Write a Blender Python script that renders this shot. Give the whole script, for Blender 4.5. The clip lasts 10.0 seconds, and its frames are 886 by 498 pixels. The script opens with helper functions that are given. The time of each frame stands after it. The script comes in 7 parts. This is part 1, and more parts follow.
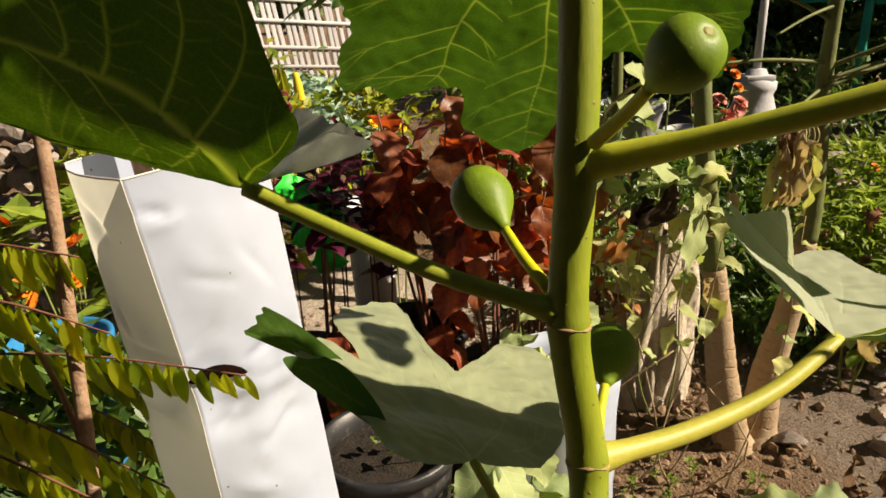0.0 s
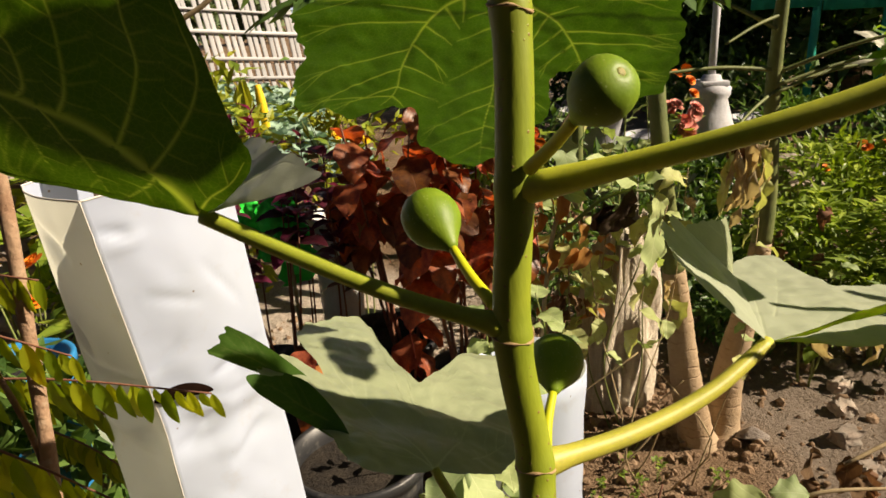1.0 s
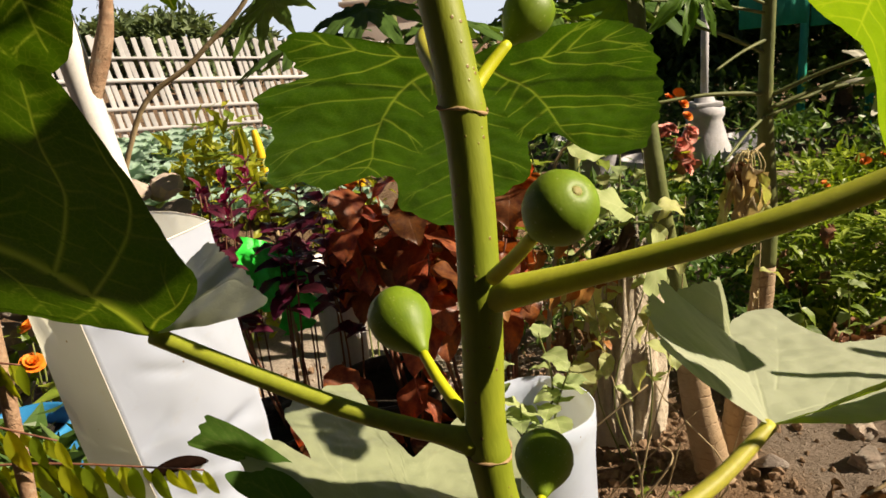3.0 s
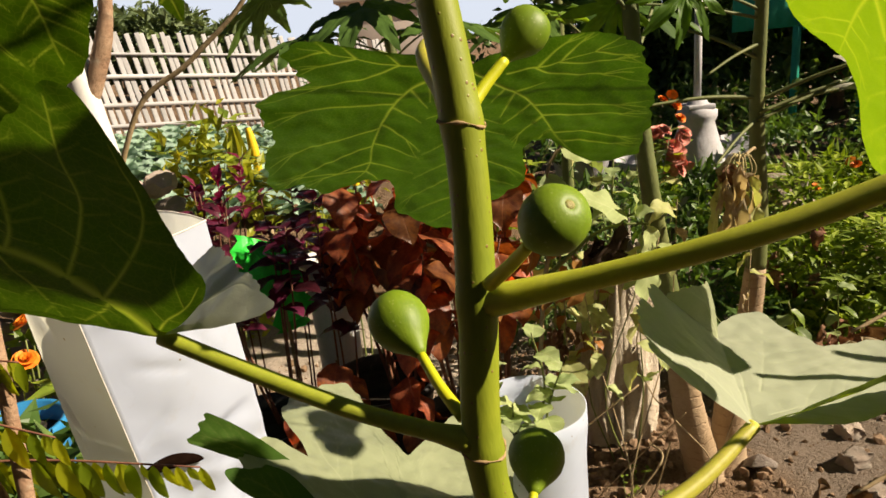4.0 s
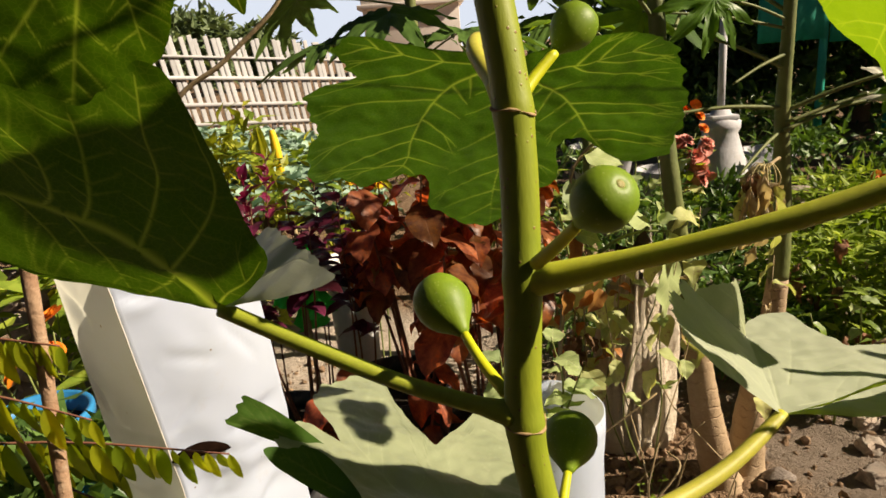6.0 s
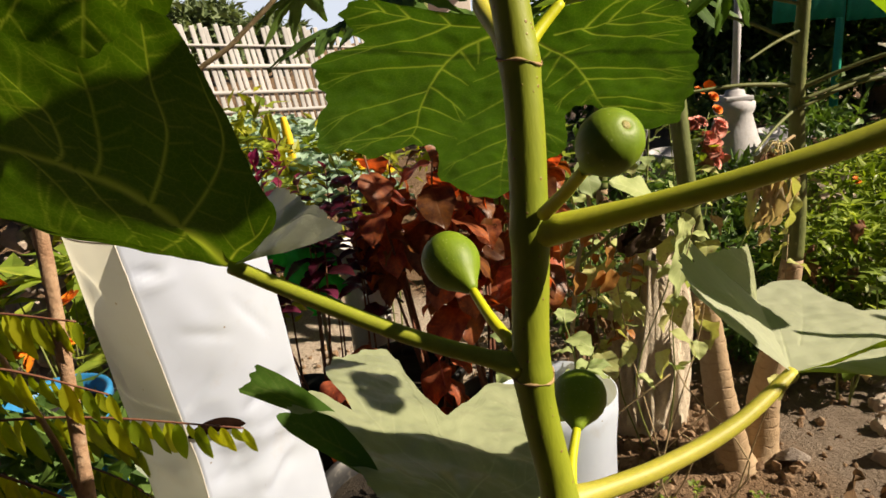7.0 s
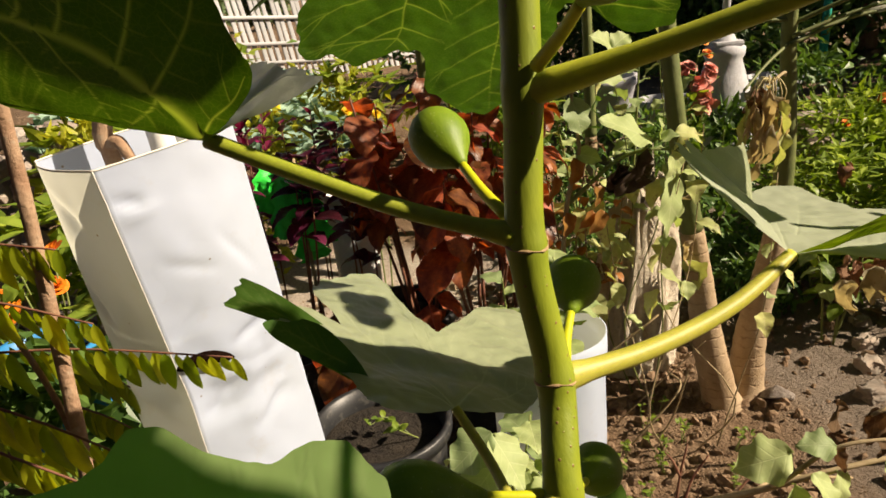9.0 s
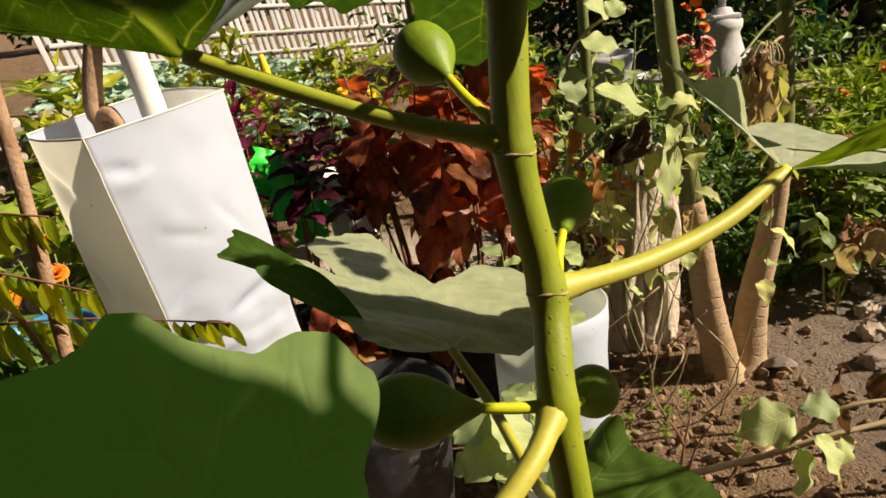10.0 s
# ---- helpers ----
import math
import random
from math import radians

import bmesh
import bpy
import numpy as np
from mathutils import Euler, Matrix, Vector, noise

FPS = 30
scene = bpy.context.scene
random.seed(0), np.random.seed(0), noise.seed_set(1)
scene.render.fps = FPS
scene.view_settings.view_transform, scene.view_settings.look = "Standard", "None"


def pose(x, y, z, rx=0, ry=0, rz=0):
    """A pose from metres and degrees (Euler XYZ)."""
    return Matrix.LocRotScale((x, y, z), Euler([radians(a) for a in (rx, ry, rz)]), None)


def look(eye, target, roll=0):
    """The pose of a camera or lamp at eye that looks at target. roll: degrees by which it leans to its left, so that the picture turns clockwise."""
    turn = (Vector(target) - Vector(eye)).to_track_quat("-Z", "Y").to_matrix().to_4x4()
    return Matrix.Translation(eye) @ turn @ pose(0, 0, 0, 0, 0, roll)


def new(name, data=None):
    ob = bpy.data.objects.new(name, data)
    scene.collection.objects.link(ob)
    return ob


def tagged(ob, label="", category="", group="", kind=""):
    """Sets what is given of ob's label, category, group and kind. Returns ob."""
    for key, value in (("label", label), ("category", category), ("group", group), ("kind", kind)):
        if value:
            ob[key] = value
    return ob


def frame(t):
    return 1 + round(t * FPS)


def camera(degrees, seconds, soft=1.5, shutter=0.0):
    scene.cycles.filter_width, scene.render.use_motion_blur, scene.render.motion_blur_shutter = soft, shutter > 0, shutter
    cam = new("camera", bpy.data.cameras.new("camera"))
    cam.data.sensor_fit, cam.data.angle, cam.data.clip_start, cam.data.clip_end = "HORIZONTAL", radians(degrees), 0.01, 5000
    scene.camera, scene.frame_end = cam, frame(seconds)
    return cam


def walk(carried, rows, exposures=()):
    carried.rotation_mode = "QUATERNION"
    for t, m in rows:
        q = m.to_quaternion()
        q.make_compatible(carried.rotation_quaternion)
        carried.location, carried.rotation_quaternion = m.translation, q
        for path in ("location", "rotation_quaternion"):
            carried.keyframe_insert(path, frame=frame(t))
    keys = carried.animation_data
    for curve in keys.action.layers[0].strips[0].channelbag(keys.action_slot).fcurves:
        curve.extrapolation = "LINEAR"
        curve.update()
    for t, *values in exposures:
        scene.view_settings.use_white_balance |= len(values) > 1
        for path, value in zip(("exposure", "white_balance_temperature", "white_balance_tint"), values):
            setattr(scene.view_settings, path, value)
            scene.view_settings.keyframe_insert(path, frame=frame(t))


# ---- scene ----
cam = camera(66.56, 10.0, soft=1.6)
# seconds, x, y, z, yaw, pitch, roll
PATH = [
    (0.0, -0.0189, 0.0044, 1.3620, 2.25, -20.49, -2.72),
    (0.5, -0.0132, -0.0005, 1.3750, 1.66, -19.26, -3.67),
    (1.0, -0.0104, -0.0080, 1.3717, -0.62, -19.96, -3.26),
    (1.5, -0.0043, -0.0090, 1.3700, -2.01, -19.83, -2.94),
    (2.0, 0.0053, 0.0051, 1.3897, -2.67, -18.71, -5.43),
    (2.5, 0.0092, 0.0153, 1.3951, -1.50, -18.16, -6.40),
    (2.7, 0.0090, 0.0191, 1.3918, -0.63, -17.56, -6.65),
    (3.8, 0.0068, 0.0113, 1.4005, -0.48, -17.28, -6.02),
    (4.0, 0.0065, 0.0088, 1.3998, -1.00, -17.55, -5.80),
    (4.5, 0.0000, 0.0000, 1.4000, -0.00, -17.00, -6.00),
    (5.0, -0.0027, -0.0082, 1.3891, 0.65, -18.03, -6.21),
    (5.5, -0.0048, -0.0094, 1.3881, 1.01, -17.77, -5.99),
    (5.7, -0.0072, -0.0076, 1.3976, 0.44, -16.60, -4.84),
    (6.8, -0.0066, -0.0090, 1.3839, 0.83, -17.96, -5.43),
    (7.0, -0.0064, -0.0130, 1.3826, 1.63, -17.83, -5.67),
    (7.5, -0.0073, -0.0123, 1.3710, 1.64, -18.97, -6.04),
    (8.0, -0.0111, -0.0123, 1.3600, 2.83, -20.34, -6.67),
    (8.5, -0.0085, -0.0138, 1.3501, 2.49, -21.20, -6.91),
    (9.0, -0.0102, -0.0125, 1.3440, 1.02, -21.55, -6.21),
    (9.5, -0.0029, -0.0101, 1.3307, -0.03, -21.42, -7.95),
    (10.0, -0.0085, -0.0201, 1.3129, 1.27, -22.57, -7.78),
]
walk(cam, [(t, pose(x, y, z, 90 + pitch, 0, yaw) @ pose(0, 0, 0, 0, 0, roll)) for t, x, y, z, yaw, pitch, roll in PATH],
     exposures=[(0.0, 0.89, 6900, 18), (10.0, 0.89, 6900, 18)])

# ---- light ----
SUN = Vector((0.80, -0.13, 0.60)).normalized()
sun = new("sun", bpy.data.lights.new("sun", "SUN"))
sun.data.energy, sun.data.angle, sun.data.color = 5.0, radians(0.6), (1.0, 0.90, 0.69)
sun.matrix_world = look(SUN * 20, (0, 0, 0))
world = bpy.data.worlds.new("sky")
scene.world = world
world.use_nodes = True
sky = world.node_tree.nodes.new("ShaderNodeTexSky")
sky.sky_type, sky.sun_disc = "NISHITA", False
sky.sun_elevation = math.asin(SUN.z)
sky.sun_rotation = math.atan2(SUN.x, SUN.y)
sky.dust_density, sky.air_density = 0.6, 0.55
bg = world.node_tree.nodes["Background"]
bg.inputs["Strength"].default_value = 0.016
world.node_tree.links.new(sky.outputs[0], bg.inputs["Color"])


# ---- materials ----
def nodes_of(name):
    m = bpy.data.materials.new(name)
    m.use_nodes = True
    nt = m.node_tree
    nt.nodes.clear()
    out = nt.nodes.new("ShaderNodeOutputMaterial")
    return m, nt, out


def val(nt, op, a, b=None, c=None):
    n = nt.nodes.new("ShaderNodeMath")
    n.operation = op
    for i, v in enumerate((a, b, c)):
        if v is None:
            continue
        if isinstance(v, (int, float)):
            n.inputs[i].default_value = v
        else:
            nt.links.new(v, n.inputs[i])
    return n.outputs[0]


def mixc(nt, fac, a, b, mode="MIX"):
    n = nt.nodes.new("ShaderNodeMix")
    n.data_type, n.blend_type = "RGBA", mode
    for i, v in ((0, fac), (6, a), (7, b)):
        if isinstance(v, (int, float)):
            n.inputs[i].default_value = v
        elif isinstance(v, tuple):
            n.inputs[i].default_value = (*v, 1)
        else:
            nt.links.new(v, n.inputs[i])
    return n.outputs[2]


def noise_of(nt, coord, scale, detail=4, rough=0.6, kind="Fac"):
    n = nt.nodes.new("ShaderNodeTexNoise")
    n.inputs["Scale"].default_value, n.inputs["Detail"].default_value, n.inputs["Roughness"].default_value = scale, detail, rough
    nt.links.new(coord, n.inputs["Vector"])
    return n.outputs[kind]


def ramp(nt, fac, lo, hi):
    n = nt.nodes.new("ShaderNodeMapRange")
    n.inputs[1].default_value, n.inputs[2].default_value = lo, hi
    nt.links.new(fac, n.inputs[0])
    return n.outputs[0]


def bump_of(nt, height, strength, distance):
    n = nt.nodes.new("ShaderNodeBump")
    n.inputs["Strength"].default_value, n.inputs["Distance"].default_value = strength, distance
    nt.links.new(height, n.inputs["Height"])
    return n.outputs[0]


def principled(nt, color, rough, normal=None, metal=0.0, spec=0.5):
    p = nt.nodes.new("ShaderNodeBsdfPrincipled")
    if isinstance(color, tuple):
        p.inputs["Base Color"].default_value = (*color, 1)
    else:
        nt.links.new(color, p.inputs["Base Color"])
    if isinstance(rough, float):
        p.inputs["Roughness"].default_value = rough
    else:
        nt.links.new(rough, p.inputs["Roughness"])
    p.inputs["Metallic"].default_value = metal
    p.inputs["Specular IOR Level"].default_value = spec
    if normal is not None:
        nt.links.new(normal, p.inputs["Normal"])
    return p


def surface(name, a, b, rough=0.7, scale=8.0, fine=60.0, bump=0.3, dist=0.004, c=None, spec=0.4, metal=0.0, vary=0.0):
    """Two colours mixed by coarse noise, fine grain in value and relief; c: stains."""
    m, nt, out = nodes_of(name)
    co = nt.nodes.new("ShaderNodeTexCoord").outputs["Object"]
    big, small = noise_of(nt, co, scale), noise_of(nt, co, fine, 6, 0.7)
    col = mixc(nt, ramp(nt, big, 0.35, 0.65), a, b)
    col = mixc(nt, val(nt, "MULTIPLY", ramp(nt, small, 0.3, 0.75), 0.35), col, tuple(v * 0.45 for v in a))
    if c:
        col = mixc(nt, ramp(nt, noise_of(nt, co, scale * 2.3, 5, 0.7), 0.55, 0.72), col, c)
    if vary:
        rnd = nt.nodes.new("ShaderNodeObjectInfo").outputs["Random"]
        hsv = nt.nodes.new("ShaderNodeHueSaturation")
        nt.links.new(col, hsv.inputs["Color"])
        nt.links.new(val(nt, "MULTIPLY_ADD", rnd, vary, 1 - vary / 2), hsv.inputs["Value"])
        col = hsv.outputs[0]
    p = principled(nt, col, rough, bump_of(nt, val(nt, "ADD", val(nt, "MULTIPLY", big, 2.0), small), bump, dist), metal, spec)
    nt.links.new(p.outputs[0], out.inputs[0])
    return m


def leaf_material(name, a, b, vein, rough=0.45, trans=0.35, tint=None, freq=90.0, vein_amount=0.5, vary=0.5, net=0.0, spec=0.4, brown=None, hue=0.03, ribbed=0.0):
    """A leaf along its own +y: mottled blade, paler midrib and side veins, light shining through."""
    m, nt, out = nodes_of(name)
    co = nt.nodes.new("ShaderNodeTexCoord").outputs["Object"]
    sep = nt.nodes.new("ShaderNodeSeparateXYZ")
    nt.links.new(co, sep.inputs[0])
    ax = val(nt, "ABSOLUTE", sep.outputs[0])
    blotch = noise_of(nt, co, 22, 4)
    col = mixc(nt, ramp(nt, blotch, 0.35, 0.68), a, b)
    height = blotch
    if freq:
        wave = val(nt, "FRACT", val(nt, "MULTIPLY", val(nt, "SUBTRACT", sep.outputs[1], val(nt, "MULTIPLY", ax, 0.8)), freq))
        side = ramp(nt, val(nt, "ABSOLUTE", val(nt, "SUBTRACT", wave, 0.5)), 0.10, 0.0)
        mid = ramp(nt, ax, 0.0018, 0.0006)
        v = val(nt, "MAXIMUM", val(nt, "MULTIPLY", side, 0.6), mid)
        col = mixc(nt, val(nt, "MULTIPLY", v, vein_amount), col, vein)
        height = val(nt, "SUBTRACT", blotch, v)
    if net:
        vo = nt.nodes.new("ShaderNodeTexVoronoi")
        vo.feature = "DISTANCE_TO_EDGE"
        vo.inputs["Scale"].default_value = net
        nt.links.new(co, vo.inputs["Vector"])
        line = ramp(nt, vo.outputs["Distance"], 0.09, 0.0)
        col = mixc(nt, val(nt, "MULTIPLY", line, 0.09), col, vein)
        height = val(nt, "SUBTRACT", height, val(nt, "MULTIPLY", line, 0.05))
    if ribbed:
        at = nt.nodes.new("ShaderNodeAttribute")
        at.attribute_name = "vein"
        col = mixc(nt, val(nt, "MULTIPLY", at.outputs["Fac"], ribbed), col, vein)
    if brown:
        col = mixc(nt, ramp(nt, noise_of(nt, co, 35, 3), 0.58, 0.7), col, brown)
    rnd = nt.nodes.new("ShaderNodeObjectInfo").outputs["Random"]
    geo = nt.nodes.new("ShaderNodeNewGeometry").outputs["Random Per Island"]
    both = val(nt, "FRACT", val(nt, "ADD", rnd, geo))
    hsv = nt.nodes.new("ShaderNodeHueSaturation")
    nt.links.new(col, hsv.inputs["Color"])
    nt.links.new(val(nt, "MULTIPLY_ADD", both, vary, 1 - vary / 2), hsv.inputs["Value"])
    nt.links.new(val(nt, "MULTIPLY_ADD", both, -hue, 0.5 + hue / 2), hsv.inputs["Hue"])
    col = hsv.outputs[0]
    p = principled(nt, col, rough, bump_of(nt, height, 0.35, 0.0015), 0.0, spec)
    t = nt.nodes.new("ShaderNodeBsdfTranslucent")
    nt.links.new(mixc(nt, 1.0, col, tint or (1.0, 1.0, 0.5), "MULTIPLY"), t.inputs["Color"])
    mix = nt.nodes.new("ShaderNodeMixShader")
    mix.inputs[0].default_value = trans
    nt.links.new(p.outputs[0], mix.inputs[1])
    nt.links.new(t.outputs[0], mix.inputs[2])
    nt.links.new(mix.outputs[0], out.inputs[0])
    return m


# undersides far darker than upper sides: the shade below is in the green
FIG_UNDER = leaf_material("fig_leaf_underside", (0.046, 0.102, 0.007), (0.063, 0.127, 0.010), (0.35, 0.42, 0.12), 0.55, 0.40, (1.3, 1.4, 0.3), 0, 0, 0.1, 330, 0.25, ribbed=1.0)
# brighter underside copy: light shining through is put into the yellow-green
FIG_UNDER_LIT = leaf_material("backlit_fig_leaf", (0.13, 0.22, 0.012), (0.16, 0.25, 0.015), (0.30, 0.36, 0.06), 0.55, 0.45, (1.7, 1.7, 0.4), 0, 0, 0.1, 330, 0.25, ribbed=0.7)
# dark copy for curled and low leaf parts, with their shade in the colour
FIG_CURL_SHADE = leaf_material("shaded_fig_lobe", (0.045, 0.10, 0.012), (0.065, 0.13, 0.016), (0.16, 0.20, 0.06), 0.5, 0.3, (1.5, 1.6, 0.5), 0, 0, 0.1, 330, 0.3, ribbed=0.5)
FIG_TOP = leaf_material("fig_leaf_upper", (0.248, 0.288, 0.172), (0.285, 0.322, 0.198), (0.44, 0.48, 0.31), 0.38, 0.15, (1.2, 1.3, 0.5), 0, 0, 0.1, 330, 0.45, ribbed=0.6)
# brighter copy of the upper side: sun sheen is put into the colour
FIG_TOP_LIT = leaf_material("sunlit_fig_leaf_upper", (0.35, 0.38, 0.275), (0.39, 0.415, 0.305), (0.48, 0.51, 0.36), 0.36, 0.15, (1.2, 1.3, 0.5), 0, 0, 0.1, 330, 0.45, ribbed=0.6)
# upper side once more, its colour set for the leaf that lies in shade
FIG_MATT = leaf_material("shaded_fig_leaf", (0.21, 0.30, 0.10), (0.25, 0.335, 0.12), (0.30, 0.37, 0.17), 0.5, 0.42, (0.55, 1.5, 0.25), 0, 0, 0.1, 0, 0.35, ribbed=0.25)
PETIOLE = surface("fig_petiole", (0.38, 0.365, 0.045), (0.45, 0.42, 0.062), 0.5, 30, 300, 0.15, 0.001, spec=0.45)
PETIOLE_GREEN = surface("green_fig_petiole", (0.27, 0.32, 0.026), (0.34, 0.38, 0.036), 0.5, 30, 300, 0.15, 0.001, spec=0.45)
PETIOLE_R = surface("yellow_green_fig_petiole", (0.40, 0.43, 0.036), (0.48, 0.50, 0.05), 0.5, 30, 300, 0.15, 0.001, spec=0.45)
for juicy in (PETIOLE, PETIOLE_R, PETIOLE_GREEN):
    petiole_shader = next(n for n in juicy.node_tree.nodes if n.type == "BSDF_PRINCIPLED")
    petiole_shader.inputs["Subsurface Weight"].default_value = 0.4
    petiole_shader.inputs["Subsurface Radius"].default_value = (0.005, 0.006, 0.001)
    petiole_shader.inputs["Subsurface Scale"].default_value = 0.9
STALK = surface("fig_stalk", (0.56, 0.56, 0.012), (0.46, 0.50, 0.015), 0.45, 60, 300, 0.1, 0.001)
SCAR = surface("fig_node_scar", (0.30, 0.18, 0.09), (0.42, 0.30, 0.14), 0.7, 90, 500, 0.4, 0.001)


def stem_material():
    m, nt, out = nodes_of("fig_stem_bark")
    co = nt.nodes.new("ShaderNodeTexCoord").outputs["Object"]
    col = mixc(nt, ramp(nt, noise_of(nt, co, 18, 4), 0.35, 0.65), (0.175, 0.225, 0.010), (0.255, 0.295, 0.016))
    st = nt.nodes.new("ShaderNodeMapping")
    st.inputs["Scale"].default_value = (1.0, 1.0, 0.18)
    nt.links.new(co, st.inputs[0])
    col = mixc(nt, val(nt, "MULTIPLY", ramp(nt, noise_of(nt, st.outputs[0], 420, 4, 0.7), 0.45, 0.7), 0.35), col, (0.15, 0.20, 0.01))
    vo = nt.nodes.new("ShaderNodeTexVoronoi")
    vo.inputs["Scale"].default_value = 210
    nt.links.new(co, vo.inputs["Vector"])
    dot = ramp(nt, vo.outputs["Distance"], 0.16, 0.09)
    col = mixc(nt, dot, col, (0.20, 0.12, 0.035))
    p = principled(nt, col, 0.5, bump_of(nt, val(nt, "ADD", dot, noise_of(nt, st.outputs[0], 300, 4)), 0.3, 0.0008))
    nt.links.new(p.outputs[0], out.inputs[0])
    return m


def fig_material():
    m, nt, out = nodes_of("unripe_fig_skin")
    co = nt.nodes.new("ShaderNodeTexCoord").outputs["Object"]
    col = mixc(nt, ramp(nt, noise_of(nt, co, 70, 3), 0.35, 0.65), (0.112, 0.188, 0.008), (0.150, 0.232, 0.012))
    st = nt.nodes.new("ShaderNodeMapping")
    st.inputs["Scale"].default_value = (1.0, 1.0, 0.12)
    nt.links.new(co, st.inputs[0])
    col = mixc(nt, val(nt, "MULTIPLY", ramp(nt, noise_of(nt, st.outputs[0], 210, 3), 0.55, 0.7), 0.35), col, (0.17, 0.27, 0.04))
    vo = nt.nodes.new("ShaderNodeTexVoronoi")
    vo.inputs["Scale"].default_value = 420
    nt.links.new(co, vo.inputs["Vector"])
    col = mixc(nt, val(nt, "MULTIPLY", ramp(nt, vo.outputs["Distance"], 0.2, 0.1), 0.35), col, (0.35, 0.42, 0.16))
    p = principled(nt, col, 0.5, bump_of(nt, noise_of(nt, st.outputs[0], 160, 3), 0.25, 0.0012), 0.0, 0.3)
    p.inputs["Subsurface Weight"].default_value = 0.12
    p.inputs["Subsurface Radius"].default_value = (0.004, 0.006, 0.001)
    p.inputs["Subsurface Scale"].default_value = 0.12
    nt.links.new(p.outputs[0], out.inputs[0])
    return m


STEM, FIG = stem_material(), fig_material()
FIG_EYE = surface("fig_eye", (0.24, 0.26, 0.06), (0.32, 0.24, 0.08), 0.6, 300, 900, 0.4, 0.0006)


def bag_material():
    m, nt, out = nodes_of("white_grow_bag_film")
    co = nt.nodes.new("ShaderNodeTexCoord").outputs["Object"]
    col = mixc(nt, ramp(nt, noise_of(nt, co, 5, 4), 0.4, 0.7), (0.66, 0.755, 0.97), (0.62, 0.71, 0.93))
    col = mixc(nt, val(nt, "MULTIPLY", ramp(nt, noise_of(nt, co, 11, 5, 0.7), 0.58, 0.74), 0.22), col, (0.50, 0.43, 0.34))
    vo = nt.nodes.new("ShaderNodeTexVoronoi")
    vo.inputs["Scale"].default_value = 26
    nt.links.new(co, vo.inputs["Vector"])
    col = mixc(nt, ramp(nt, vo.outputs["Distance"], 0.055, 0.03), col, (0.30, 0.24, 0.17))
    st = nt.nodes.new("ShaderNodeMapping")
    st.inputs["Scale"].default_value = (1.0, 1.0, 1.4)
    nt.links.new(co, st.inputs[0])
    ridge = val(nt, "ABSOLUTE", val(nt, "SUBTRACT", noise_of(nt, st.outputs[0], 7, 3, 0.5), 0.5))
    h = val(nt, "ADD", noise_of(nt, st.outputs[0], 9, 2, 0.4), val(nt, "MULTIPLY", ridge, 1.6))
    p = principled(nt, col, 0.42, bump_of(nt, h, 0.10, 0.02))
    t = nt.nodes.new("ShaderNodeBsdfTranslucent")
    nt.links.new(mixc(nt, 1.0, col, (1.2, 1.06, 0.70), "MULTIPLY"), t.inputs["Color"])
    mix = nt.nodes.new("ShaderNodeMixShader")
    mix.inputs[0].default_value = 0.50
    nt.links.new(p.outputs[0], mix.inputs[1])
    nt.links.new(t.outputs[0], mix.inputs[2])
    nt.links.new(mix.outputs[0], out.inputs[0])
    return m


BAG = bag_material()
SEAM = surface("bag_seam", (0.80, 0.77, 0.70), (0.70, 0.66, 0.58), 0.6, 20, 300, 0.2, 0.001)
PVC = surface("white_plastic_pipe", (0.80, 0.80, 0.78), (0.74, 0.73, 0.70), 0.3, 10, 200, 0.05, 0.001, spec=0.5)
BARK = surface("brown_bark", (0.34, 0.20, 0.12), (0.45, 0.30, 0.19), 0.85, 30, 160, 0.7, 0.004, (0.42, 0.34, 0.25))
TWIG = surface("dry_twig", (0.30, 0.22, 0.11), (0.40, 0.31, 0.18), 0.8, 40, 200, 0.5, 0.002)
TWIG_RED = surface("reddish_twig", (0.16, 0.06, 0.04), (0.24, 0.11, 0.06), 0.7, 40, 200, 0.4, 0.002)
STRAW = surface("straw_stalk", (0.50, 0.42, 0.20), (0.60, 0.50, 0.26), 0.7, 40, 200, 0.4, 0.002)
GREEN_STEM = surface("green_plant_stem", (0.13, 0.17, 0.04), (0.22, 0.25, 0.07), 0.55, 25, 200, 0.3, 0.002)
def ring_bark():
    """Smooth pale bark with dark, broken rings of old leaf scars."""
    m, nt, out = nodes_of("ringed_papaya_trunk")
    co = nt.nodes.new("ShaderNodeTexCoord").outputs["Object"]
    sep = nt.nodes.new("ShaderNodeSeparateXYZ")
    nt.links.new(co, sep.inputs[0])
    big, fine = noise_of(nt, co, 9), noise_of(nt, co, 130, 6, 0.7)
    col = mixc(nt, ramp(nt, big, 0.35, 0.65), (0.33, 0.235, 0.14), (0.42, 0.315, 0.205))
    wave = val(nt, "FRACT", val(nt, "ADD", val(nt, "MULTIPLY", sep.outputs[2], 31), val(nt, "MULTIPLY", noise_of(nt, co, 14, 3), 1.6)))
    ring = val(nt, "MULTIPLY", ramp(nt, val(nt, "ABSOLUTE", val(nt, "SUBTRACT", wave, 0.5)), 0.13, 0.03), ramp(nt, noise_of(nt, co, 26, 3), 0.42, 0.58))
    col = mixc(nt, val(nt, "MULTIPLY", ring, 0.34), col, (0.20, 0.11, 0.055))
    col = mixc(nt, val(nt, "MULTIPLY", ramp(nt, fine, 0.4, 0.75), 0.4), col, (0.24, 0.16, 0.09))
    p = principled(nt, col, 0.8, bump_of(nt, val(nt, "SUBTRACT", fine, val(nt, "MULTIPLY", ring, 0.9)), 0.6, 0.004), 0.0, 0.3)
    nt.links.new(p.outputs[0], out.inputs[0])
    return m


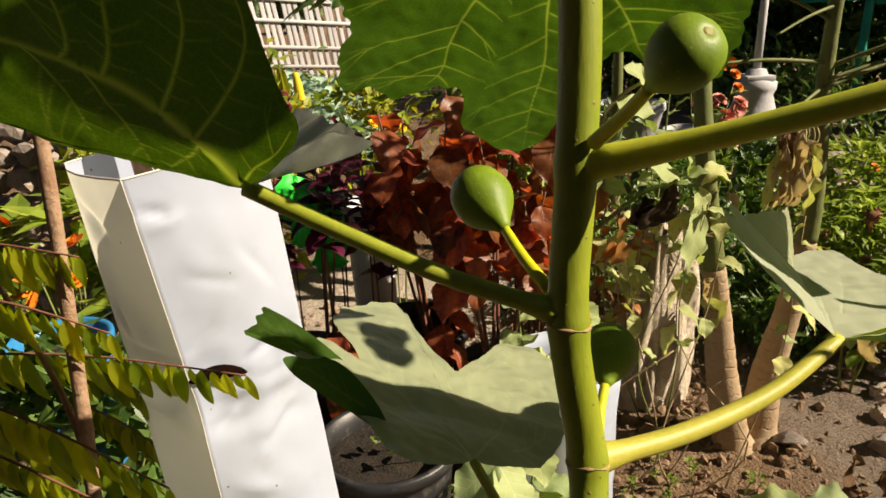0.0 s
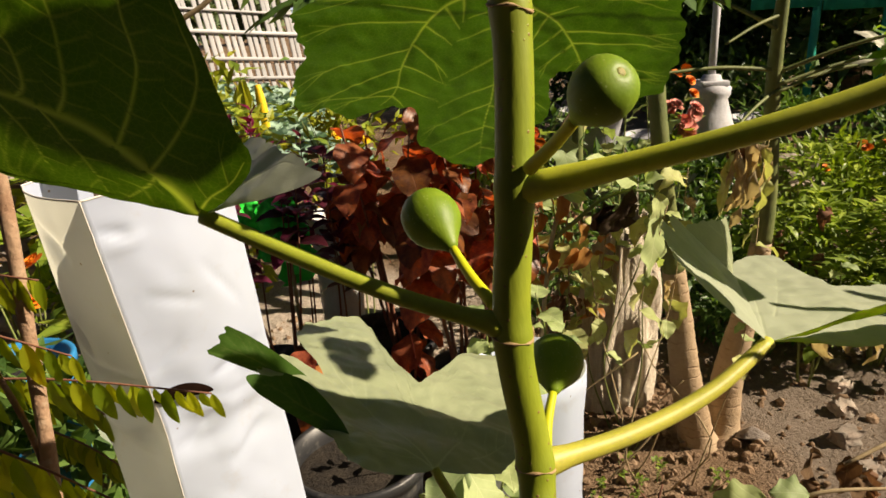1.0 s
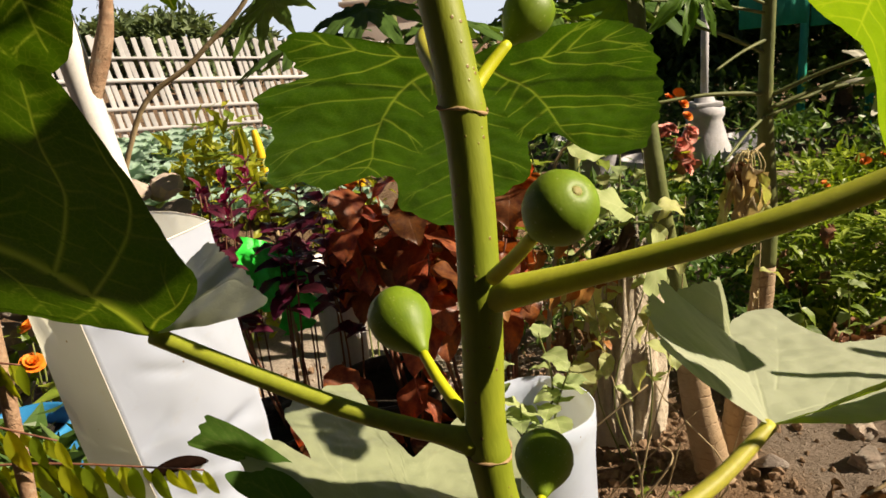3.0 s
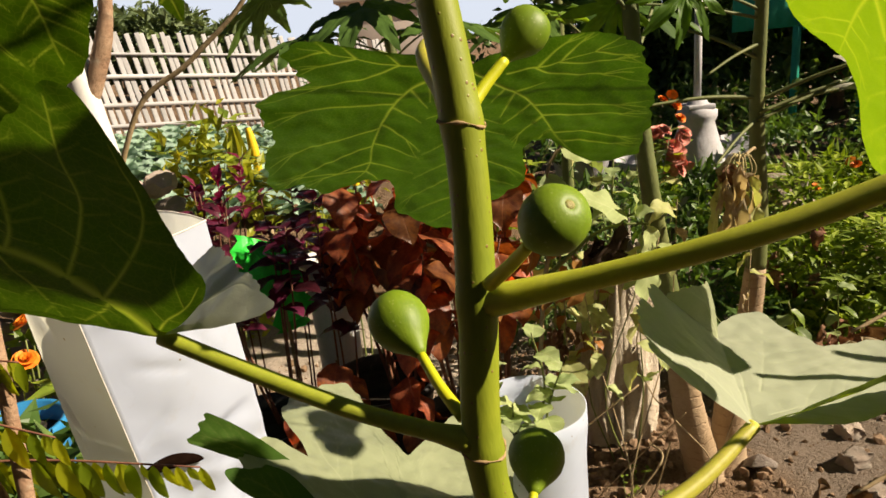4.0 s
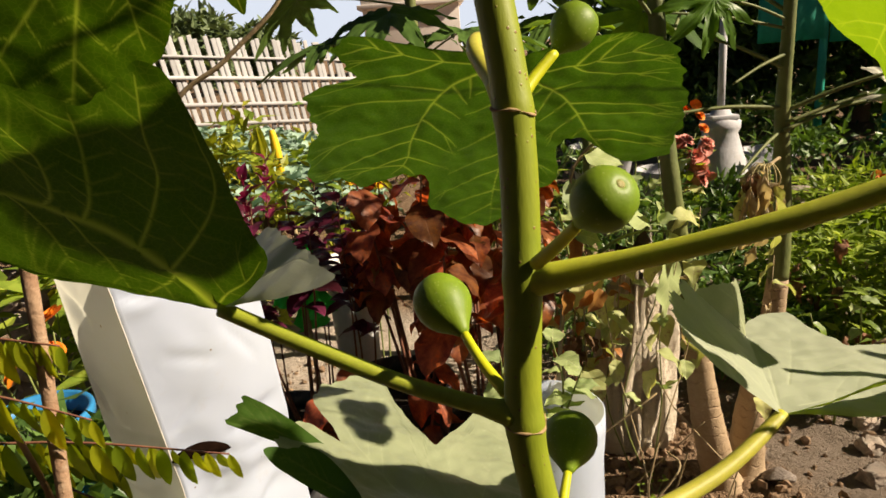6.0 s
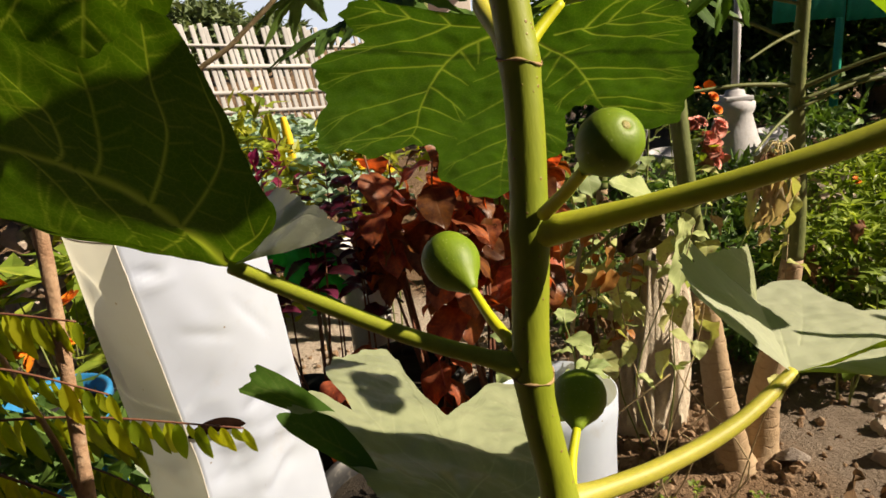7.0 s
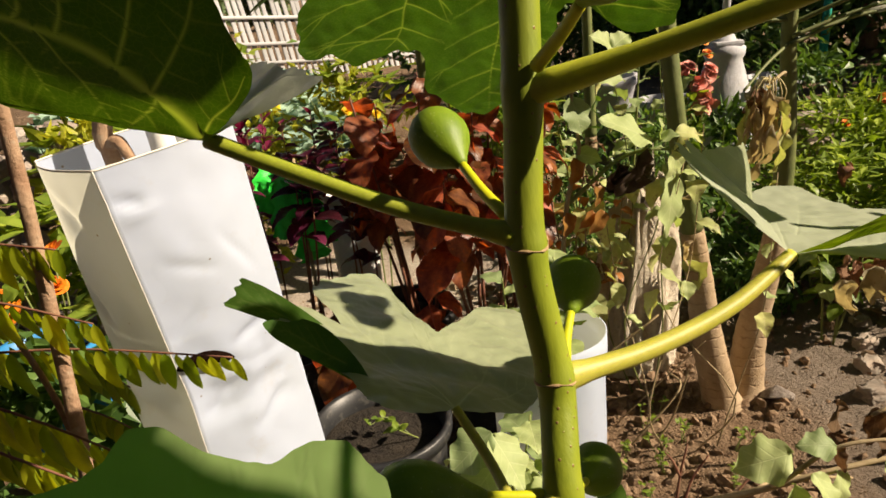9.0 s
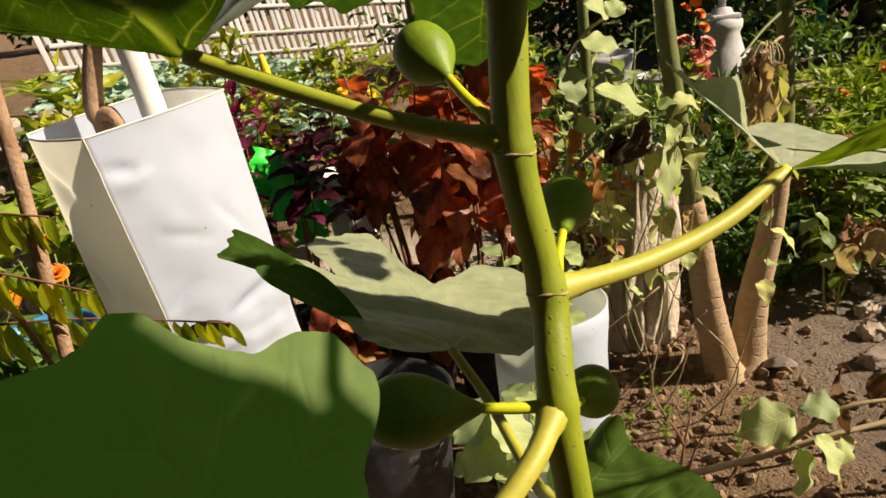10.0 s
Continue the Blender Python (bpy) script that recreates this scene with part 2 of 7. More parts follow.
PAPAYA = ring_bark()
PAPAYA_UP = surface("green_papaya_stem", (0.11, 0.14, 0.04), (0.18, 0.20, 0.06), 0.6, 15, 120, 0.4, 0.003)
WOOD_GREY = surface("weathered_stump_wood", (0.62, 0.53, 0.41), (0.74, 0.66, 0.53), 0.9, 14, 130, 0.9, 0.01, (0.40, 0.30, 0.20))
FENCE = surface("whitewashed_fence", (0.45, 0.455, 0.46), (0.54, 0.54, 0.55), 0.8, 3, 40, 0.3, 0.005, (0.45, 0.42, 0.38), vary=0.3)
PLINTH = surface("pinkish_brick_plinth", (0.45, 0.31, 0.24), (0.52, 0.40, 0.32), 0.9, 4, 30, 0.6, 0.02, (0.35, 0.30, 0.22))
WALL_DARK = surface("dark_unseen_wall", (0.16, 0.13, 0.10), (0.21, 0.18, 0.15), 0.9, 1.5, 30, 0.5, 0.02, (0.12, 0.10, 0.08))
STONE = surface("field_stone", (0.42, 0.34, 0.28), (0.33, 0.29, 0.26), 0.85, 6, 60, 0.7, 0.01, (0.50, 0.38, 0.32), vary=0.6)
BRICK = surface("weathered_brick", (0.36, 0.28, 0.22), (0.30, 0.27, 0.23), 0.9, 14, 120, 0.7, 0.006, (0.45, 0.40, 0.33), vary=0.5)
ROCK = surface("dark_rock", (0.16, 0.13, 0.11), (0.26, 0.22, 0.19), 0.8, 22, 140, 0.8, 0.008, (0.44, 0.39, 0.33))
POT_BLACK = surface("black_plastic_pot", (0.018, 0.019, 0.021), (0.03, 0.03, 0.032), 0.42, 14, 200, 0.15, 0.002, (0.10, 0.095, 0.085))
POT_WHITE = surface("white_plastic_pot", (0.72, 0.72, 0.72), (0.62, 0.62, 0.62), 0.45, 10, 100, 0.1, 0.002)
POT_BLUE = surface("blue_plastic_tub", (0.02, 0.19, 0.44), (0.03, 0.25, 0.52), 0.4, 10, 120, 0.1, 0.002)
GREEN_FILM = surface("green_plastic_film", (0.01, 0.78, 0.07), (0.02, 0.62, 0.06), 0.35, 12, 80, 0.4, 0.006)
TEAL = surface("teal_sheet", (0.006, 0.34, 0.23), (0.010, 0.42, 0.30), 0.6, 4, 40, 0.3, 0.01)
WHITE_STONE = surface("whitewashed_urn", (0.46, 0.46, 0.50), (0.54, 0.54, 0.57), 0.75, 8, 60, 0.4, 0.006, (0.42, 0.40, 0.36))
PLASTER = surface("cream_plaster", (0.80, 0.73, 0.66), (0.85, 0.79, 0.73), 0.9, 1.2, 12, 0.1, 0.01)
POT_SOIL = surface("pot_soil", (0.018, 0.013, 0.009), (0.04, 0.03, 0.02), 0.95, 30, 150, 0.9, 0.01)


def ground_material():
    m, nt, out = nodes_of("garden_soil")
    co = nt.nodes.new("ShaderNodeTexCoord").outputs["Object"]
    big, mid, fine = noise_of(nt, co, 1.6, 4), noise_of(nt, co, 9, 5, 0.65), noise_of(nt, co, 70, 6, 0.7)
    soil = mixc(nt, ramp(nt, mid, 0.35, 0.65), (0.20, 0.125, 0.072), (0.31, 0.210, 0.132))
    sand = mixc(nt, ramp(nt, mid, 0.3, 0.7), (0.20, 0.158, 0.122), (0.265, 0.215, 0.170))
    sep = nt.nodes.new("ShaderNodeSeparateXYZ")
    nt.links.new(co, sep.inputs[0])
    # a trodden sandy path runs past the trunks, and another behind the pots
    east = val(nt, "ADD", sep.outputs[0], val(nt, "MULTIPLY", big, 0.5))
    north = val(nt, "SUBTRACT", sep.outputs[1], val(nt, "MULTIPLY", big, 0.5))
    side = val(nt, "MULTIPLY", val(nt, "MULTIPLY", ramp(nt, east, 1.12, 1.35), ramp(nt, east, 2.3, 2.0)), ramp(nt, north, 0.7, 1.0))
    back = val(nt, "MULTIPLY", ramp(nt, north, 2.05, 2.3), ramp(nt, north, 3.3, 3.0))
    path = val(nt, "ADD", side, back)
    col = mixc(nt, val(nt, "MINIMUM", path, 1.0), soil, sand)
    pale = mixc(nt, ramp(nt, mid, 0.3, 0.7), (0.50, 0.42, 0.34), (0.62, 0.53, 0.44))
    col = mixc(nt, val(nt, "MULTIPLY", back, ramp(nt, sep.outputs[0], 0.3, 0.0)), col, pale)
    col = mixc(nt, val(nt, "MULTIPLY", ramp(nt, fine, 0.42, 0.7), 0.5), col, (0.09, 0.06, 0.04))
    crumb = nt.nodes.new("ShaderNodeTexVoronoi")
    crumb.inputs["Scale"].default_value = 125
    nt.links.new(co, crumb.inputs["Vector"])
    loose = val(nt, "SUBTRACT", 1.0, val(nt, "MULTIPLY", val(nt, "MINIMUM", path, 1.0), 0.75))
    pit = val(nt, "MULTIPLY", ramp(nt, crumb.outputs["Distance"], 0.35, 0.75), loose)
    # gaps between crumbs get their shade in the colour as well
    col = mixc(nt, val(nt, "MULTIPLY", pit, 0.2), col, (0.11, 0.07, 0.04))
    h = val(nt, "SUBTRACT", val(nt, "ADD", val(nt, "MULTIPLY", mid, 1.5), fine), val(nt, "MULTIPLY", pit, 0.22))
    p = principled(nt, col, 0.95, bump_of(nt, h, 1.0, 0.024), 0.0, 0.2)
    nt.links.new(p.outputs[0], out.inputs[0])
    return m


SOIL = ground_material()
CLOD = surface("soil_clod", (0.20, 0.125, 0.072), (0.31, 0.21, 0.132), 0.95, 20, 120, 0.8, 0.006)
L_COLEUS = leaf_material("coleus_leaf", (0.045, 0.008, 0.016), (0.105, 0.014, 0.034), (0.19, 0.022, 0.06), 0.42, 0.28, (2.2, 0.7, 0.8), 110, 0.5, 1.0)
L_COLEUS_PINK = leaf_material("bright_coleus_leaf", (0.15, 0.010, 0.045), (0.22, 0.016, 0.07), (0.30, 0.05, 0.12), 0.42, 0.3, (1.6, 0.7, 0.9), 110, 0.5, 0.5)
L_COPPER = leaf_material("copperleaf_leaf", (0.13, 0.036, 0.020), (0.42, 0.15, 0.055), (0.32, 0.11, 0.05), 0.4, 0.40, (2.2, 1.2, 0.4), 70, 0.35, 1.1, brown=(0.42, 0.13, 0.03))
L_ORANGE = leaf_material("orange_leaf", (0.34, 0.14, 0.04), (0.46, 0.24, 0.06), (0.5, 0.3, 0.1), 0.45, 0.4, (1.4, 1.0, 0.5), 80, 0.3, 0.6, brown=(0.35, 0.05, 0.02))
L_EGG = leaf_material("aubergine_leaf", (0.29, 0.37, 0.15), (0.37, 0.44, 0.20), (0.46, 0.52, 0.28), 0.6, 0.3, (1.4, 1.5, 0.6), 34, 0.6, 0.5, 120)
L_GREEN = leaf_material("garden_green_leaf", (0.12, 0.19, 0.020), (0.21, 0.30, 0.035), (0.28, 0.36, 0.09), 0.45, 0.35, (1.6, 1.6, 0.5), 60, 0.4, 0.8)
L_DARK = leaf_material("dark_green_leaf", (0.058, 0.115, 0.024), (0.10, 0.185, 0.040), (0.12, 0.17, 0.06), 0.42, 0.25, (1.6, 1.6, 0.5), 0, 0, 0.9)
L_CURRY = leaf_material("curry_leaflet", (0.20, 0.26, 0.012), (0.30, 0.35, 0.018), (0.34, 0.38, 0.06), 0.38, 0.55, (1.7, 1.6, 0.4), 0, 0, 0.8, 0, 0.5, hue=0.06)
L_YELLOW = leaf_material("yellow_green_leaf", (0.30, 0.36, 0.03), (0.42, 0.42, 0.04), (0.5, 0.5, 0.2), 0.45, 0.4, (1.3, 1.2, 0.5), 50, 0.4, 0.5)
L_TIP = leaf_material("young_shoot_leaf", (0.20, 0.29, 0.035), (0.29, 0.37, 0.05), (0.4, 0.45, 0.15), 0.45, 0.35, (1.4, 1.4, 0.5), 0, 0, 0.9)
L_CABBAGE = leaf_material("cabbage_leaf", (0.24, 0.37, 0.28), (0.33, 0.47, 0.37), (0.45, 0.52, 0.45), 0.55, 0.2, None, 20, 0.6, 0.4)
L_DRY = leaf_material("withered_leaf", (0.38, 0.30, 0.18), (0.50, 0.415, 0.28), (0.5, 0.42, 0.25), 0.8, 0.42, (1.3, 1.2, 0.7), 50, 0.3, 0.7, brown=(0.26, 0.16, 0.07))
L_DRY_BROWN = leaf_material("brown_dead_leaf", (0.14, 0.07, 0.035), (0.22, 0.12, 0.06), (0.3, 0.2, 0.1), 0.85, 0.2, (1.2, 1.0, 0.7), 50, 0.3, 0.7)
# dead leaf in a much darker brown
L_DEAD = leaf_material("near_black_dead_leaf", (0.035, 0.020, 0.012), (0.075, 0.042, 0.026), (0.1, 0.07, 0.04), 0.85, 0.12, (1.2, 1.0, 0.7), 50, 0.3, 0.7)
L_FAR = leaf_material("far_foliage", (0.11, 0.16, 0.07), (0.16, 0.22, 0.10), (0.3, 0.3, 0.2), 0.6, 0.3, None, 0, 0, 0.7)
L_PALE = leaf_material("pale_fading_leaf", (0.42, 0.46, 0.16), (0.52, 0.54, 0.24), (0.58, 0.58, 0.32), 0.65, 0.35, (1.3, 1.3, 0.6), 40, 0.5, 0.5, brown=(0.33, 0.27, 0.13))
L_WHITE = leaf_material("bleached_leaf", (0.62, 0.60, 0.52), (0.70, 0.66, 0.56), (0.6, 0.6, 0.5), 0.7, 0.2, None, 40, 0.3, 0.3)
L_PAPAYA = leaf_material("papaya_leaf", (0.09, 0.19, 0.015), (0.14, 0.26, 0.025), (0.30, 0.36, 0.12), 0.42, 0.42, (1.9, 1.8, 0.5), 0, 0, 0.5)
F_ORANGE = surface("orange_petal", (0.75, 0.17, 0.01), (0.85, 0.28, 0.015), 0.6, 60, 300, 0.3, 0.003)
F_PINK = surface("pink_petal", (0.74, 0.25, 0.20), (0.80, 0.38, 0.30), 0.6, 40, 300, 0.3, 0.003)
F_YELLOW = surface("yellow_petal", (0.85, 0.52, 0.01), (0.90, 0.62, 0.02), 0.6, 60, 300, 0.3, 0.003)


# ---- builders ----
from mathutils import kdtree
rng = random.Random(7)


def thing(name, place, label, category, group="", kind=""):
    ob = new(name)
    ob.empty_display_size = 0.05
    ob.location = place
    return tagged(ob, label, category, group, kind)


def part(name, bm, material, parent=None, label="", at=None):
    """Links a bmesh (or a finished mesh) as one object under a thing; at: its pose in the parent's space."""
    if isinstance(bm, bmesh.types.BMesh):
        me = bpy.data.meshes.new(name)
        bm.to_mesh(me)
        bm.free()
        for poly in me.polygons:
            poly.use_smooth = True
    else:
        me = bm
    if material and not me.materials:
        me.materials.append(material)
    ob = new(name, me)
    if parent:
        ob.parent = parent
    if at is not None:
        ob.matrix_basis = at
    if label:
        ob["label"] = label
    return ob


def inside(parent, p):
    """A world place in the space of a thing that is only moved, not turned."""
    return Vector(p) - parent.location


def smooth_line(points, n=24):
    """A Catmull-Rom line through the points."""
    pts = [Vector(p) for p in points]
    if len(pts) == 2:
        return [pts[0].lerp(pts[1], i / n) for i in range(n + 1)]
    ext = [2 * pts[0] - pts[1], *pts, 2 * pts[-1] - pts[-2]]
    out = []
    per = max(2, n // (len(pts) - 1))
    for k in range(len(pts) - 1):
        a, b, c, d = ext[k:k + 4]
        for i in range(per):
            t = i / per
            out.append(0.5 * (2 * b + (c - a) * t + (2 * a - 5 * b + 4 * c - d) * t * t + (3 * b - a - 3 * c + d) * t ** 3))
    return out + [pts[-1]]


def tube(bm, line, radii, sides=8, caps=True):
    """A round tube along a line; radii: one value, or a function of 0..1."""
    n = len(line)
    rings, side = [], None
    for i, p in enumerate(line):
        d = (line[min(i + 1, n - 1)] - line[max(i - 1, 0)]).normalized()
        if side is None:
            side = d.orthogonal().normalized()
        side = (side - d * side.dot(d)).normalized()
        up = d.cross(side)
        r = radii(i / (n - 1)) if callable(radii) else radii
        rings.append([bm.verts.new(p + (side * math.cos(a) + up * math.sin(a)) * r) for a in (math.tau * k / sides for k in range(sides))])
    for a, b in zip(rings, rings[1:]):
        for k in range(sides):
            bm.faces.new((a[k], a[(k + 1) % sides], b[(k + 1) % sides], b[k]))
    if caps:
        bm.faces.new(reversed(rings[0]))
        bm.faces.new(rings[-1])
    return bm


def revolve(bm, profile, sides=28, wobble=0.0, seed=0):
    """Turns (radius, height) pairs about z; a radius of 0 closes the end."""
    rings = []
    for r, z in profile:
        if r <= 1e-6:
            rings.append([bm.verts.new((0, 0, z))])
            continue
        ring = []
        for k in range(sides):
            a = math.tau * k / sides
            f = 1 + wobble * noise.noise((math.cos(a) * 1.3 + seed, math.sin(a) * 1.3, z * 30))
            ring.append(bm.verts.new((r * f * math.cos(a), r * f * math.sin(a), z)))
        rings.append(ring)
    for a, b in zip(rings, rings[1:]):
        for k in range(max(len(a), len(b))):
            j = (k + 1) % max(len(a), len(b))
            if len(a) == 1:
                bm.faces.new((a[0], b[j], b[k]))
            elif len(b) == 1:
                bm.faces.new((a[k], a[j], b[0]))
            else:
                bm.faces.new((a[k], a[j], b[j], b[k]))
    return bm


def block(bm, size, at=None, rough=0.0, bevel=0.0, cuts=0, seed=0):
    """A box that stands on z = 0, bevelled and roughened."""
    b = bmesh.new()
    bmesh.ops.create_cube(b, size=1.0)
    for v in b.verts:
        v.co = Vector((v.co.x * size[0], v.co.y * size[1], (v.co.z + 0.5) * size[2]))
    if bevel:
        bmesh.ops.bevel(b, geom=list(b.edges), offset=bevel, segments=2, affect="EDGES", profile=0.6)
    if cuts:
        bmesh.ops.subdivide_edges(b, edges=list(b.edges), cuts=cuts, use_grid_fill=True)
    for v in b.verts:
        if rough:
            v.co += Vector(noise.noise_vector(v.co * (1.2 / max(size)) * 4 + Vector((seed, 0, 0)))) * rough
        if at is not None:
            v.co = at @ v.co
    me = bpy.data.meshes.new("block")
    b.to_mesh(me)
    b.free()
    bm.from_mesh(me)
    bpy.data.meshes.remove(me)
    return bm


def lump(radius, seed, flat=0.75, rough=0.35, detail=2):
    """A stone."""
    bm = bmesh.new()
    bmesh.ops.create_icosphere(bm, subdivisions=detail, radius=1.0)
    for v in bm.verts:
        n = noise.noise(v.co * 1.3 + Vector((seed * 7.1, 0, 0))) + 0.5 * noise.noise(v.co * 3.1 + Vector((0, seed * 3.3, 0)))
        v.co *= radius * (1 + rough * n)
        v.co.z *= flat
    return bm


def simple_leaf(name, length, width, point=1.6, teeth=0, tooth=0.0, fold=0.25, droop=0.6, wave=0.0, rows=10, cols=6, lobes=0.0, seed=0, curl=0.0, broad=0.42):
    """One leaf mesh along +y, its upper side +z: a rounded outline with teeth or lobes, folded at the midrib, drooping to the tip."""
    verts, faces = [], []
    for i in range(rows + 1):
        v = i / rows
        w = (math.sin(math.pi * v ** (math.log(0.5) / math.log(broad))) ** (1 / point)) if 0 < v < 1 else 0.0
        w *= width / 2
        if teeth:
            w *= 1 + tooth * (((v * teeth) % 1.0) - 0.5)
        if lobes:
            w *= 1 + lobes * math.sin(v * math.pi * 6.0 + seed)
        a = droop * v
        ly = length * (math.sin(a) / droop if droop else v)
        lz = -length * ((1 - math.cos(a)) / droop if droop else 0)
        for j in range(cols + 1):
            u = 2 * j / cols - 1
            x = u * w
            z = fold * abs(x) - curl * x * x / max(width, 1e-6)
            z += wave * width * math.sin(v * 13 + 2 * u + seed) * abs(u)
            verts.append((x, ly, lz + z))
    for i in range(rows):
        for j in range(cols):
            a = i * (cols + 1) + j
            faces.append((a, a + 1, a + cols + 2, a + cols + 1))
    me = bpy.data.meshes.new(name)
    me.from_pydata(verts, [], faces)
    me.validate()
    for poly in me.polygons:
        poly.use_smooth = True
    return me


def crumpled(name, size, seed, amount=0.55):
    """A dry, rolled-up leaf."""
    me = simple_leaf(name, size, size * 0.55, 1.4, 0, 0, 0.3, 1.6, 0.12, 12, 8, 0.0, seed, 0.0)
    for v in me.vertices:
        v.co += Vector(noise.noise_vector(v.co * (4.0 / size) + Vector((seed * 5.7, 0, 0)))) * size * amount * 0.35
    return me


def turned(mesh, material):
    """A leaf mesh with its material set, ready for sharing."""
    mesh.materials.clear()
    mesh.materials.append(material)
    return mesh


def aim(place, ahead, up):
    """A pose with +y along ahead and +z near up."""
    y = Vector(ahead).normalized()
    x = y.cross(Vector(up))
    if x.length < 1e-4:
        x = y.orthogonal()
    x.normalize()
    z = x.cross(y)
    m = Matrix((x, y, z)).transposed().to_4x4()
    m.translation = place
    return m


def leaf_cloud(name, centre, radii, count, size, seed=0, shape=0.5, floor=None, droop=0.0, hollow=0.35):
    """Many small folded leaves in one mesh, gathered in clumps inside an uneven ellipsoid."""
    r = np.random.RandomState(seed)
    clumps = max(6, count // 45)
    cd = r.normal(size=(clumps, 3))
    cd /= np.linalg.norm(cd, axis=1)[:, None]
    cc = cd * (hollow + (1 - hollow) * r.rand(clumps, 1) ** 0.5) * np.array(radii)
    own = r.randint(clumps, size=count)
    p = np.array(centre) + cc[own] + r.normal(size=(count, 3)) * np.array(radii) * 0.16
    if floor is not None:
        p[:, 2] = np.maximum(p[:, 2], floor + 0.01 + 0.03 * r.rand(count))
    d = r.normal(size=(count, 3)) + cd[own] * 0.9 + np.array((0, 0, -droop))
    d /= np.linalg.norm(d, axis=1)[:, None]
    up = r.normal(size=(count, 3)) * 0.6 + np.array((0, 0, 1.0))
    x = np.cross(d, up)
    x /= np.linalg.norm(x, axis=1)[:, None] + 1e-9
    z = np.cross(x, d)
    s = (size * (0.6 + 0.8 * r.rand(count)))[:, None]
    w = s * shape
    vs = np.stack([p, p + d * s * 0.35 + x * w * 0.5 + z * w * 0.15, p + d * s * 0.45, p + d * s * 0.35 - x * w * 0.5 + z * w * 0.15, p + d * s - z * s * 0.15], 1).reshape(-1, 3)
    base = np.arange(count)[:, None] * 5
    f = np.concatenate([base + (0, 1, 2), base + (0, 2, 3), base + (2, 1, 4), base + (2, 4, 3)], 0)
    me = bpy.data.meshes.new(name)
    me.from_pydata(vs.tolist(), [], f.tolist())
    return me


# ---- the setting ----
def ground_height(x, y):
    s = min(max((y - 3.0) / 2.4, 0), 1)
    s = s * s * (3 - 2 * s)
    w = min(max((-x - 0.4) / 1.8, 0), 1)
    d = min(max((y - 6.8) / 1.6, 0), 1)
    return s * (0.32 + 0.28 * w) * (1 - 0.75 * d * d * (3 - 2 * d))


def build_ground():
    fine = [i * 0.035 - 2.2 for i in range(126)]
    xs = sorted({-3000, -800, -200, -60, -25, -12, -8, -6, -5, -4, -3.4, -2.9, -2.5, *fine, 2.3, 2.6, 3, 3.5, 4.2, 5, 7, 10, 20, 60, 200, 800, 3000})
    ys = sorted({-3000, -800, -200, -60, -20, -6, -3, -2, -1, -0.5, *[i * 0.035 for i in range(90)], *[3.2 + 0.25 * i for i in range(14)], 7, 8, 10, 14, 20, 60, 200, 800, 3000})
    verts = []
    for y in ys:
        for x in xs:
            z = ground_height(x, y)
            if abs(x) < 3 and -0.5 < y < 4:
                z += 0.022 * noise.noise((x * 3, y * 3, 0)) + 0.014 * noise.noise((x * 11, y * 11, 3)) + 0.007 * noise.noise((x * 29, y * 29, 5))
                z -= 0.0
            verts.append((x, y, z))
    nx = len(xs)
    faces = [(j * nx + i, j * nx + i + 1, (j + 1) * nx + i + 1, (j + 1) * nx + i) for j in range(len(ys) - 1) for i in range(nx - 1)]
    me = bpy.data.meshes.new("ground")
    me.from_pydata(verts, [], faces)
    for poly in me.polygons:
        poly.use_smooth = True
    tagged(part("ground", me, SOIL), "bare brown garden soil with trodden sandy paths", "ground", kind="structure")


build_ground()


# added wall, unseen behind the camera, that keeps sky light off the plants
def blocker_wall():
    bm = bmesh.new()
    block(bm, (14.0, 0.22, 3.0), None, 0.01, 0.012, 3, 5)
    w = part("wall_south", bm, WALL_DARK)
    w.location = (-0.5, -1.1, -0.05)
    tagged(w, "plain added wall behind the camera that blocks sky light", "wall", kind="structure")


blocker_wall()


def soil_clods():
    """Loose crumbs of soil and grit, too many to count."""
    shapes = []
    for k in range(5):
        b = lump(1.0, k, 0.7, 0.45, 1)
        shapes.append(([v.co.copy() for v in b.verts], [[v.index for v in f.verts] for f in b.faces]))
        b.free()
    verts, faces = [], []
    r = random.Random(3)
    for _ in range(8000):
        x, y = r.uniform(0.1, 2.0), r.uniform(1.05, 2.9)
        if r.random() < 0.25:
            x = r.uniform(-1.4, 0.3)
        size = 0.003 + 0.022 * r.random() ** 5
        if x > 1.0 and r.random() < 0.6:
            continue
        vs, fs = shapes[r.randrange(5)]
        rot = Euler((r.random() * 6, r.random() * 6, r.random() * 6)).to_matrix()
        o = len(verts)
        z = ground_height(x, y) + 0.022 * noise.noise((x * 3, y * 3, 0)) + 0.014 * noise.noise((x * 11, y * 11, 3))
        verts += [tuple(rot @ v * size + Vector((x, y, z + size * 0.3))) for v in vs]
        faces += [[o + i for i in f] for f in fs]
    me = bpy.data.meshes.new("soil_clods")
    me.from_pydata(verts, [], faces)
    tagged(part("soil_clods", me, CLOD), "loose crumbs of brown soil scattered on the ground", "soil", kind="stuff")


soil_clods()

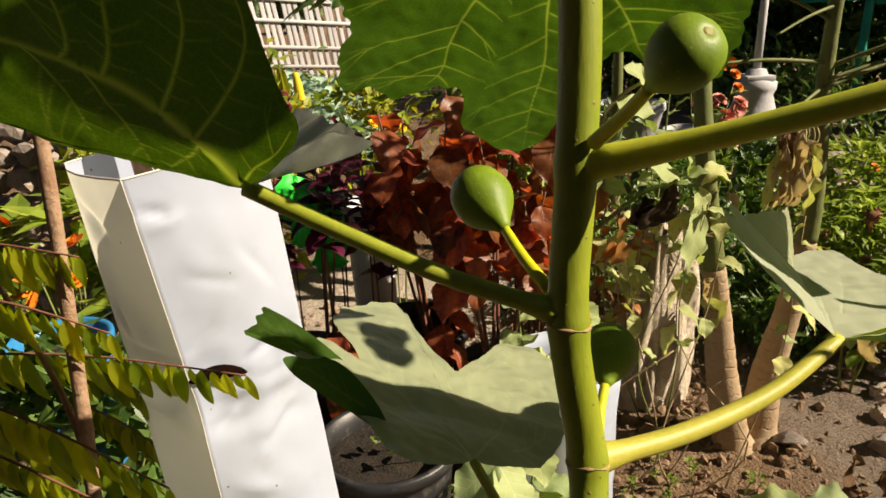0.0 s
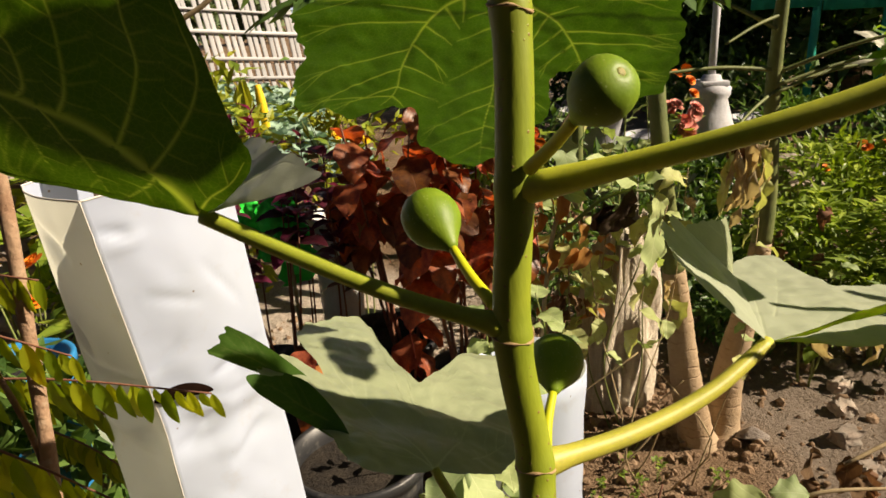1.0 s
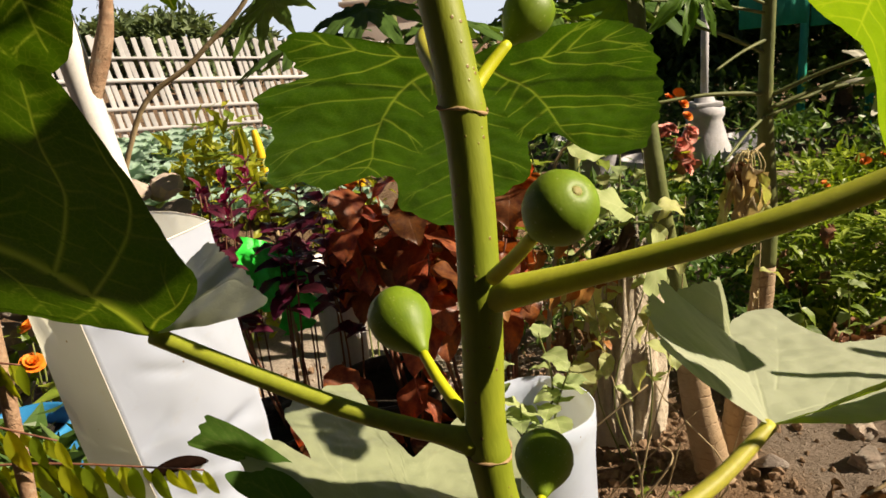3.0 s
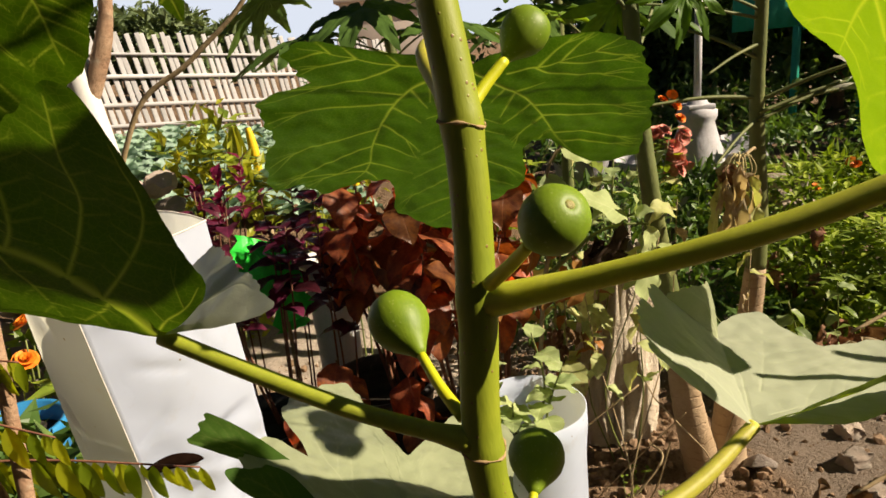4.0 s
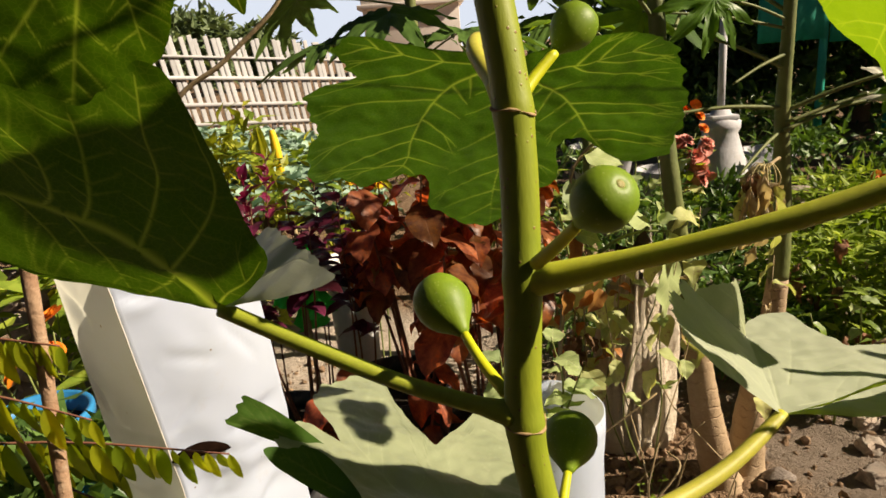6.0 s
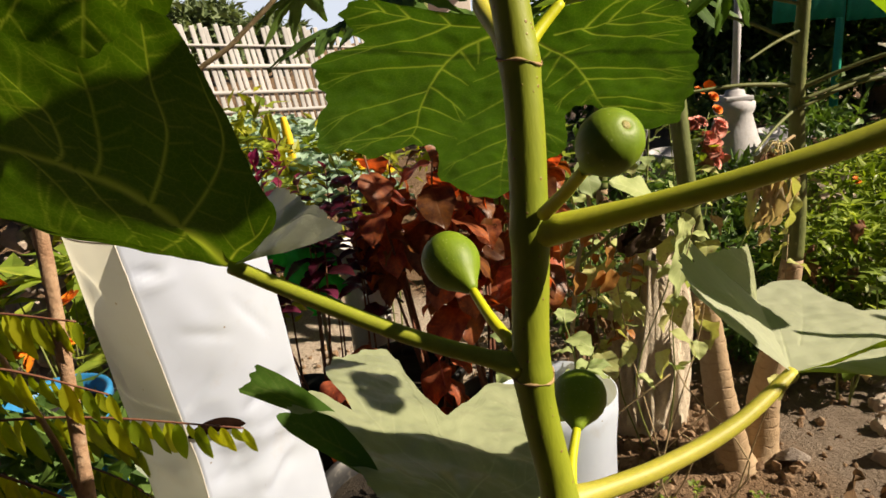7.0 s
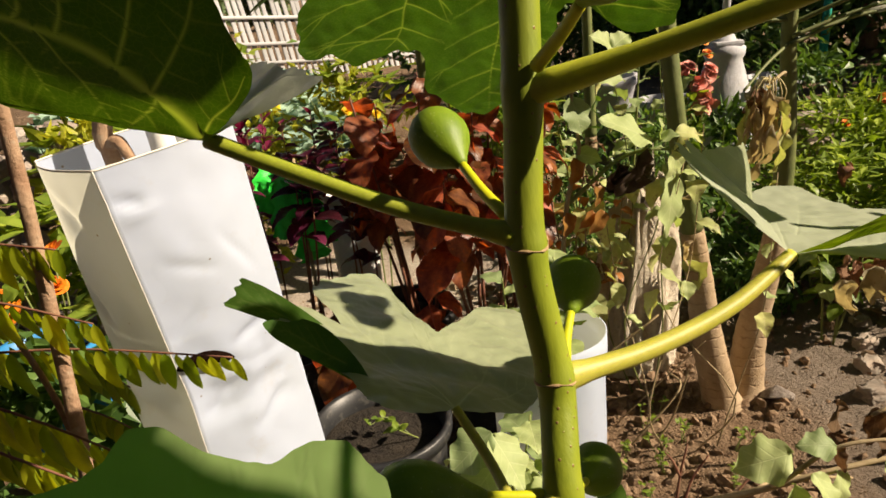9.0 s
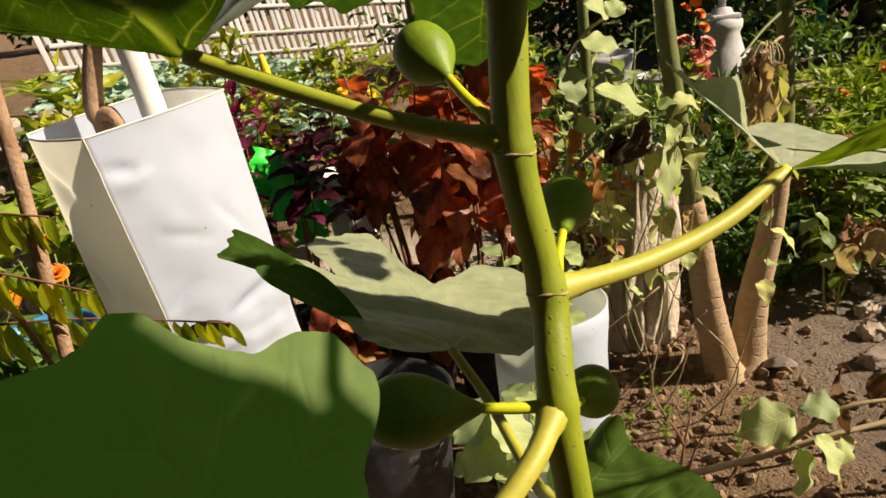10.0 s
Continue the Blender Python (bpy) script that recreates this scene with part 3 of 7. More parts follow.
# ---- the fig tree ----
fig_tree = thing("fig_tree", (0.05, 0.17, 0.0), "young fig tree with big lobed leaves and unripe green figs", "fig tree")
NODE_UP, NODE_R, NODE_L, NODE_3, NODE_4 = Vector((0.022, 0.254, 1.369)), Vector((0.0215, 0.246, 1.303)), Vector((0.0185, 0.237, 1.243)), Vector((0.0265, 0.231, 1.184)), Vector((0.0245, 0.209, 1.143))
STEM_LINE = [(0.05, 0.17, 0.0), (0.045, 0.165, 0.5), (0.034, 0.185, 0.95), (0.029, 0.203, 1.08), NODE_4, NODE_3, NODE_L, NODE_R, NODE_UP, (0.013, 0.266, 1.45), (0.006, 0.282, 1.56), (0.004, 0.30, 1.75)]


def fig_stem():
    bm = bmesh.new()
    line = smooth_line([inside(fig_tree, p) for p in STEM_LINE], 220)
    nodes = [inside(fig_tree, p) for p in (NODE_UP, NODE_R, NODE_L, NODE_3, NODE_4)]
    n = len(line)

    def rad(t):
        p = line[min(int(t * (n - 1) + 0.5), n - 1)]
        swell = sum(math.exp(-((p - q).length / 0.006) ** 2) for q in nodes)
        return (0.0083 - 0.0012 * min(max((p.z - 0.9) / 0.7, 0), 1)) * (1 + 0.10 * swell) + 0.004 * max(0, 0.5 - p.z)

    tube(bm, line, rad, 20)
    part("stem", bm, STEM, fig_tree)
    for q in (NODE_UP, NODE_L + Vector((0, 0, 0.002)), NODE_3):
        bm = bmesh.new()
        at = inside(fig_tree, q)
        ring = []
        for k in range(25):
            a = math.tau * k / 24
            ring.append(at + Vector((math.cos(a) * 0.0086, math.sin(a) * 0.0086, 0.0018 * math.sin(a + q.z * 40) + 0.0006 * math.sin(a * 3))))
        tube(bm, ring, lambda t: 0.0005 + 0.0004 * math.sin(t * 37), 5, False)
        part("node_scar", bm, SCAR, fig_tree, "thin brown scar ring round the stem")


fig_stem()


def petiole(points, r0, r1, material=None):
    bm = bmesh.new()
    line = smooth_line([inside(fig_tree, p) for p in points], 30)
    tube(bm, line, lambda t: r0 + (r1 - r0) * t + 0.0022 * max(0, 1 - t * 9), 12)
    return part("petiole", bm, material or PETIOLE, fig_tree, "thick yellow-green leaf stalk")


class LeafShape:
    """A lobed blade: knots of (angle from the midrib, reach), folds at both sides, bowl, curled tips and waves."""

    def __init__(self, knots, left=0.0, right=0.0, bowl=0.0, wave=0.004, seed=0, teeth=0.008, curls=()):
        self.knots, self.left, self.right, self.bowl, self.wave, self.seed, self.teeth, self.curls = sorted(knots), left, right, bowl, wave, seed, teeth, curls
        self.low, self.high = self.knots[0][0], self.knots[-1][0]

    def reach(self, angle):
        a = [k[0] for k in self.knots]
        r = [k[1] for k in self.knots]
        v = sum(np.interp(angle + d, a, r) * w for d, w in ((-1.6, 0.2), (0, 0.6), (1.6, 0.2)))
        s = angle * 0.55 + self.seed
        return v * (1 + self.teeth * (math.sin(s) + 0.6 * math.sin(s * 2.3 + 1)))

    def height(self, x, y):
        z = self.left * max(0, -x) + self.right * max(0, x) + self.bowl * (x * x + y * y)
        z += self.wave * noise.noise((x * 24 + self.seed, y * 24, 0)) + 0.25 * self.wave * noise.noise((x * 90, y * 90, self.seed))
        for angle, spread, start, lift in self.curls:
            r = math.hypot(x, y)
            d = abs((math.degrees(math.atan2(x, y)) - angle + 180) % 360 - 180)
            if d < spread and r > start:
                z += lift * (r - start) * (1 - (d / spread) ** 2)
        return z


def fig_leaf(shape, base, mid, normal, material, veins, second=9, label="", steps=380, rings=90, relief=0.0003, spread=62, fine=0.0009, uneven=0.42, side=0.85):
    """A fig blade with raised veins; veins: (angle, bow, half width), each with side veins that arch to the edge."""
    def within_blade(x, y, f=0.97):
        a = math.degrees(math.atan2(x, y))
        return shape.low < a < shape.high and math.hypot(x, y) < f * shape.reach(a)

    def curve(vein):
        """Points along a main vein: (angle, bow, half width), or (half width, [(angle, reach), ...], side veins, their spread)."""
        if not isinstance(vein[1], list):
            angle, bow, thick = vein
            far = 0.97 * shape.reach(angle + bow)
            return [(far * k / 40 * math.sin(math.radians(angle + bow * k / 40)), far * k / 40 * math.cos(math.radians(angle + bow * k / 40))) for k in range(41)], thick, second if far > 0.08 else max(3, second // 2), spread
        thick, stops, count, wide = vein
        pts = [(r * math.sin(math.radians(a)), r * math.cos(math.radians(a)), 0) for a, r in stops]
        return [(p.x, p.y) for p in smooth_line(([(0, 0, 0)] if stops[0][1] < 0.075 and thick > 0.0009 else []) + pts, 48)], thick, count, wide

    lines = []
    mains = []
    for vein in veins:
        pts, thick, count, wide = curve(vein)
        mains.append(([p for k, p in enumerate(pts) if k < 3 or within_blade(*p)], thick, count, wide))
    near = kdtree.KDTree(sum(len(m[0]) for m in mains))
    owner = []
    for k, m in enumerate(mains):
        for x, y in m[0]:
            near.insert((x, y, 0), len(owner))
            owner.append(k)
    near.balance()

    def run(o, w, d, step, own, thick, depth):
        """A side vein from o towards w, bending towards d, up to the edge or half way to the next main vein."""
        line, q = [tuple(o)], o.copy()
        for k in range(60):
            w = (w + d * (0.012 + 0.02 * k / 40)).normalized()
            q = q + w * step
            if not within_blade(q.x, q.y, 0.985) or (k > 2 and owner[near.find((q.x, q.y, 0))[1]] != own):
                break
            line.append(tuple(q))
        if len(line) > 5:
            lines.append((line, thick, 0.45, side if depth else side * 0.7))
            if depth and len(line) > 16:
                i = int(len(line) * 0.72)
                way = (Vector(line[i]) - Vector(line[i - 1])).normalized()
                for turn in (-0.3, 0.36):
                    b = Vector((way.x * math.cos(turn) + way.y * math.sin(turn), -way.x * math.sin(turn) + way.y * math.cos(turn)))
                    run(Vector(line[i - (2 if turn < 0 else 0)]), b, way, step, own, thick * 0.6, depth - 1)

    for own, (pts, thick, count, wide) in enumerate(mains):
        lines.append((pts, thick, 0.3, 1.0))
        r = random.Random(own * 31 + shape.seed)
        size = sum((Vector(b) - Vector(a)).length for a, b in zip(pts, pts[1:]))
        for k in range(1, count):
            for sign in (-1, 1):
                t = min(max((k + r.uniform(-uneven, uneven)) / count, 0.02), 0.98)
                i = t * (len(pts) - 1)
                j = min(max(int(i), 0), len(pts) - 2)
                o = Vector(pts[j]).lerp(Vector(pts[j + 1]), i - j)
                d = (Vector(pts[j + 1]) - Vector(pts[j])).normalized()
                turn = math.radians(sign * (wide - 16 * t + r.uniform(-9, 9)))
                w = Vector((d.x * math.cos(turn) + d.y * math.sin(turn), -d.x * math.sin(turn) + d.y * math.cos(turn)))
                run(o, w, d, max(size, 0.06) * 0.016, own, max(thick * 0.40, fine), 1)
    tree_size = sum(len(l[0]) * 4 for l in lines)
    kd = kdtree.KDTree(tree_size)
    widths = []
    strength = []
    for pts, thick, keep, power in lines:
        n = len(pts) * 4
        for k in range(n):
            i = k / (n - 1) * (len(pts) - 1)
            j = min(int(i), len(pts) - 2)
            p = Vector(pts[j]).lerp(Vector(pts[j + 1]), i - j)
            kd.insert((p.x, p.y, 0), len(widths))
            widths.append(thick * (1 - (1 - keep) * k / n))
            strength.append(power * (1 - 0.35 * k / n))
    kd.balance()
    verts, mask, faces = [(0, 0, shape.height(0, 0))], [1.0], []
    for i in range(steps + 1):
        a = shape.low + (shape.high - shape.low) * i / steps
        reach, ra = shape.reach(a), math.radians(a)
        for k in range(1, rings + 1):
            r = reach * (k / rings) ** 0.9
            x, y = r * math.sin(ra), r * math.cos(ra)
            _, index, far = kd.find((x, y, 0))
            m = strength[index] * math.exp(-(far / widths[index]) ** 2)
            puff = min(1.0, far / 0.006)
            verts.append((x, y, shape.height(x, y) - relief * m * min(1, widths[index] / 0.001) + 0.0002 * puff))
            mask.append(m)
    for i in range(steps):
        o, p = 1 + i * rings, 1 + (i + 1) * rings
        faces.append((0, p, o))
        faces += [(o + k, p + k, p + k + 1, o + k + 1) for k in range(rings - 1)]
    me = bpy.data.meshes.new("leaf")
    me.from_pydata(verts, [], faces)
    me.attributes.new("vein", "FLOAT", "POINT").data.foreach_set("value", mask)
    for poly in me.polygons:
        poly.use_smooth = True
    n = Vector(normal).normalized()
    m = Vector(mid)
    m = (m - n * m.dot(n)).normalized()
    at = Matrix((m.cross(n), m, n)).transposed().to_4x4()
    at.translation = inside(fig_tree, base)
    blade = part("leaf", me, material, fig_tree, label, at)
    return blade


# big leaf at the end of the petiole that leans out over the bag, seen from below
L_BASE = (-0.109, 0.271, 1.292)
petiole([NODE_L + Vector((-0.004, 0, 0.005)), (-0.028, 0.247, 1.260), (-0.070, 0.259, 1.276), L_BASE], 0.0038, 0.0037, PETIOLE_GREEN)
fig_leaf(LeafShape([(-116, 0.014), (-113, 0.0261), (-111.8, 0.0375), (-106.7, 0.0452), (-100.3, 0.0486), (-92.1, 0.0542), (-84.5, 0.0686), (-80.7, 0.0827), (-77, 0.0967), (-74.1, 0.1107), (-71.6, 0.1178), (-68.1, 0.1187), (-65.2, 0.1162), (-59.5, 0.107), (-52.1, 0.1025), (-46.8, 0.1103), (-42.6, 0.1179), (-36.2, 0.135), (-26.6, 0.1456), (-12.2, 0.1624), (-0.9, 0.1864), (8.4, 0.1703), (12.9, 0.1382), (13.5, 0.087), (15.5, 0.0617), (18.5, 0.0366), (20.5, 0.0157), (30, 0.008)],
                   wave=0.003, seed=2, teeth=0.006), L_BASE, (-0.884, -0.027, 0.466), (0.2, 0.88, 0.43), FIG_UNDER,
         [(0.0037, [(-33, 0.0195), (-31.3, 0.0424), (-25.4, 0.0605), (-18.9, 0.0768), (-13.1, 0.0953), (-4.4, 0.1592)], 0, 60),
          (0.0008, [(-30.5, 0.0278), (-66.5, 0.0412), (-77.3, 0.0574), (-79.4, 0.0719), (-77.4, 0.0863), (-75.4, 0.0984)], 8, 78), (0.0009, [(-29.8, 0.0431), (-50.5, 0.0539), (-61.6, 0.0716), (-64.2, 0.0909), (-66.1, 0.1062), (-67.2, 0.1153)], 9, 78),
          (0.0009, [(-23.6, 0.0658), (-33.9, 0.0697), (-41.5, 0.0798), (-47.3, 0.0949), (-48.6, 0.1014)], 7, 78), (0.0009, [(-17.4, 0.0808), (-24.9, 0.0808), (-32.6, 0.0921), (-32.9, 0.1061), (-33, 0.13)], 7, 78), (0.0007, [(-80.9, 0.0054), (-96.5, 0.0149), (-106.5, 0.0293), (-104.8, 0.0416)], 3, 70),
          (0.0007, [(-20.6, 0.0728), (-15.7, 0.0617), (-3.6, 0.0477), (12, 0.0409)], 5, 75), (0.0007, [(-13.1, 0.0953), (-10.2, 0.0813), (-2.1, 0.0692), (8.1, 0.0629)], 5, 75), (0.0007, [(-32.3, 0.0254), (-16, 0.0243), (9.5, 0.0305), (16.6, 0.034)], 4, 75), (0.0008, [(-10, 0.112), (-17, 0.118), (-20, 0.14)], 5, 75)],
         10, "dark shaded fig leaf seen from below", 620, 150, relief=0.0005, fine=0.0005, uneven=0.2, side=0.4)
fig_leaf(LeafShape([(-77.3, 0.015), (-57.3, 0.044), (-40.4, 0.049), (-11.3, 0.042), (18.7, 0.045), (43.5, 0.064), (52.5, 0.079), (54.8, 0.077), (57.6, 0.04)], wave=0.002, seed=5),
         L_BASE, (0.739, 0.26, 0.621), (-0.55, -0.3, 0.78), FIG_TOP_LIT, [(0.0007, [(25, 0.02), (30, 0.045), (42, 0.06)], 0, 50)], 5, "grey-green basal lobe of a fig leaf")
# leaf behind the stem, lit through from above
B_BASE = (0.037, 0.416, 1.381)
petiole([NODE_UP + Vector((-0.002, 0.004, 0.004)), (0.012, 0.31, 1.392), (0.022, 0.37, 1.396), B_BASE], 0.0040, 0.0034)
fig_leaf(LeafShape([(-118, 0.012), (-115.1, 0.0576), (-115.2, 0.0742), (-114.4, 0.0899), (-112, 0.0999), (-105.1, 0.1032), (-95.1, 0.0958), (-89.5, 0.0885), (-87.9, 0.0990), (-85.9, 0.1111), (-80, 0.1304), (-75.9, 0.134), (-69.1, 0.1345), (-62.2, 0.1467), (-58.3, 0.1632), (-52.7, 0.1844), (-47.3, 0.1994), (-42.8, 0.1867), (-35, 0.1865), (-31.7, 0.1771), (-27.7, 0.1577), (-21.5, 0.154), (-17.8, 0.1801), (-16.7, 0.2093), (-11.3, 0.2223), (-7.9, 0.2508), (-1.1, 0.2614), (2.6, 0.2471), (6.8, 0.2119), (11.7, 0.1875), (16.7, 0.1836), (18.8, 0.1582), (19.6, 0.1300), (22.4, 0.1160), (31.4, 0.1166), (33.4, 0.1428), (34.9, 0.1874), (38.9, 0.1957), (44.3, 0.1986), (51.8, 0.173), (62.9, 0.1455), (74.1, 0.1223), (90.9, 0.1028), (100.3, 0.089), (108.1, 0.0767), (109, 0.05), (112, 0.012)],
                   wave=0.0035, seed=9, teeth=0.014), B_BASE, (0, 0.8, -0.6), (0, 0.6, 0.8), FIG_UNDER,
         [(0.0012, [(-0.5, 0.049), (1.7, 0.1135), (-0.5, 0.1852), (-0.5, 0.2577)], 8, 66), (0.0014, [(-63.4, 0.0195), (-60.9, 0.0405), (-47.8, 0.0674), (-37.8, 0.1028), (-31.5, 0.1352), (-31.6, 0.160)], 9, 74), (0.0013, [(44.8, 0.028), (44.6, 0.0535), (38.8, 0.0869), (34.1, 0.1222), (33.5, 0.150)], 8, 74),
          (0.0008, [(-95.2, 0.0207), (-103, 0.0484), (-108, 0.076), (-109, 0.0964)], 4, 50), (0.0008, [(67.8, 0.0281), (82, 0.0481), (90, 0.0672), (93, 0.0951)], 4, 50)],
         11, "bright green fig leaf with the sun shining through", 900, 200, fine=0.0009, uneven=0.22)
# lower leaf, seen from above, patched with shade
C_BASE = (-0.02, 0.362, 1.083)
petiole([(0.028, 0.205, 1.085), (0.018, 0.26, 1.055), (0.0, 0.33, 1.06), C_BASE], 0.0038, 0.0032)
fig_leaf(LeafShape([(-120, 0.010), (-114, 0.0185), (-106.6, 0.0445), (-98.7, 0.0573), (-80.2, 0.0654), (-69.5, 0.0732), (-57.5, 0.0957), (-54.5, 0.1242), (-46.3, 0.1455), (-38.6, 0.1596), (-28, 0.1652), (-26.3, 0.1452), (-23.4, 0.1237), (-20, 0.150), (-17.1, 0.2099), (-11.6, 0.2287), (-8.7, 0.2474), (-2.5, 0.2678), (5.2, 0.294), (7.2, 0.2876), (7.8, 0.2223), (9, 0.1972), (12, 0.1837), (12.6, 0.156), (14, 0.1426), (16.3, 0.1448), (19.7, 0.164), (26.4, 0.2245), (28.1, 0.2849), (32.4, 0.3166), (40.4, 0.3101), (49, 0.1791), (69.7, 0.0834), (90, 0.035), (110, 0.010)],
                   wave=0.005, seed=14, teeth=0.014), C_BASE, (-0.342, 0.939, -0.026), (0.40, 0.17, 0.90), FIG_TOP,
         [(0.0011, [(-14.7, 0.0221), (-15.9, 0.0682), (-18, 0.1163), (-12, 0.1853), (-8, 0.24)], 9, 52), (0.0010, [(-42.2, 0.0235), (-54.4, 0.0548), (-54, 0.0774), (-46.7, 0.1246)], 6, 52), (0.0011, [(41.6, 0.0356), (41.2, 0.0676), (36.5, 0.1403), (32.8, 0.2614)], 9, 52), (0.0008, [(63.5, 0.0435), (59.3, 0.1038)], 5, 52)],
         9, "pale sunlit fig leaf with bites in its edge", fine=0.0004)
# its two lobes on the shaded side curl over; their dark green holds the shade
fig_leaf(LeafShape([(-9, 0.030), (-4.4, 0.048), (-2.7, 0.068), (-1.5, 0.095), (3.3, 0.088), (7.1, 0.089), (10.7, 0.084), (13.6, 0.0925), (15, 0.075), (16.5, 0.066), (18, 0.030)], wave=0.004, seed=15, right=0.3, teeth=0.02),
         (-0.1008, 0.4387, 1.1016), (-0.911, 0.054, 0.408), (0.253, -0.709, 0.658), FIG_CURL_SHADE, [(0.0009, [(1.3, 0.0341), (4.4, 0.0625), (3, 0.0879)], 6, 45)], 7, "dark curled lobe of a fig leaf", 120, 30, fine=0.0004)
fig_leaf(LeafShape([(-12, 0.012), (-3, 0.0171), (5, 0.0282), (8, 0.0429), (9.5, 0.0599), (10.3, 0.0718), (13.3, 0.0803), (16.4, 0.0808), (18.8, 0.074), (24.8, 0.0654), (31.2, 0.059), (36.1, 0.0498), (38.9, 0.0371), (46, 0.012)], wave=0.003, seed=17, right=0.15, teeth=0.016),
         (-0.0733, 0.3688, 1.1054), (-0.938, 0.04, 0.345), (0.252, -0.605, 0.756), FIG_CURL_SHADE, [(0.0009, [(23.1, 0.021), (19, 0.0379), (18.2, 0.0599), (14.7, 0.0749)], 6, 45)], 6, "dark curled lobe of a fig leaf", 100, 40, fine=0.0004)
# leaf out to the side, folded up at one half
D_BASE = (0.157, 0.296, 1.200)
petiole([NODE_3 + Vector((0.001, 0.001, -0.001)), (0.075, 0.253, 1.181), (0.118, 0.273, 1.187), D_BASE], 0.0050, 0.0036)
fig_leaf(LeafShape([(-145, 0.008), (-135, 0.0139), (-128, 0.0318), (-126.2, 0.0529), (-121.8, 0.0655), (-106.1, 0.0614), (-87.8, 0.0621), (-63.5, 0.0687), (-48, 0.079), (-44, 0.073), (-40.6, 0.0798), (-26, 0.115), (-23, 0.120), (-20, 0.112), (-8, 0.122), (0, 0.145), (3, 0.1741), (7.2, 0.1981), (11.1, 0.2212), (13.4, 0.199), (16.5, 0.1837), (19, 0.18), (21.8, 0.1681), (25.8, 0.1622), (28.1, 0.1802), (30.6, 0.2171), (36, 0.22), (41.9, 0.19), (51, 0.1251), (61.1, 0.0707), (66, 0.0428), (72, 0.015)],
                   left=0.734, wave=0.003, seed=21, teeth=0.012), D_BASE, (0.2827, 0.9525, -0.1132), (0.1803, 0.0631, 0.9816), FIG_TOP_LIT,
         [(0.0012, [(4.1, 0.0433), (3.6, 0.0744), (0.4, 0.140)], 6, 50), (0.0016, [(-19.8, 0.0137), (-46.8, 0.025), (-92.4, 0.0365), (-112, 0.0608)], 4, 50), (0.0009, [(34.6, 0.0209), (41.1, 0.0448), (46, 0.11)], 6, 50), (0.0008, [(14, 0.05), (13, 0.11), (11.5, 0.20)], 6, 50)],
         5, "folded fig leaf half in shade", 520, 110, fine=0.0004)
fig_leaf(LeafShape([(-14, 0.010), (-1.9, 0.0402), (8, 0.038), (25.6, 0.0437), (40.5, 0.0516), (49.2, 0.0594), (53.3, 0.0376), (62, 0.010)], wave=0.002, seed=22, teeth=0.012), (0.1937, 0.4198, 1.1853), (-0.094, 0.306, 0.947), (-0.509, 0.803, -0.31), FIG_TOP,
         [(10, 0, 0.0008)], 5, "upturned tip of the folded leaf", 90, 30, fine=0.0004)
fig_leaf(LeafShape([(-8, 0.01), (-2, 0.19), (8, 0.18), (15, 0.16), (30, 0.13), (45, 0.10), (58, 0.05), (68, 0.01)], wave=0.003, seed=23, teeth=0.012), D_BASE, (0.954, 0.301, 0.0), (-0.198, 0.628, 0.752), FIG_UNDER_LIT,
         [(4, 0, 0.0010), (24, 2, 0.0010)], 6, "lobe of the folded leaf seen from below")
# leaf close below the camera
J_BASE = (-0.0771, 0.1257, 1.1652)
petiole([NODE_4 + Vector((-0.003, -0.004, -0.002)), (0.010, 0.185, 1.136), (-0.012, 0.165, 1.125), (-0.045, 0.14, 1.115), J_BASE], 0.0050, 0.0036)
fig_leaf(LeafShape([(-125, 0.03), (-80, 0.07), (-50, 0.095)] + [(-27.5, 0.084), (-22.0, 0.083), (-19.0, 0.08), (-14.1, 0.077), (-8.0, 0.076), (-2.0, 0.081), (0.6, 0.079), (4.5, 0.076), (8.6, 0.068), (13.3, 0.063), (19.1, 0.06), (28.1, 0.057), (34.4, 0.062), (39.6, 0.065), (47.2, 0.067), (52.9, 0.065), (59.8, 0.062), (64.9, 0.062), (70.5, 0.057), (77.6, 0.048), (82.6, 0.041), (87.2, 0.038), (97.6, 0.036), (115.9, 0.037)],
                   wave=0.003, seed=31, teeth=0.003), J_BASE, (-0.332, 0.261, 0.906), (0.42, -0.82, 0.39), FIG_MATT,
         [(-13, 2, 0.0009), (56, 3, 0.0007), (-70, 0, 0.0008)], 6, "broad green fig leaf mostly in shade")
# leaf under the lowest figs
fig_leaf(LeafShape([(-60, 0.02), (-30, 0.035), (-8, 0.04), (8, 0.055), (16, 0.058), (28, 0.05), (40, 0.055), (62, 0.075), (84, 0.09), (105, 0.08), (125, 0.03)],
                   wave=0.006, seed=36, curls=((12, 14, 0.03, 0.5),)), (0.036, 0.27, 1.027), (0.477, 0.797, 0.372), (-0.206, -0.309, 0.928), FIG_CURL_SHADE,
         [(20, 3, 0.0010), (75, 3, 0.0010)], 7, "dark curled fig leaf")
petiole([(0.033, 0.19, 1.0), (0.035, 0.22, 1.005), (0.036, 0.27, 1.027)], 0.0036, 0.003)
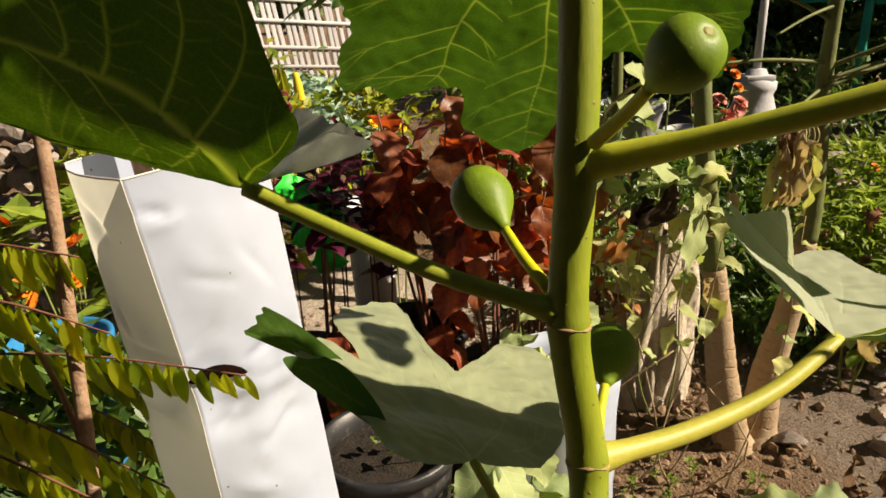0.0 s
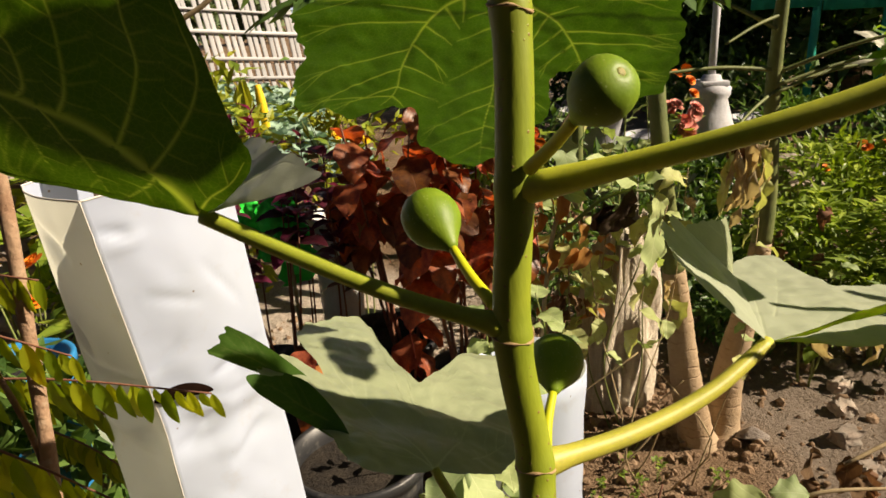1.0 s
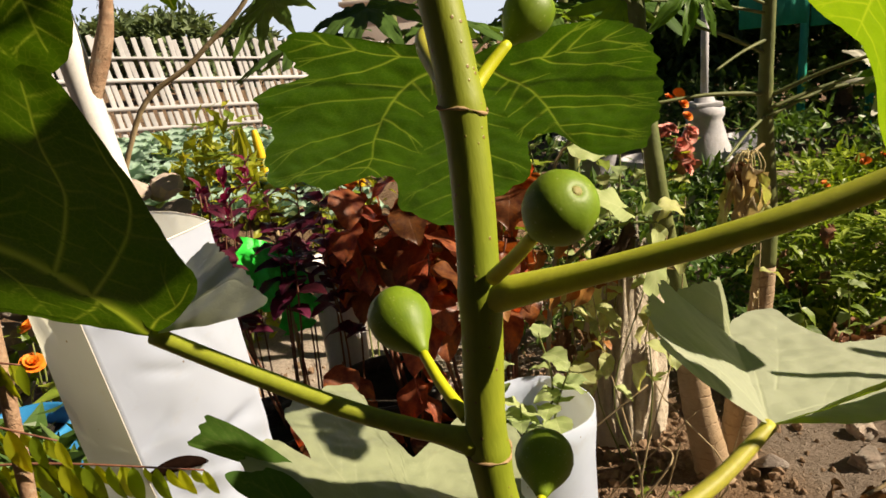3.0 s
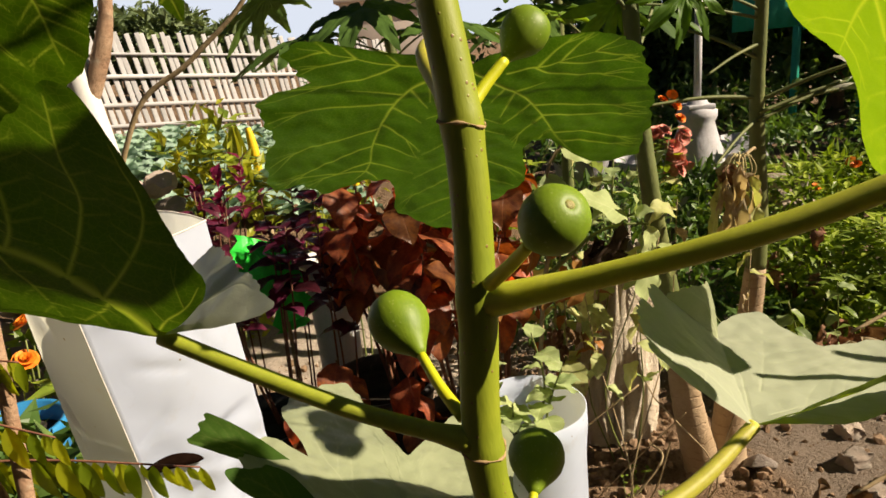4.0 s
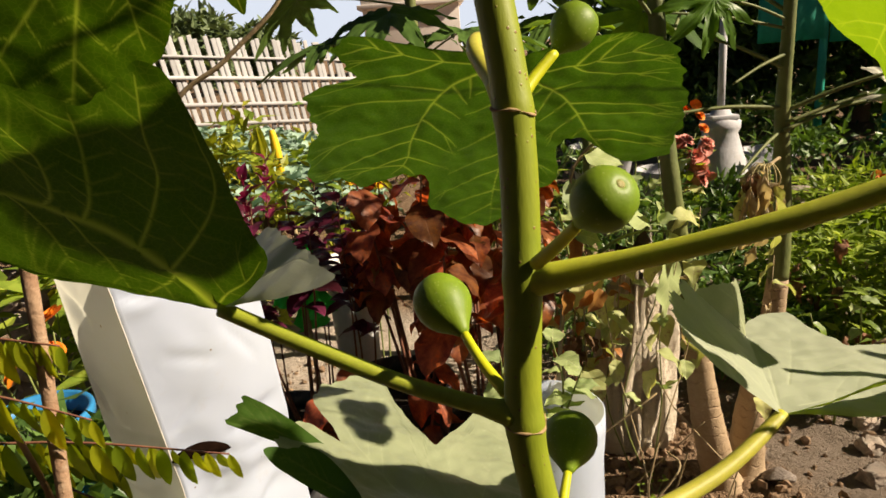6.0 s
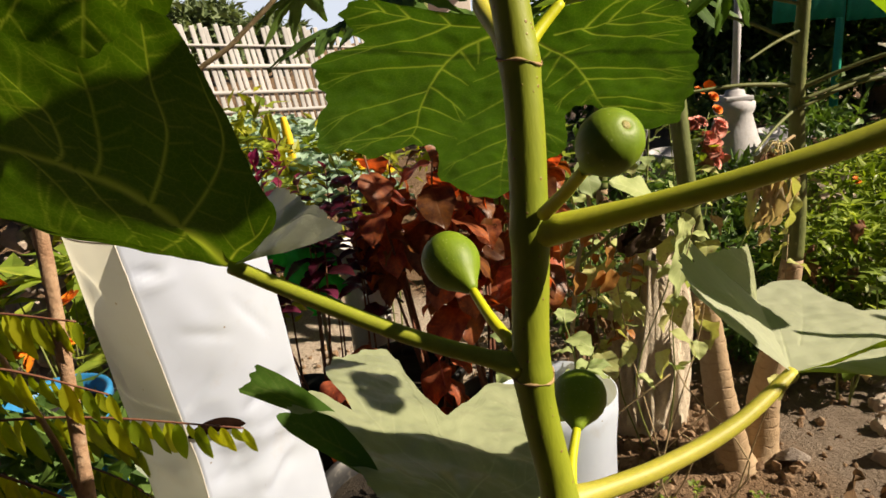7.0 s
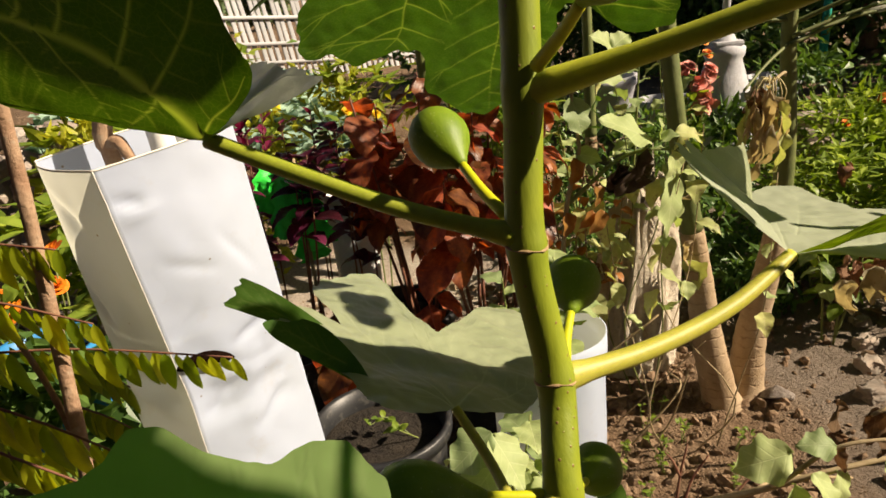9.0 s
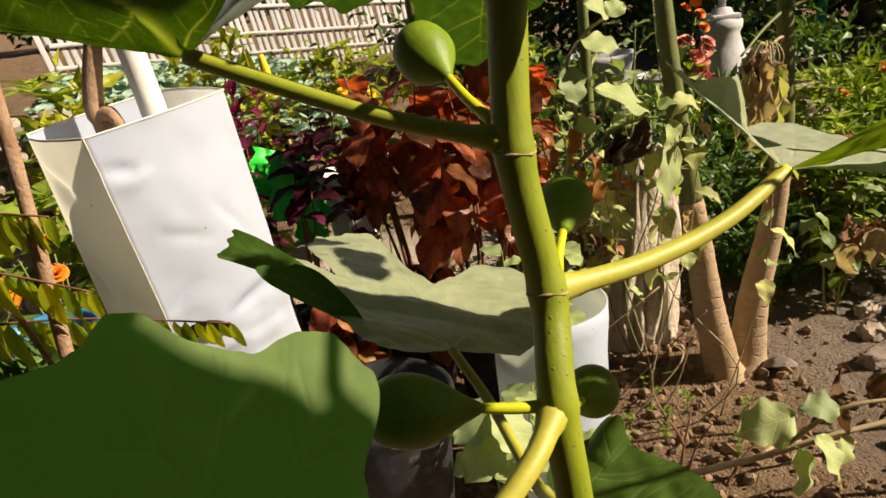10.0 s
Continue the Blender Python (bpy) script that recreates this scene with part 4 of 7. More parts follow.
# upper leaf reached by the long petiole that rises past the camera
E_BASE = (0.212, 0.3174, 1.401)
petiole([NODE_R + Vector((0.001, -0.001, -0.001)), (0.070, 0.224, 1.317), (0.105, 0.210, 1.329), (0.138, 0.200, 1.342), (0.172, 0.188, 1.362), (0.200, 0.168, 1.41), (0.215, 0.098, 1.475), (0.2407, 0.0707, 1.4418)], 0.0044, 0.0036, PETIOLE_R)
petiole([(0.004, 0.30, 1.73), (0.09, 0.32, 1.64), E_BASE], 0.0036, 0.0030)
fig_leaf(LeafShape([(-84.1, 0.067), (-70.1, 0.071), (-57.3, 0.073), (-41.5, 0.068), (-29.5, 0.069), (-22.1, 0.086), (-19.5, 0.129), (-14, 0.165), (-5, 0.178), (4, 0.168), (10, 0.160), (15.4, 0.140), (20, 0.118), (32.7, 0.095), (46.2, 0.081), (65.0, 0.057), (96.4, 0.036)],
                   wave=0.003, seed=41, teeth=0.004), E_BASE, (0.548, 0.372, -0.749), (0.8, 0.03, 0.6), FIG_UNDER_LIT, [(0, 0, 0.0014), (-38, 4, 0.0012), (45, -4, 0.0012)], 8, "yellow-green fig leaf lit from behind", 480, 110, fine=0.0007)
# unseen leaf ending that petiole, beside the camera, its outline fitted to its shadow
fig_leaf(LeafShape([(-179.9, 0.0292), (-165, 0.0319), (-154, 0.0347), (-147, 0.0375), (-138.8, 0.0456), (-122, 0.0616), (-90, 0.068), (-60, 0.066), (-18.8, 0.0835), (6.9, 0.0873), (21.2, 0.1314), (44.4, 0.1212), (57.1, 0.1455), (77, 0.1329), (92.8, 0.1034), (113.1, 0.0647), (121.8, 0.0461), (126.7, 0.0422), (132.7, 0.0365), (140.7, 0.0313), (151.9, 0.029), (166.1, 0.0277), (179.9, 0.0292)],
                   wave=0.002, seed=61, teeth=0.004), (0.2407, 0.0707, 1.4418), (0.0, -1.0, 0.0), (0.80, -0.13, 0.60), FIG_TOP, [(0, 0, 0.0014), (50, 0, 0.0012), (90, 0, 0.0012)], 8, "broad fig leaf turned to the sun")
# an added, unseen stalk that casts a thin strip of shade
petiole([(0.206, 0.160, 1.43), (0.232, 0.140, 1.455), (0.2425, 0.1264, 1.4515), (0.2495, 0.1155, 1.4398), (0.2563, 0.1059, 1.4286), (0.2665, 0.1039, 1.4146)], 0.0027, 0.0025)


def shade_leaf(stalk, place, mid, reaches, seed):
    """A small leaf on its stalk, added outside the view to cast shade, turned to the sun."""
    petiole([stalk, (Vector(stalk) + Vector(place)) / 2 + Vector((0, 0, 0.01)), place], 0.0022, 0.0016)
    n = len(reaches)
    fig_leaf(LeafShape([(-178 + 356 * k / n, r) for k, r in enumerate(reaches + reaches[:1])], wave=0.001, seed=seed, teeth=0.01), place, mid, (0.80, -0.13, 0.60), FIG_TOP, [(0, 0, 0.0008)], 4, "small unseen fig leaf added to cast shade", 90, 20)


# a small one beside the camera, unseen, added to shade a fig
petiole([(0.206, 0.160, 1.43), (0.225, 0.158, 1.42), (0.2359, 0.156, 1.3789)], 0.0022, 0.0016)
fig_leaf(LeafShape([(-75.9, 0.014), (-39.3, 0.028), (-24.2, 0.039), (-0.0, 0.043), (21.8, 0.038), (38.7, 0.027), (79.2, 0.015)], wave=0.001, seed=65, teeth=0.003), (0.2359, 0.156, 1.3789), (0.599, 0.022, -0.8), (0.8, -0.13, 0.6), FIG_TOP, [(0, 0, 0.0008)], 4, "small unseen fig leaf added to cast shade", 90, 20)
# second shoot, added unseen: its leaf stalk throws a thin shadow over the folded leaf
bm = bmesh.new()
tube(bm, smooth_line([inside(fig_tree, p) for p in ((0.05, 0.17, 0.12), (0.30, 0.22, 0.45), (0.52, 0.30, 0.90), (0.58, 0.34, 1.24), (0.60, 0.35, 1.42))], 40), lambda t: 0.009 - 0.003 * t, 14)
part("stem", bm, STEM, fig_tree)
petiole([(0.582, 0.340, 1.28), (0.47, 0.340, 1.290), (0.435, 0.3355, 1.2985), (0.36, 0.3315, 1.316)], 0.0044, 0.0030)
shade_leaf((0.52, 0.30, 0.90), (0.280, 0.255, 1.371), (0.6, 0.0, -0.8), [0.030, 0.026, 0.021, 0.016, 0.018, 0.042, 0.028, 0.019, 0.017, 0.017, 0.021, 0.026], 66)
shade_leaf((0.53, 0.305, 0.95), (0.317, 0.209, 1.315), (0.6, 0.0, -0.8), [0.026, 0.024, 0.020, 0.024, 0.028, 0.024, 0.020, 0.022], 67)
# unseen leaf and stalk, added to cast a patch of shade on the lower leaf
petiole([(0.004, 0.30, 1.73), (0.203, 0.37, 1.61), (0.402, 0.440, 1.456)], 0.0009, 0.0007)
fig_leaf(LeafShape([(-179, 0.019), (-121, 0.0285), (-80, 0.034), (-63, 0.0404), (-45, 0.0588), (-20, 0.0253), (0, 0.019), (21, 0.0169), (55, 0.021), (87, 0.0351), (103, 0.0468), (117, 0.045), (124, 0.0457), (135, 0.0329), (179, 0.019)], wave=0.001, seed=68, teeth=0.004),
         (0.402, 0.440, 1.456), (0.55, 0.4, -0.697), (0.80, -0.13, 0.60), FIG_TOP, [(0, 0, 0.0008)], 4, "small unseen fig leaf added to cast shade", 120, 24)

# unseen, added high on the stem to half-shade the big leaf by the bag
petiole([(0.004, 0.30, 1.73), (0.106, 0.24, 1.665), (0.208, 0.180, 1.580)], 0.0022, 0.0016)
fig_leaf(LeafShape([(-179, 0.026), (-135, 0.028), (-90, 0.026), (-45, 0.026), (-15, 0.028), (-3, 0.030), (3, 0.052), (10, 0.066), (22, 0.054), (32, 0.045), (50, 0.034), (72, 0.030), (86, 0.030), (115, 0.032), (133, 0.040), (150, 0.032), (179, 0.026)], wave=0.001, seed=69, teeth=0.006),
         (0.208, 0.180, 1.580), (-0.6, 0.1, 0.8), (0.80, -0.13, 0.60), FIG_TOP, [(0, 0, 0.0008)], 4, "small unseen fig leaf added to cast shade", 120, 24)

# upper leaves that hang into view from above
F_BASE = (-0.112, 0.225, 1.453)
petiole([(0.006, 0.282, 1.55), (-0.05, 0.25, 1.525), F_BASE], 0.0038, 0.0032)
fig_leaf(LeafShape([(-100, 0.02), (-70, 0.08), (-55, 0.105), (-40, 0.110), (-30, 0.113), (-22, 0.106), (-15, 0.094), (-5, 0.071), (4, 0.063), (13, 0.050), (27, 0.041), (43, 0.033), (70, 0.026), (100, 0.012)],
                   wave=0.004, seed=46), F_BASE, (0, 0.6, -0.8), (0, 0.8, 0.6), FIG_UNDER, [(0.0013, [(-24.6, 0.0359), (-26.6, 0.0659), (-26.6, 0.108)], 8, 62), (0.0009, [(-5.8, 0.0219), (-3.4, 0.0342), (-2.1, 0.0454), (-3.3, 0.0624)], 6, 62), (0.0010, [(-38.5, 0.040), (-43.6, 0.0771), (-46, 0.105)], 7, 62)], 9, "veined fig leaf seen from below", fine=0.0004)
G_BASE = (-0.101, 0.33, 1.446)
petiole([(0.004, 0.292, 1.66), (-0.05, 0.31, 1.56), G_BASE], 0.003, 0.0024)
fig_leaf(LeafShape([(-90, 0.006), (-50, 0.012), (-20, 0.020), (0, 0.036), (15, 0.022), (50, 0.014), (90, 0.006)], wave=0.003, seed=51), G_BASE, (0.05, 0.5, -0.8), (0, 0.8, 0.6), FIG_UNDER, [(0, 0, 0.0010)], 6, "small dark fig leaf tip")


def fig_fruit(centre, stalk_from, width, length, label):
    """A pear-shaped fig: its neck points to the stalk, its eye away from it."""
    c, s = Vector(centre), Vector(stalk_from)
    axis = (c - s).normalized()
    r, h = width / 2, length
    prof = [(0.0, -0.5 * h), (0.16, -0.49 * h), (0.24, -0.44 * h), (0.36, -0.36 * h), (0.55, -0.26 * h), (0.76, -0.15 * h), (0.92, -0.03 * h), (1.0, 0.10 * h), (0.99, 0.21 * h), (0.92, 0.31 * h), (0.78, 0.395 * h), (0.58, 0.455 * h), (0.36, 0.49 * h), (0.2, 0.50 * h), (0.12, 0.488 * h), (0.0, 0.485 * h)]
    bm = bmesh.new()
    revolve(bm, [(a * r, b) for a, b in prof], 30, 0.05, c.x * 90)
    q = axis.to_track_quat("Z", "Y").to_matrix().to_4x4()
    at = Matrix.Translation(inside(fig_tree, c)) @ q
    fruit = part("fig", bm, FIG, fig_tree, label, at)
    bm = bmesh.new()
    back = at.inverted() @ inside(fig_tree, s)
    neck = Vector((0, 0, -0.47 * h))
    tube(bm, smooth_line([neck, neck.lerp(back, 0.5) + Vector((0.001, 0, 0)), back], 12), lambda t: 0.0021 + 0.0007 * t, 10)
    part("stalk", bm, STALK, fruit, "yellow-green fruit stalk")
    bm = bmesh.new()
    revolve(bm, [(0.0, 0.497 * h), (0.07 * r, 0.504 * h), (0.12 * r, 0.501 * h), (0.15 * r, 0.492 * h)], 14)
    part("eye", bm, FIG_EYE, fruit, "small brownish eye")
    return fruit


fig_fruit((-0.010, 0.289, 1.276), (0.012, 0.245, 1.254), 0.0275, 0.036, "unripe green fig on a yellow stalk")
fig_fruit((0.0425, 0.205, 1.3415), (0.026, 0.238, 1.312), 0.0215, 0.028, "round unripe green fig with a pale eye")
fig_fruit((0.046, 0.289, 1.197), (0.0325, 0.240, 1.180), 0.0275, 0.034, "dark green fig hanging beside the stem")
fig_fruit((0.048, 0.272, 1.396), (0.0235, 0.255, 1.371), 0.0185, 0.024, "small unripe fig near the top")
fig_fruit((-0.030, 0.205, 1.151), (0.020, 0.209, 1.143), 0.0305, 0.047, "elongated green fig close to the leaf")
fig_fruit((0.047, 0.255, 1.113), (0.030, 0.222, 1.128), 0.0265, 0.032, "dark green fig in shade")

# ---- the tall white bag and what stands in it ----
def tall_bag():
    SIDE = 36
    bag = thing("grow_bag", (-0.30, 0.74, 0.0), "tall creased white grow bag, open at the top", "grow bag")
    top = [Vector(p) for p in ((-0.532, 0.842, 1.183), (-0.395, 0.713, 1.190), (-0.275, 0.850, 1.205), (-0.412, 0.975, 1.200))]
    foot = [Vector(p) for p in ((-0.475, 0.865, 0.0), (-0.335, 0.765, 0.0), (-0.185, 0.850, 0.0), (-0.325, 0.960, 0.0))]
    waist = [Vector(p) for p in ((-0.512, 0.848, 0.89), (-0.372, 0.735, 0.89), (-0.251, 0.850, 0.89), (-0.385, 0.965, 0.89))]

    def corner(k, z):
        """z: 0 at the foot, 1 at the rim."""
        if z > 0.74:
            return waist[k].lerp(top[k], (z - 0.74) / 0.26)
        return foot[k].lerp(waist[k], z / 0.74)

    # creases: along the four faces, height, to the same, depth, width
    creases = ((1.03, 0.965, 1.22, 0.955, 0.006, 0.007), (1.06, 0.945, 1.30, 0.950, -0.004, 0.008), (1.45, 0.772, 1.95, 0.790, 0.007, 0.009), (1.50, 0.752, 1.90, 0.748, -0.008, 0.012),
               (1.20, 0.885, 1.55, 0.862, 0.0035, 0.008), (1.60, 0.90, 1.85, 0.84, 0.003, 0.008), (1.05, 0.80, 1.30, 0.83, 0.0035, 0.007), (0.25, 0.955, 0.62, 0.925, 0.010, 0.016), (0.15, 0.85, 0.55, 0.80, 0.004, 0.010),
               (1.10, 0.70, 1.50, 0.735, 0.005, 0.009), (1.45, 0.66, 1.92, 0.70, 0.006, 0.010), (1.15, 0.62, 1.45, 0.60, -0.005, 0.012))

    def crease(u, z):
        v = 0.0
        for u0, z0, u1, z1, depth, width in creases:
            a, b, p = Vector((u0 * 0.19, z0 * 1.19)), Vector((u1 * 0.19, z1 * 1.19)), Vector((u * 0.19, z * 1.19))
            f = max(0.0, min(1.0, (p - a).dot(b - a) / (b - a).length_squared))
            v -= depth * math.sin(math.pi * min(0.95, f * 0.8 + 0.15)) * math.exp(-((p - a.lerp(b, f)).length / width) ** 2)
        return v

    def ring(z, inset=0.0):
        pts = []
        for k in range(4):
            a, b = corner(k, z), corner((k + 1) % 4, z)
            mid = (a + b) / 2
            centre = sum((corner(i, z) for i in range(4)), Vector()) / 4
            full = 0.012 + 0.03 * max(0, 0.72 - z)
            for i in range(SIDE):
                t = i / SIDE
                p = a.lerp(b, t) + (mid - centre).normalized() * full * math.sin(math.pi * t)
                crush = math.exp(-((z - 0.725) / 0.045) ** 2)
                n = noise.noise(p * 9 + Vector((0, 0, 4))) * 0.007 + noise.noise(p * 26) * 0.002
                n += crush * (noise.noise(Vector((p.x * 12, p.y * 12, p.z * 34))) * 0.020 - 0.010)
                p = p + (p - centre).normalized() * (n * min(1, 4 * t * (1 - t) + 0.15) + crease(k + t, z) - inset)
                pts.append(inside(bag, p))
        return pts

    bm = bmesh.new()
    levels = [i / 200 for i in range(201)]
    rings = [[bm.verts.new(p) for p in ring(z)] for z in levels]
    for a, b in zip(rings, rings[1:]):
        for k in range(4 * SIDE):
            bm.faces.new((a[k], a[(k + 1) % (4 * SIDE)], b[(k + 1) % (4 * SIDE)], b[k]))
    bm.faces.new(rings[0])
    part("sleeve", bm, BAG, bag)
    # the welded edge that runs down one corner
    bm = bmesh.new()
    line = [Vector(ring(z)[SIDE]) + Vector((0.0, -0.0010, 0)) for z in levels[12:]]
    tube(bm, line, 0.0007, 6)
    part("seam", bm, SEAM, bag, "raised welded seam")
    bm = bmesh.new()
    rim = [Vector(p) for p in ring(1.0)]
    tube(bm, rim + [rim[0]], 0.0013, 6, False)
    part("rim", bm, SEAM, bag, "cut edge of the bag")
    # slot that gapes in the front face: its inner shade is a near-black tube
    bm = bmesh.new()
    slot = []
    lip = [Vector(p) for p in ring(0.768)[SIDE:SIDE + SIDE // 2:3]]
    middle = sum((inside(bag, corner(i, 0.768)) for i in range(4)), Vector()) / 4
    for i, p in enumerate(smooth_line(lip, 24)):
        slot.append(p + (p - middle).normalized() * 0.002 + Vector((0, 0, 0.012 * math.sin(math.pi * i / 24) - 0.022 * i / 24)))
    tube(bm, slot, lambda t: 0.0010 + 0.0082 * max(0.0, math.sin(math.pi * min(t * 1.03, 1))) ** 0.5, 8)
    part("slot", bm, SLOT_SHADE, bag, "near-black tube as the shade inside a gaping slit")
    bm = bmesh.new()
    bed = [bm.verts.new(p) for p in ring(0.80, 0.004)]
    bm.faces.new(bed)
    part("soil", bm, POT_SOIL, bag, "dark potting soil")
    return bag


SLOT_SHADE = surface("slit_shade", (0.006, 0.003, 0.002), (0.012, 0.006, 0.004), 1.0, 60, 300, 0.3, 0.002, spec=0.0)
tall_bag()

bm = bmesh.new()
pipe = thing("plastic_pipe", (-0.355, 0.86, 0.95), "white plastic pipe standing in the grow bag", "pipe")
line = [inside(pipe, p) for p in ((-0.355, 0.86, 0.95), (-0.373, 0.86, 1.20), (-0.393, 0.86, 1.405), (-0.415, 0.86, 1.64))]
tube(bm, smooth_line(line, 12), 0.0165, 20, False)
tube(bm, [p for p in reversed(smooth_line(line, 12))], 0.0145, 20, False)
part("pipe_wall", bm, PVC, pipe)
cut = thing("cut_branch", (-0.42, 0.86, 0.95), "brown cut branch planted in the grow bag", "branch")
bm = bmesh.new()
tube(bm, smooth_line([inside(cut, p) for p in ((-0.435, 0.86, 0.95), (-0.440, 0.86, 1.16), (-0.446, 0.86, 1.205), (-0.41, 0.86, 1.31), (-0.36, 0.86, 1.414), (-0.338, 0.86, 1.48), (-0.32, 0.86, 1.62))], 20), lambda t: 0.0135 - 0.006 * t + 0.0012 * math.sin(t * 21), 12)
part("branch", bm, BARK, cut)
bm = bmesh.new()
tube(bm, smooth_line([inside(cut, p) for p in ((-0.442, 0.86, 1.19), (-0.425, 0.853, 1.195), (-0.412, 0.848, 1.17))], 10), lambda t: 0.010 - 0.003 * t, 10)
part("side_spur", bm, BARK, cut)


# ---- pots ----
def pot(name, place, r_top, r_foot, height, material, label, category="pot", rim=0.012, soil=True, sides=36):
    ob = thing(name, place, label, category)
    bm = bmesh.new()
    revolve(bm, [(0, 0), (r_foot, 0), (r_foot + 0.004, 0.01), (r_top * 0.97, height * 0.88), (r_top * 0.985, height - 0.03), (r_top + rim, height - 0.028), (r_top + rim, height - 0.004), (r_top + rim * 0.5, height), (r_top - 0.004, height - 0.003), (r_top - 0.01, height - 0.05), (r_foot * 0.9, 0.03), (0, 0.028)], sides, 0.006, r_top * 50)
    part("shell", bm, material, ob)
    if soil:
        bm = bmesh.new()
        revolve(bm, [(r_top * 0.955, height - 0.055), (r_top * 0.7, height - 0.045), (r_top * 0.3, height - 0.05), (0, height - 0.04)], 24, 0.05, 3)
        part("soil", bm, POT_SOIL, ob, "dark potting soil")
    return ob


pot("plant_pot", (-0.215, 1.27, 0), 0.150, 0.112, 0.44, POT_BLACK, "black plastic pot with a dusty rim")
pot("plant_pot", (0.10, 1.72, 0), 0.16, 0.12, 0.36, POT_BLACK, "black plastic pot under the copperleaf bush")
pot("plant_pot", (-0.20, 1.95, 0), 0.17, 0.13, 0.38, POT_BLACK, "black plastic pot under the copperleaf bush")
pot("plant_pot", (-0.55, 1.85, 0), 0.15, 0.12, 0.34, POT_BLACK, "black plastic pot under the coleus")
pot("plant_pot", (-0.36, 2.25, 0), 0.085, 0.065, 0.71, POT_WHITE, "tall white plastic pot behind the red plants")
pot("tub", (-1.10, 1.55, 0.0), 0.125, 0.10, 0.57, POT_BLUE, "bright blue plastic tub", "tub")
small_bag = thing("grow_bag", (0.19, 1.42, 0), "short white grow bag with a rolled open rim", "grow bag")
bm = bmesh.new()
prof = [(0, 0), (0.125, 0), (0.138, 0.03), (0.14, 0.25), (0.137, 0.40), (0.139, 0.50), (0.143, 0.545), (0.139, 0.546), (0.134, 0.50), (0.132, 0.40), (0, 0.36)]
revolve(bm, prof, 44, 0.06, 8)
part("sleeve", bm, BAG, small_bag)
bm = bmesh.new()
revolve(bm, [(0.131, 0.405), (0.08, 0.42), (0, 0.415)], 24, 0.05, 3)
part("soil", bm, POT_SOIL, small_bag, "dark potting soil")


# ---- plants ----
def leaf_between(ob, mesh, length, base, tip, up):
    """One leaf from base to tip in the world, on its stalk."""
    b, e = inside(ob, base), inside(ob, tip)
    return part("leaf", mesh, None, ob, "", aim(b, e - b, up) @ Matrix.Scale((e - b).length / length, 4))


def shrub(name, place, label, category, stems, leaf_meshes, per_stem, stem_material, tilt=(0.2, 0.9), size=(0.7, 1.25), low=0.25, stem_r=0.005, seed=0, hang=0.0, group="", bend=0.03):
    """A plant of bent stems, with each leaf an object of its own. stems: (dx, dy, foot height, top height) from the place."""
    r = random.Random(seed)
    ob = thing(name, place, label, category, group)
    for dx, dy, z0, z1 in stems:
        top = Vector((dx, dy, z1))
        foot = Vector((dx * 0.25, dy * 0.25, z0))
        mid = foot.lerp(top, 0.55) + Vector((r.uniform(-bend, bend), r.uniform(-bend, bend), 0.02))
        knee = [foot.lerp(top, 0.25) + Vector((r.uniform(-bend, bend), r.uniform(-bend, bend), 0))] if bend > 0.05 else []
        line = smooth_line([foot] + knee + [mid, top], 14)
        bm = bmesh.new()
        tube(bm, line, lambda t: stem_r * (1 - 0.6 * t), 7)
        part("stem", bm, stem_material, ob)
        az = r.random() * 6
        for k in range(per_stem):
            t = low + (1 - low) * (k + 0.6) / per_stem
            i = t * (len(line) - 1)
            j = min(int(i), len(line) - 2)
            p = line[j].lerp(line[j + 1], i - j)
            az += 2.4 + r.uniform(-0.3, 0.3)
            up = r.uniform(*tilt) * (0.3 + t) - hang
            d = Vector((math.cos(az) * math.cos(up), math.sin(az) * math.cos(up), math.sin(up)))
            s = r.uniform(*size) * (1.1 - 0.35 * t)
            me = r.choice(leaf_meshes)
            at = aim(p, d, (r.uniform(-0.2, 0.2), r.uniform(-0.2, 0.2), 1)) @ Matrix.Scale(s, 4)
            part("leaf", me, None, ob, "", at)
    return ob


COLEUS = [turned(simple_leaf("coleus_leaf", 0.115, 0.075, 1.25, 9, 0.22, 0.25, 0.9, 0.03, 18, 6, seed=k), L_COLEUS) for k in range(3)]
COLEUS_P = [turned(simple_leaf("coleus_leaf", 0.075, 0.042, 1.25, 9, 0.22, 0.25, 0.5, 0.03, 18, 6, seed=k), L_COLEUS_PINK) for k in range(2)]
COPPER = [turned(simple_leaf("copperleaf_leaf", 0.15, 0.115, 1.3, 16, 0.08, 0.22, 1.1, 0.06, 16, 6, seed=k * 2, curl=0.2), L_COPPER) for k in range(4)]
ORANGE = [turned(simple_leaf("orange_leaf", 0.075, 0.052, 1.3, 0, 0, 0.3, 1.0, 0.06, 10, 6, seed=k), L_ORANGE) for k in range(2)]
EGG = [turned(simple_leaf("aubergine_leaf", 0.15, 0.115, 1.2, 0, 0, 0.14, 0.7, 0.08, 16, 8, 0.13, k), L_EGG) for k in range(3)]
EGG_FLAT = [turned(simple_leaf("aubergine_leaf", 0.15, 0.115, 1.2, 0, 0, 0.05, 0.25, 0.05, 16, 8, 0.13, k), L_EGG) for k in range(3)]
EGG_S = [turned(simple_leaf("aubergine_leaf", 0.085, 0.068, 1.15, 0, 0, 0.16, 0.7, 0.06, 14, 6, 0.08, k), L_EGG) for k in range(3)]
PALE = [turned(simple_leaf("pale_leaf", 0.15, 0.085, 1.2, 0, 0, 0.2, 1.2, 0.08, 14, 6, 0.08, k), L_PALE) for k in range(2)]
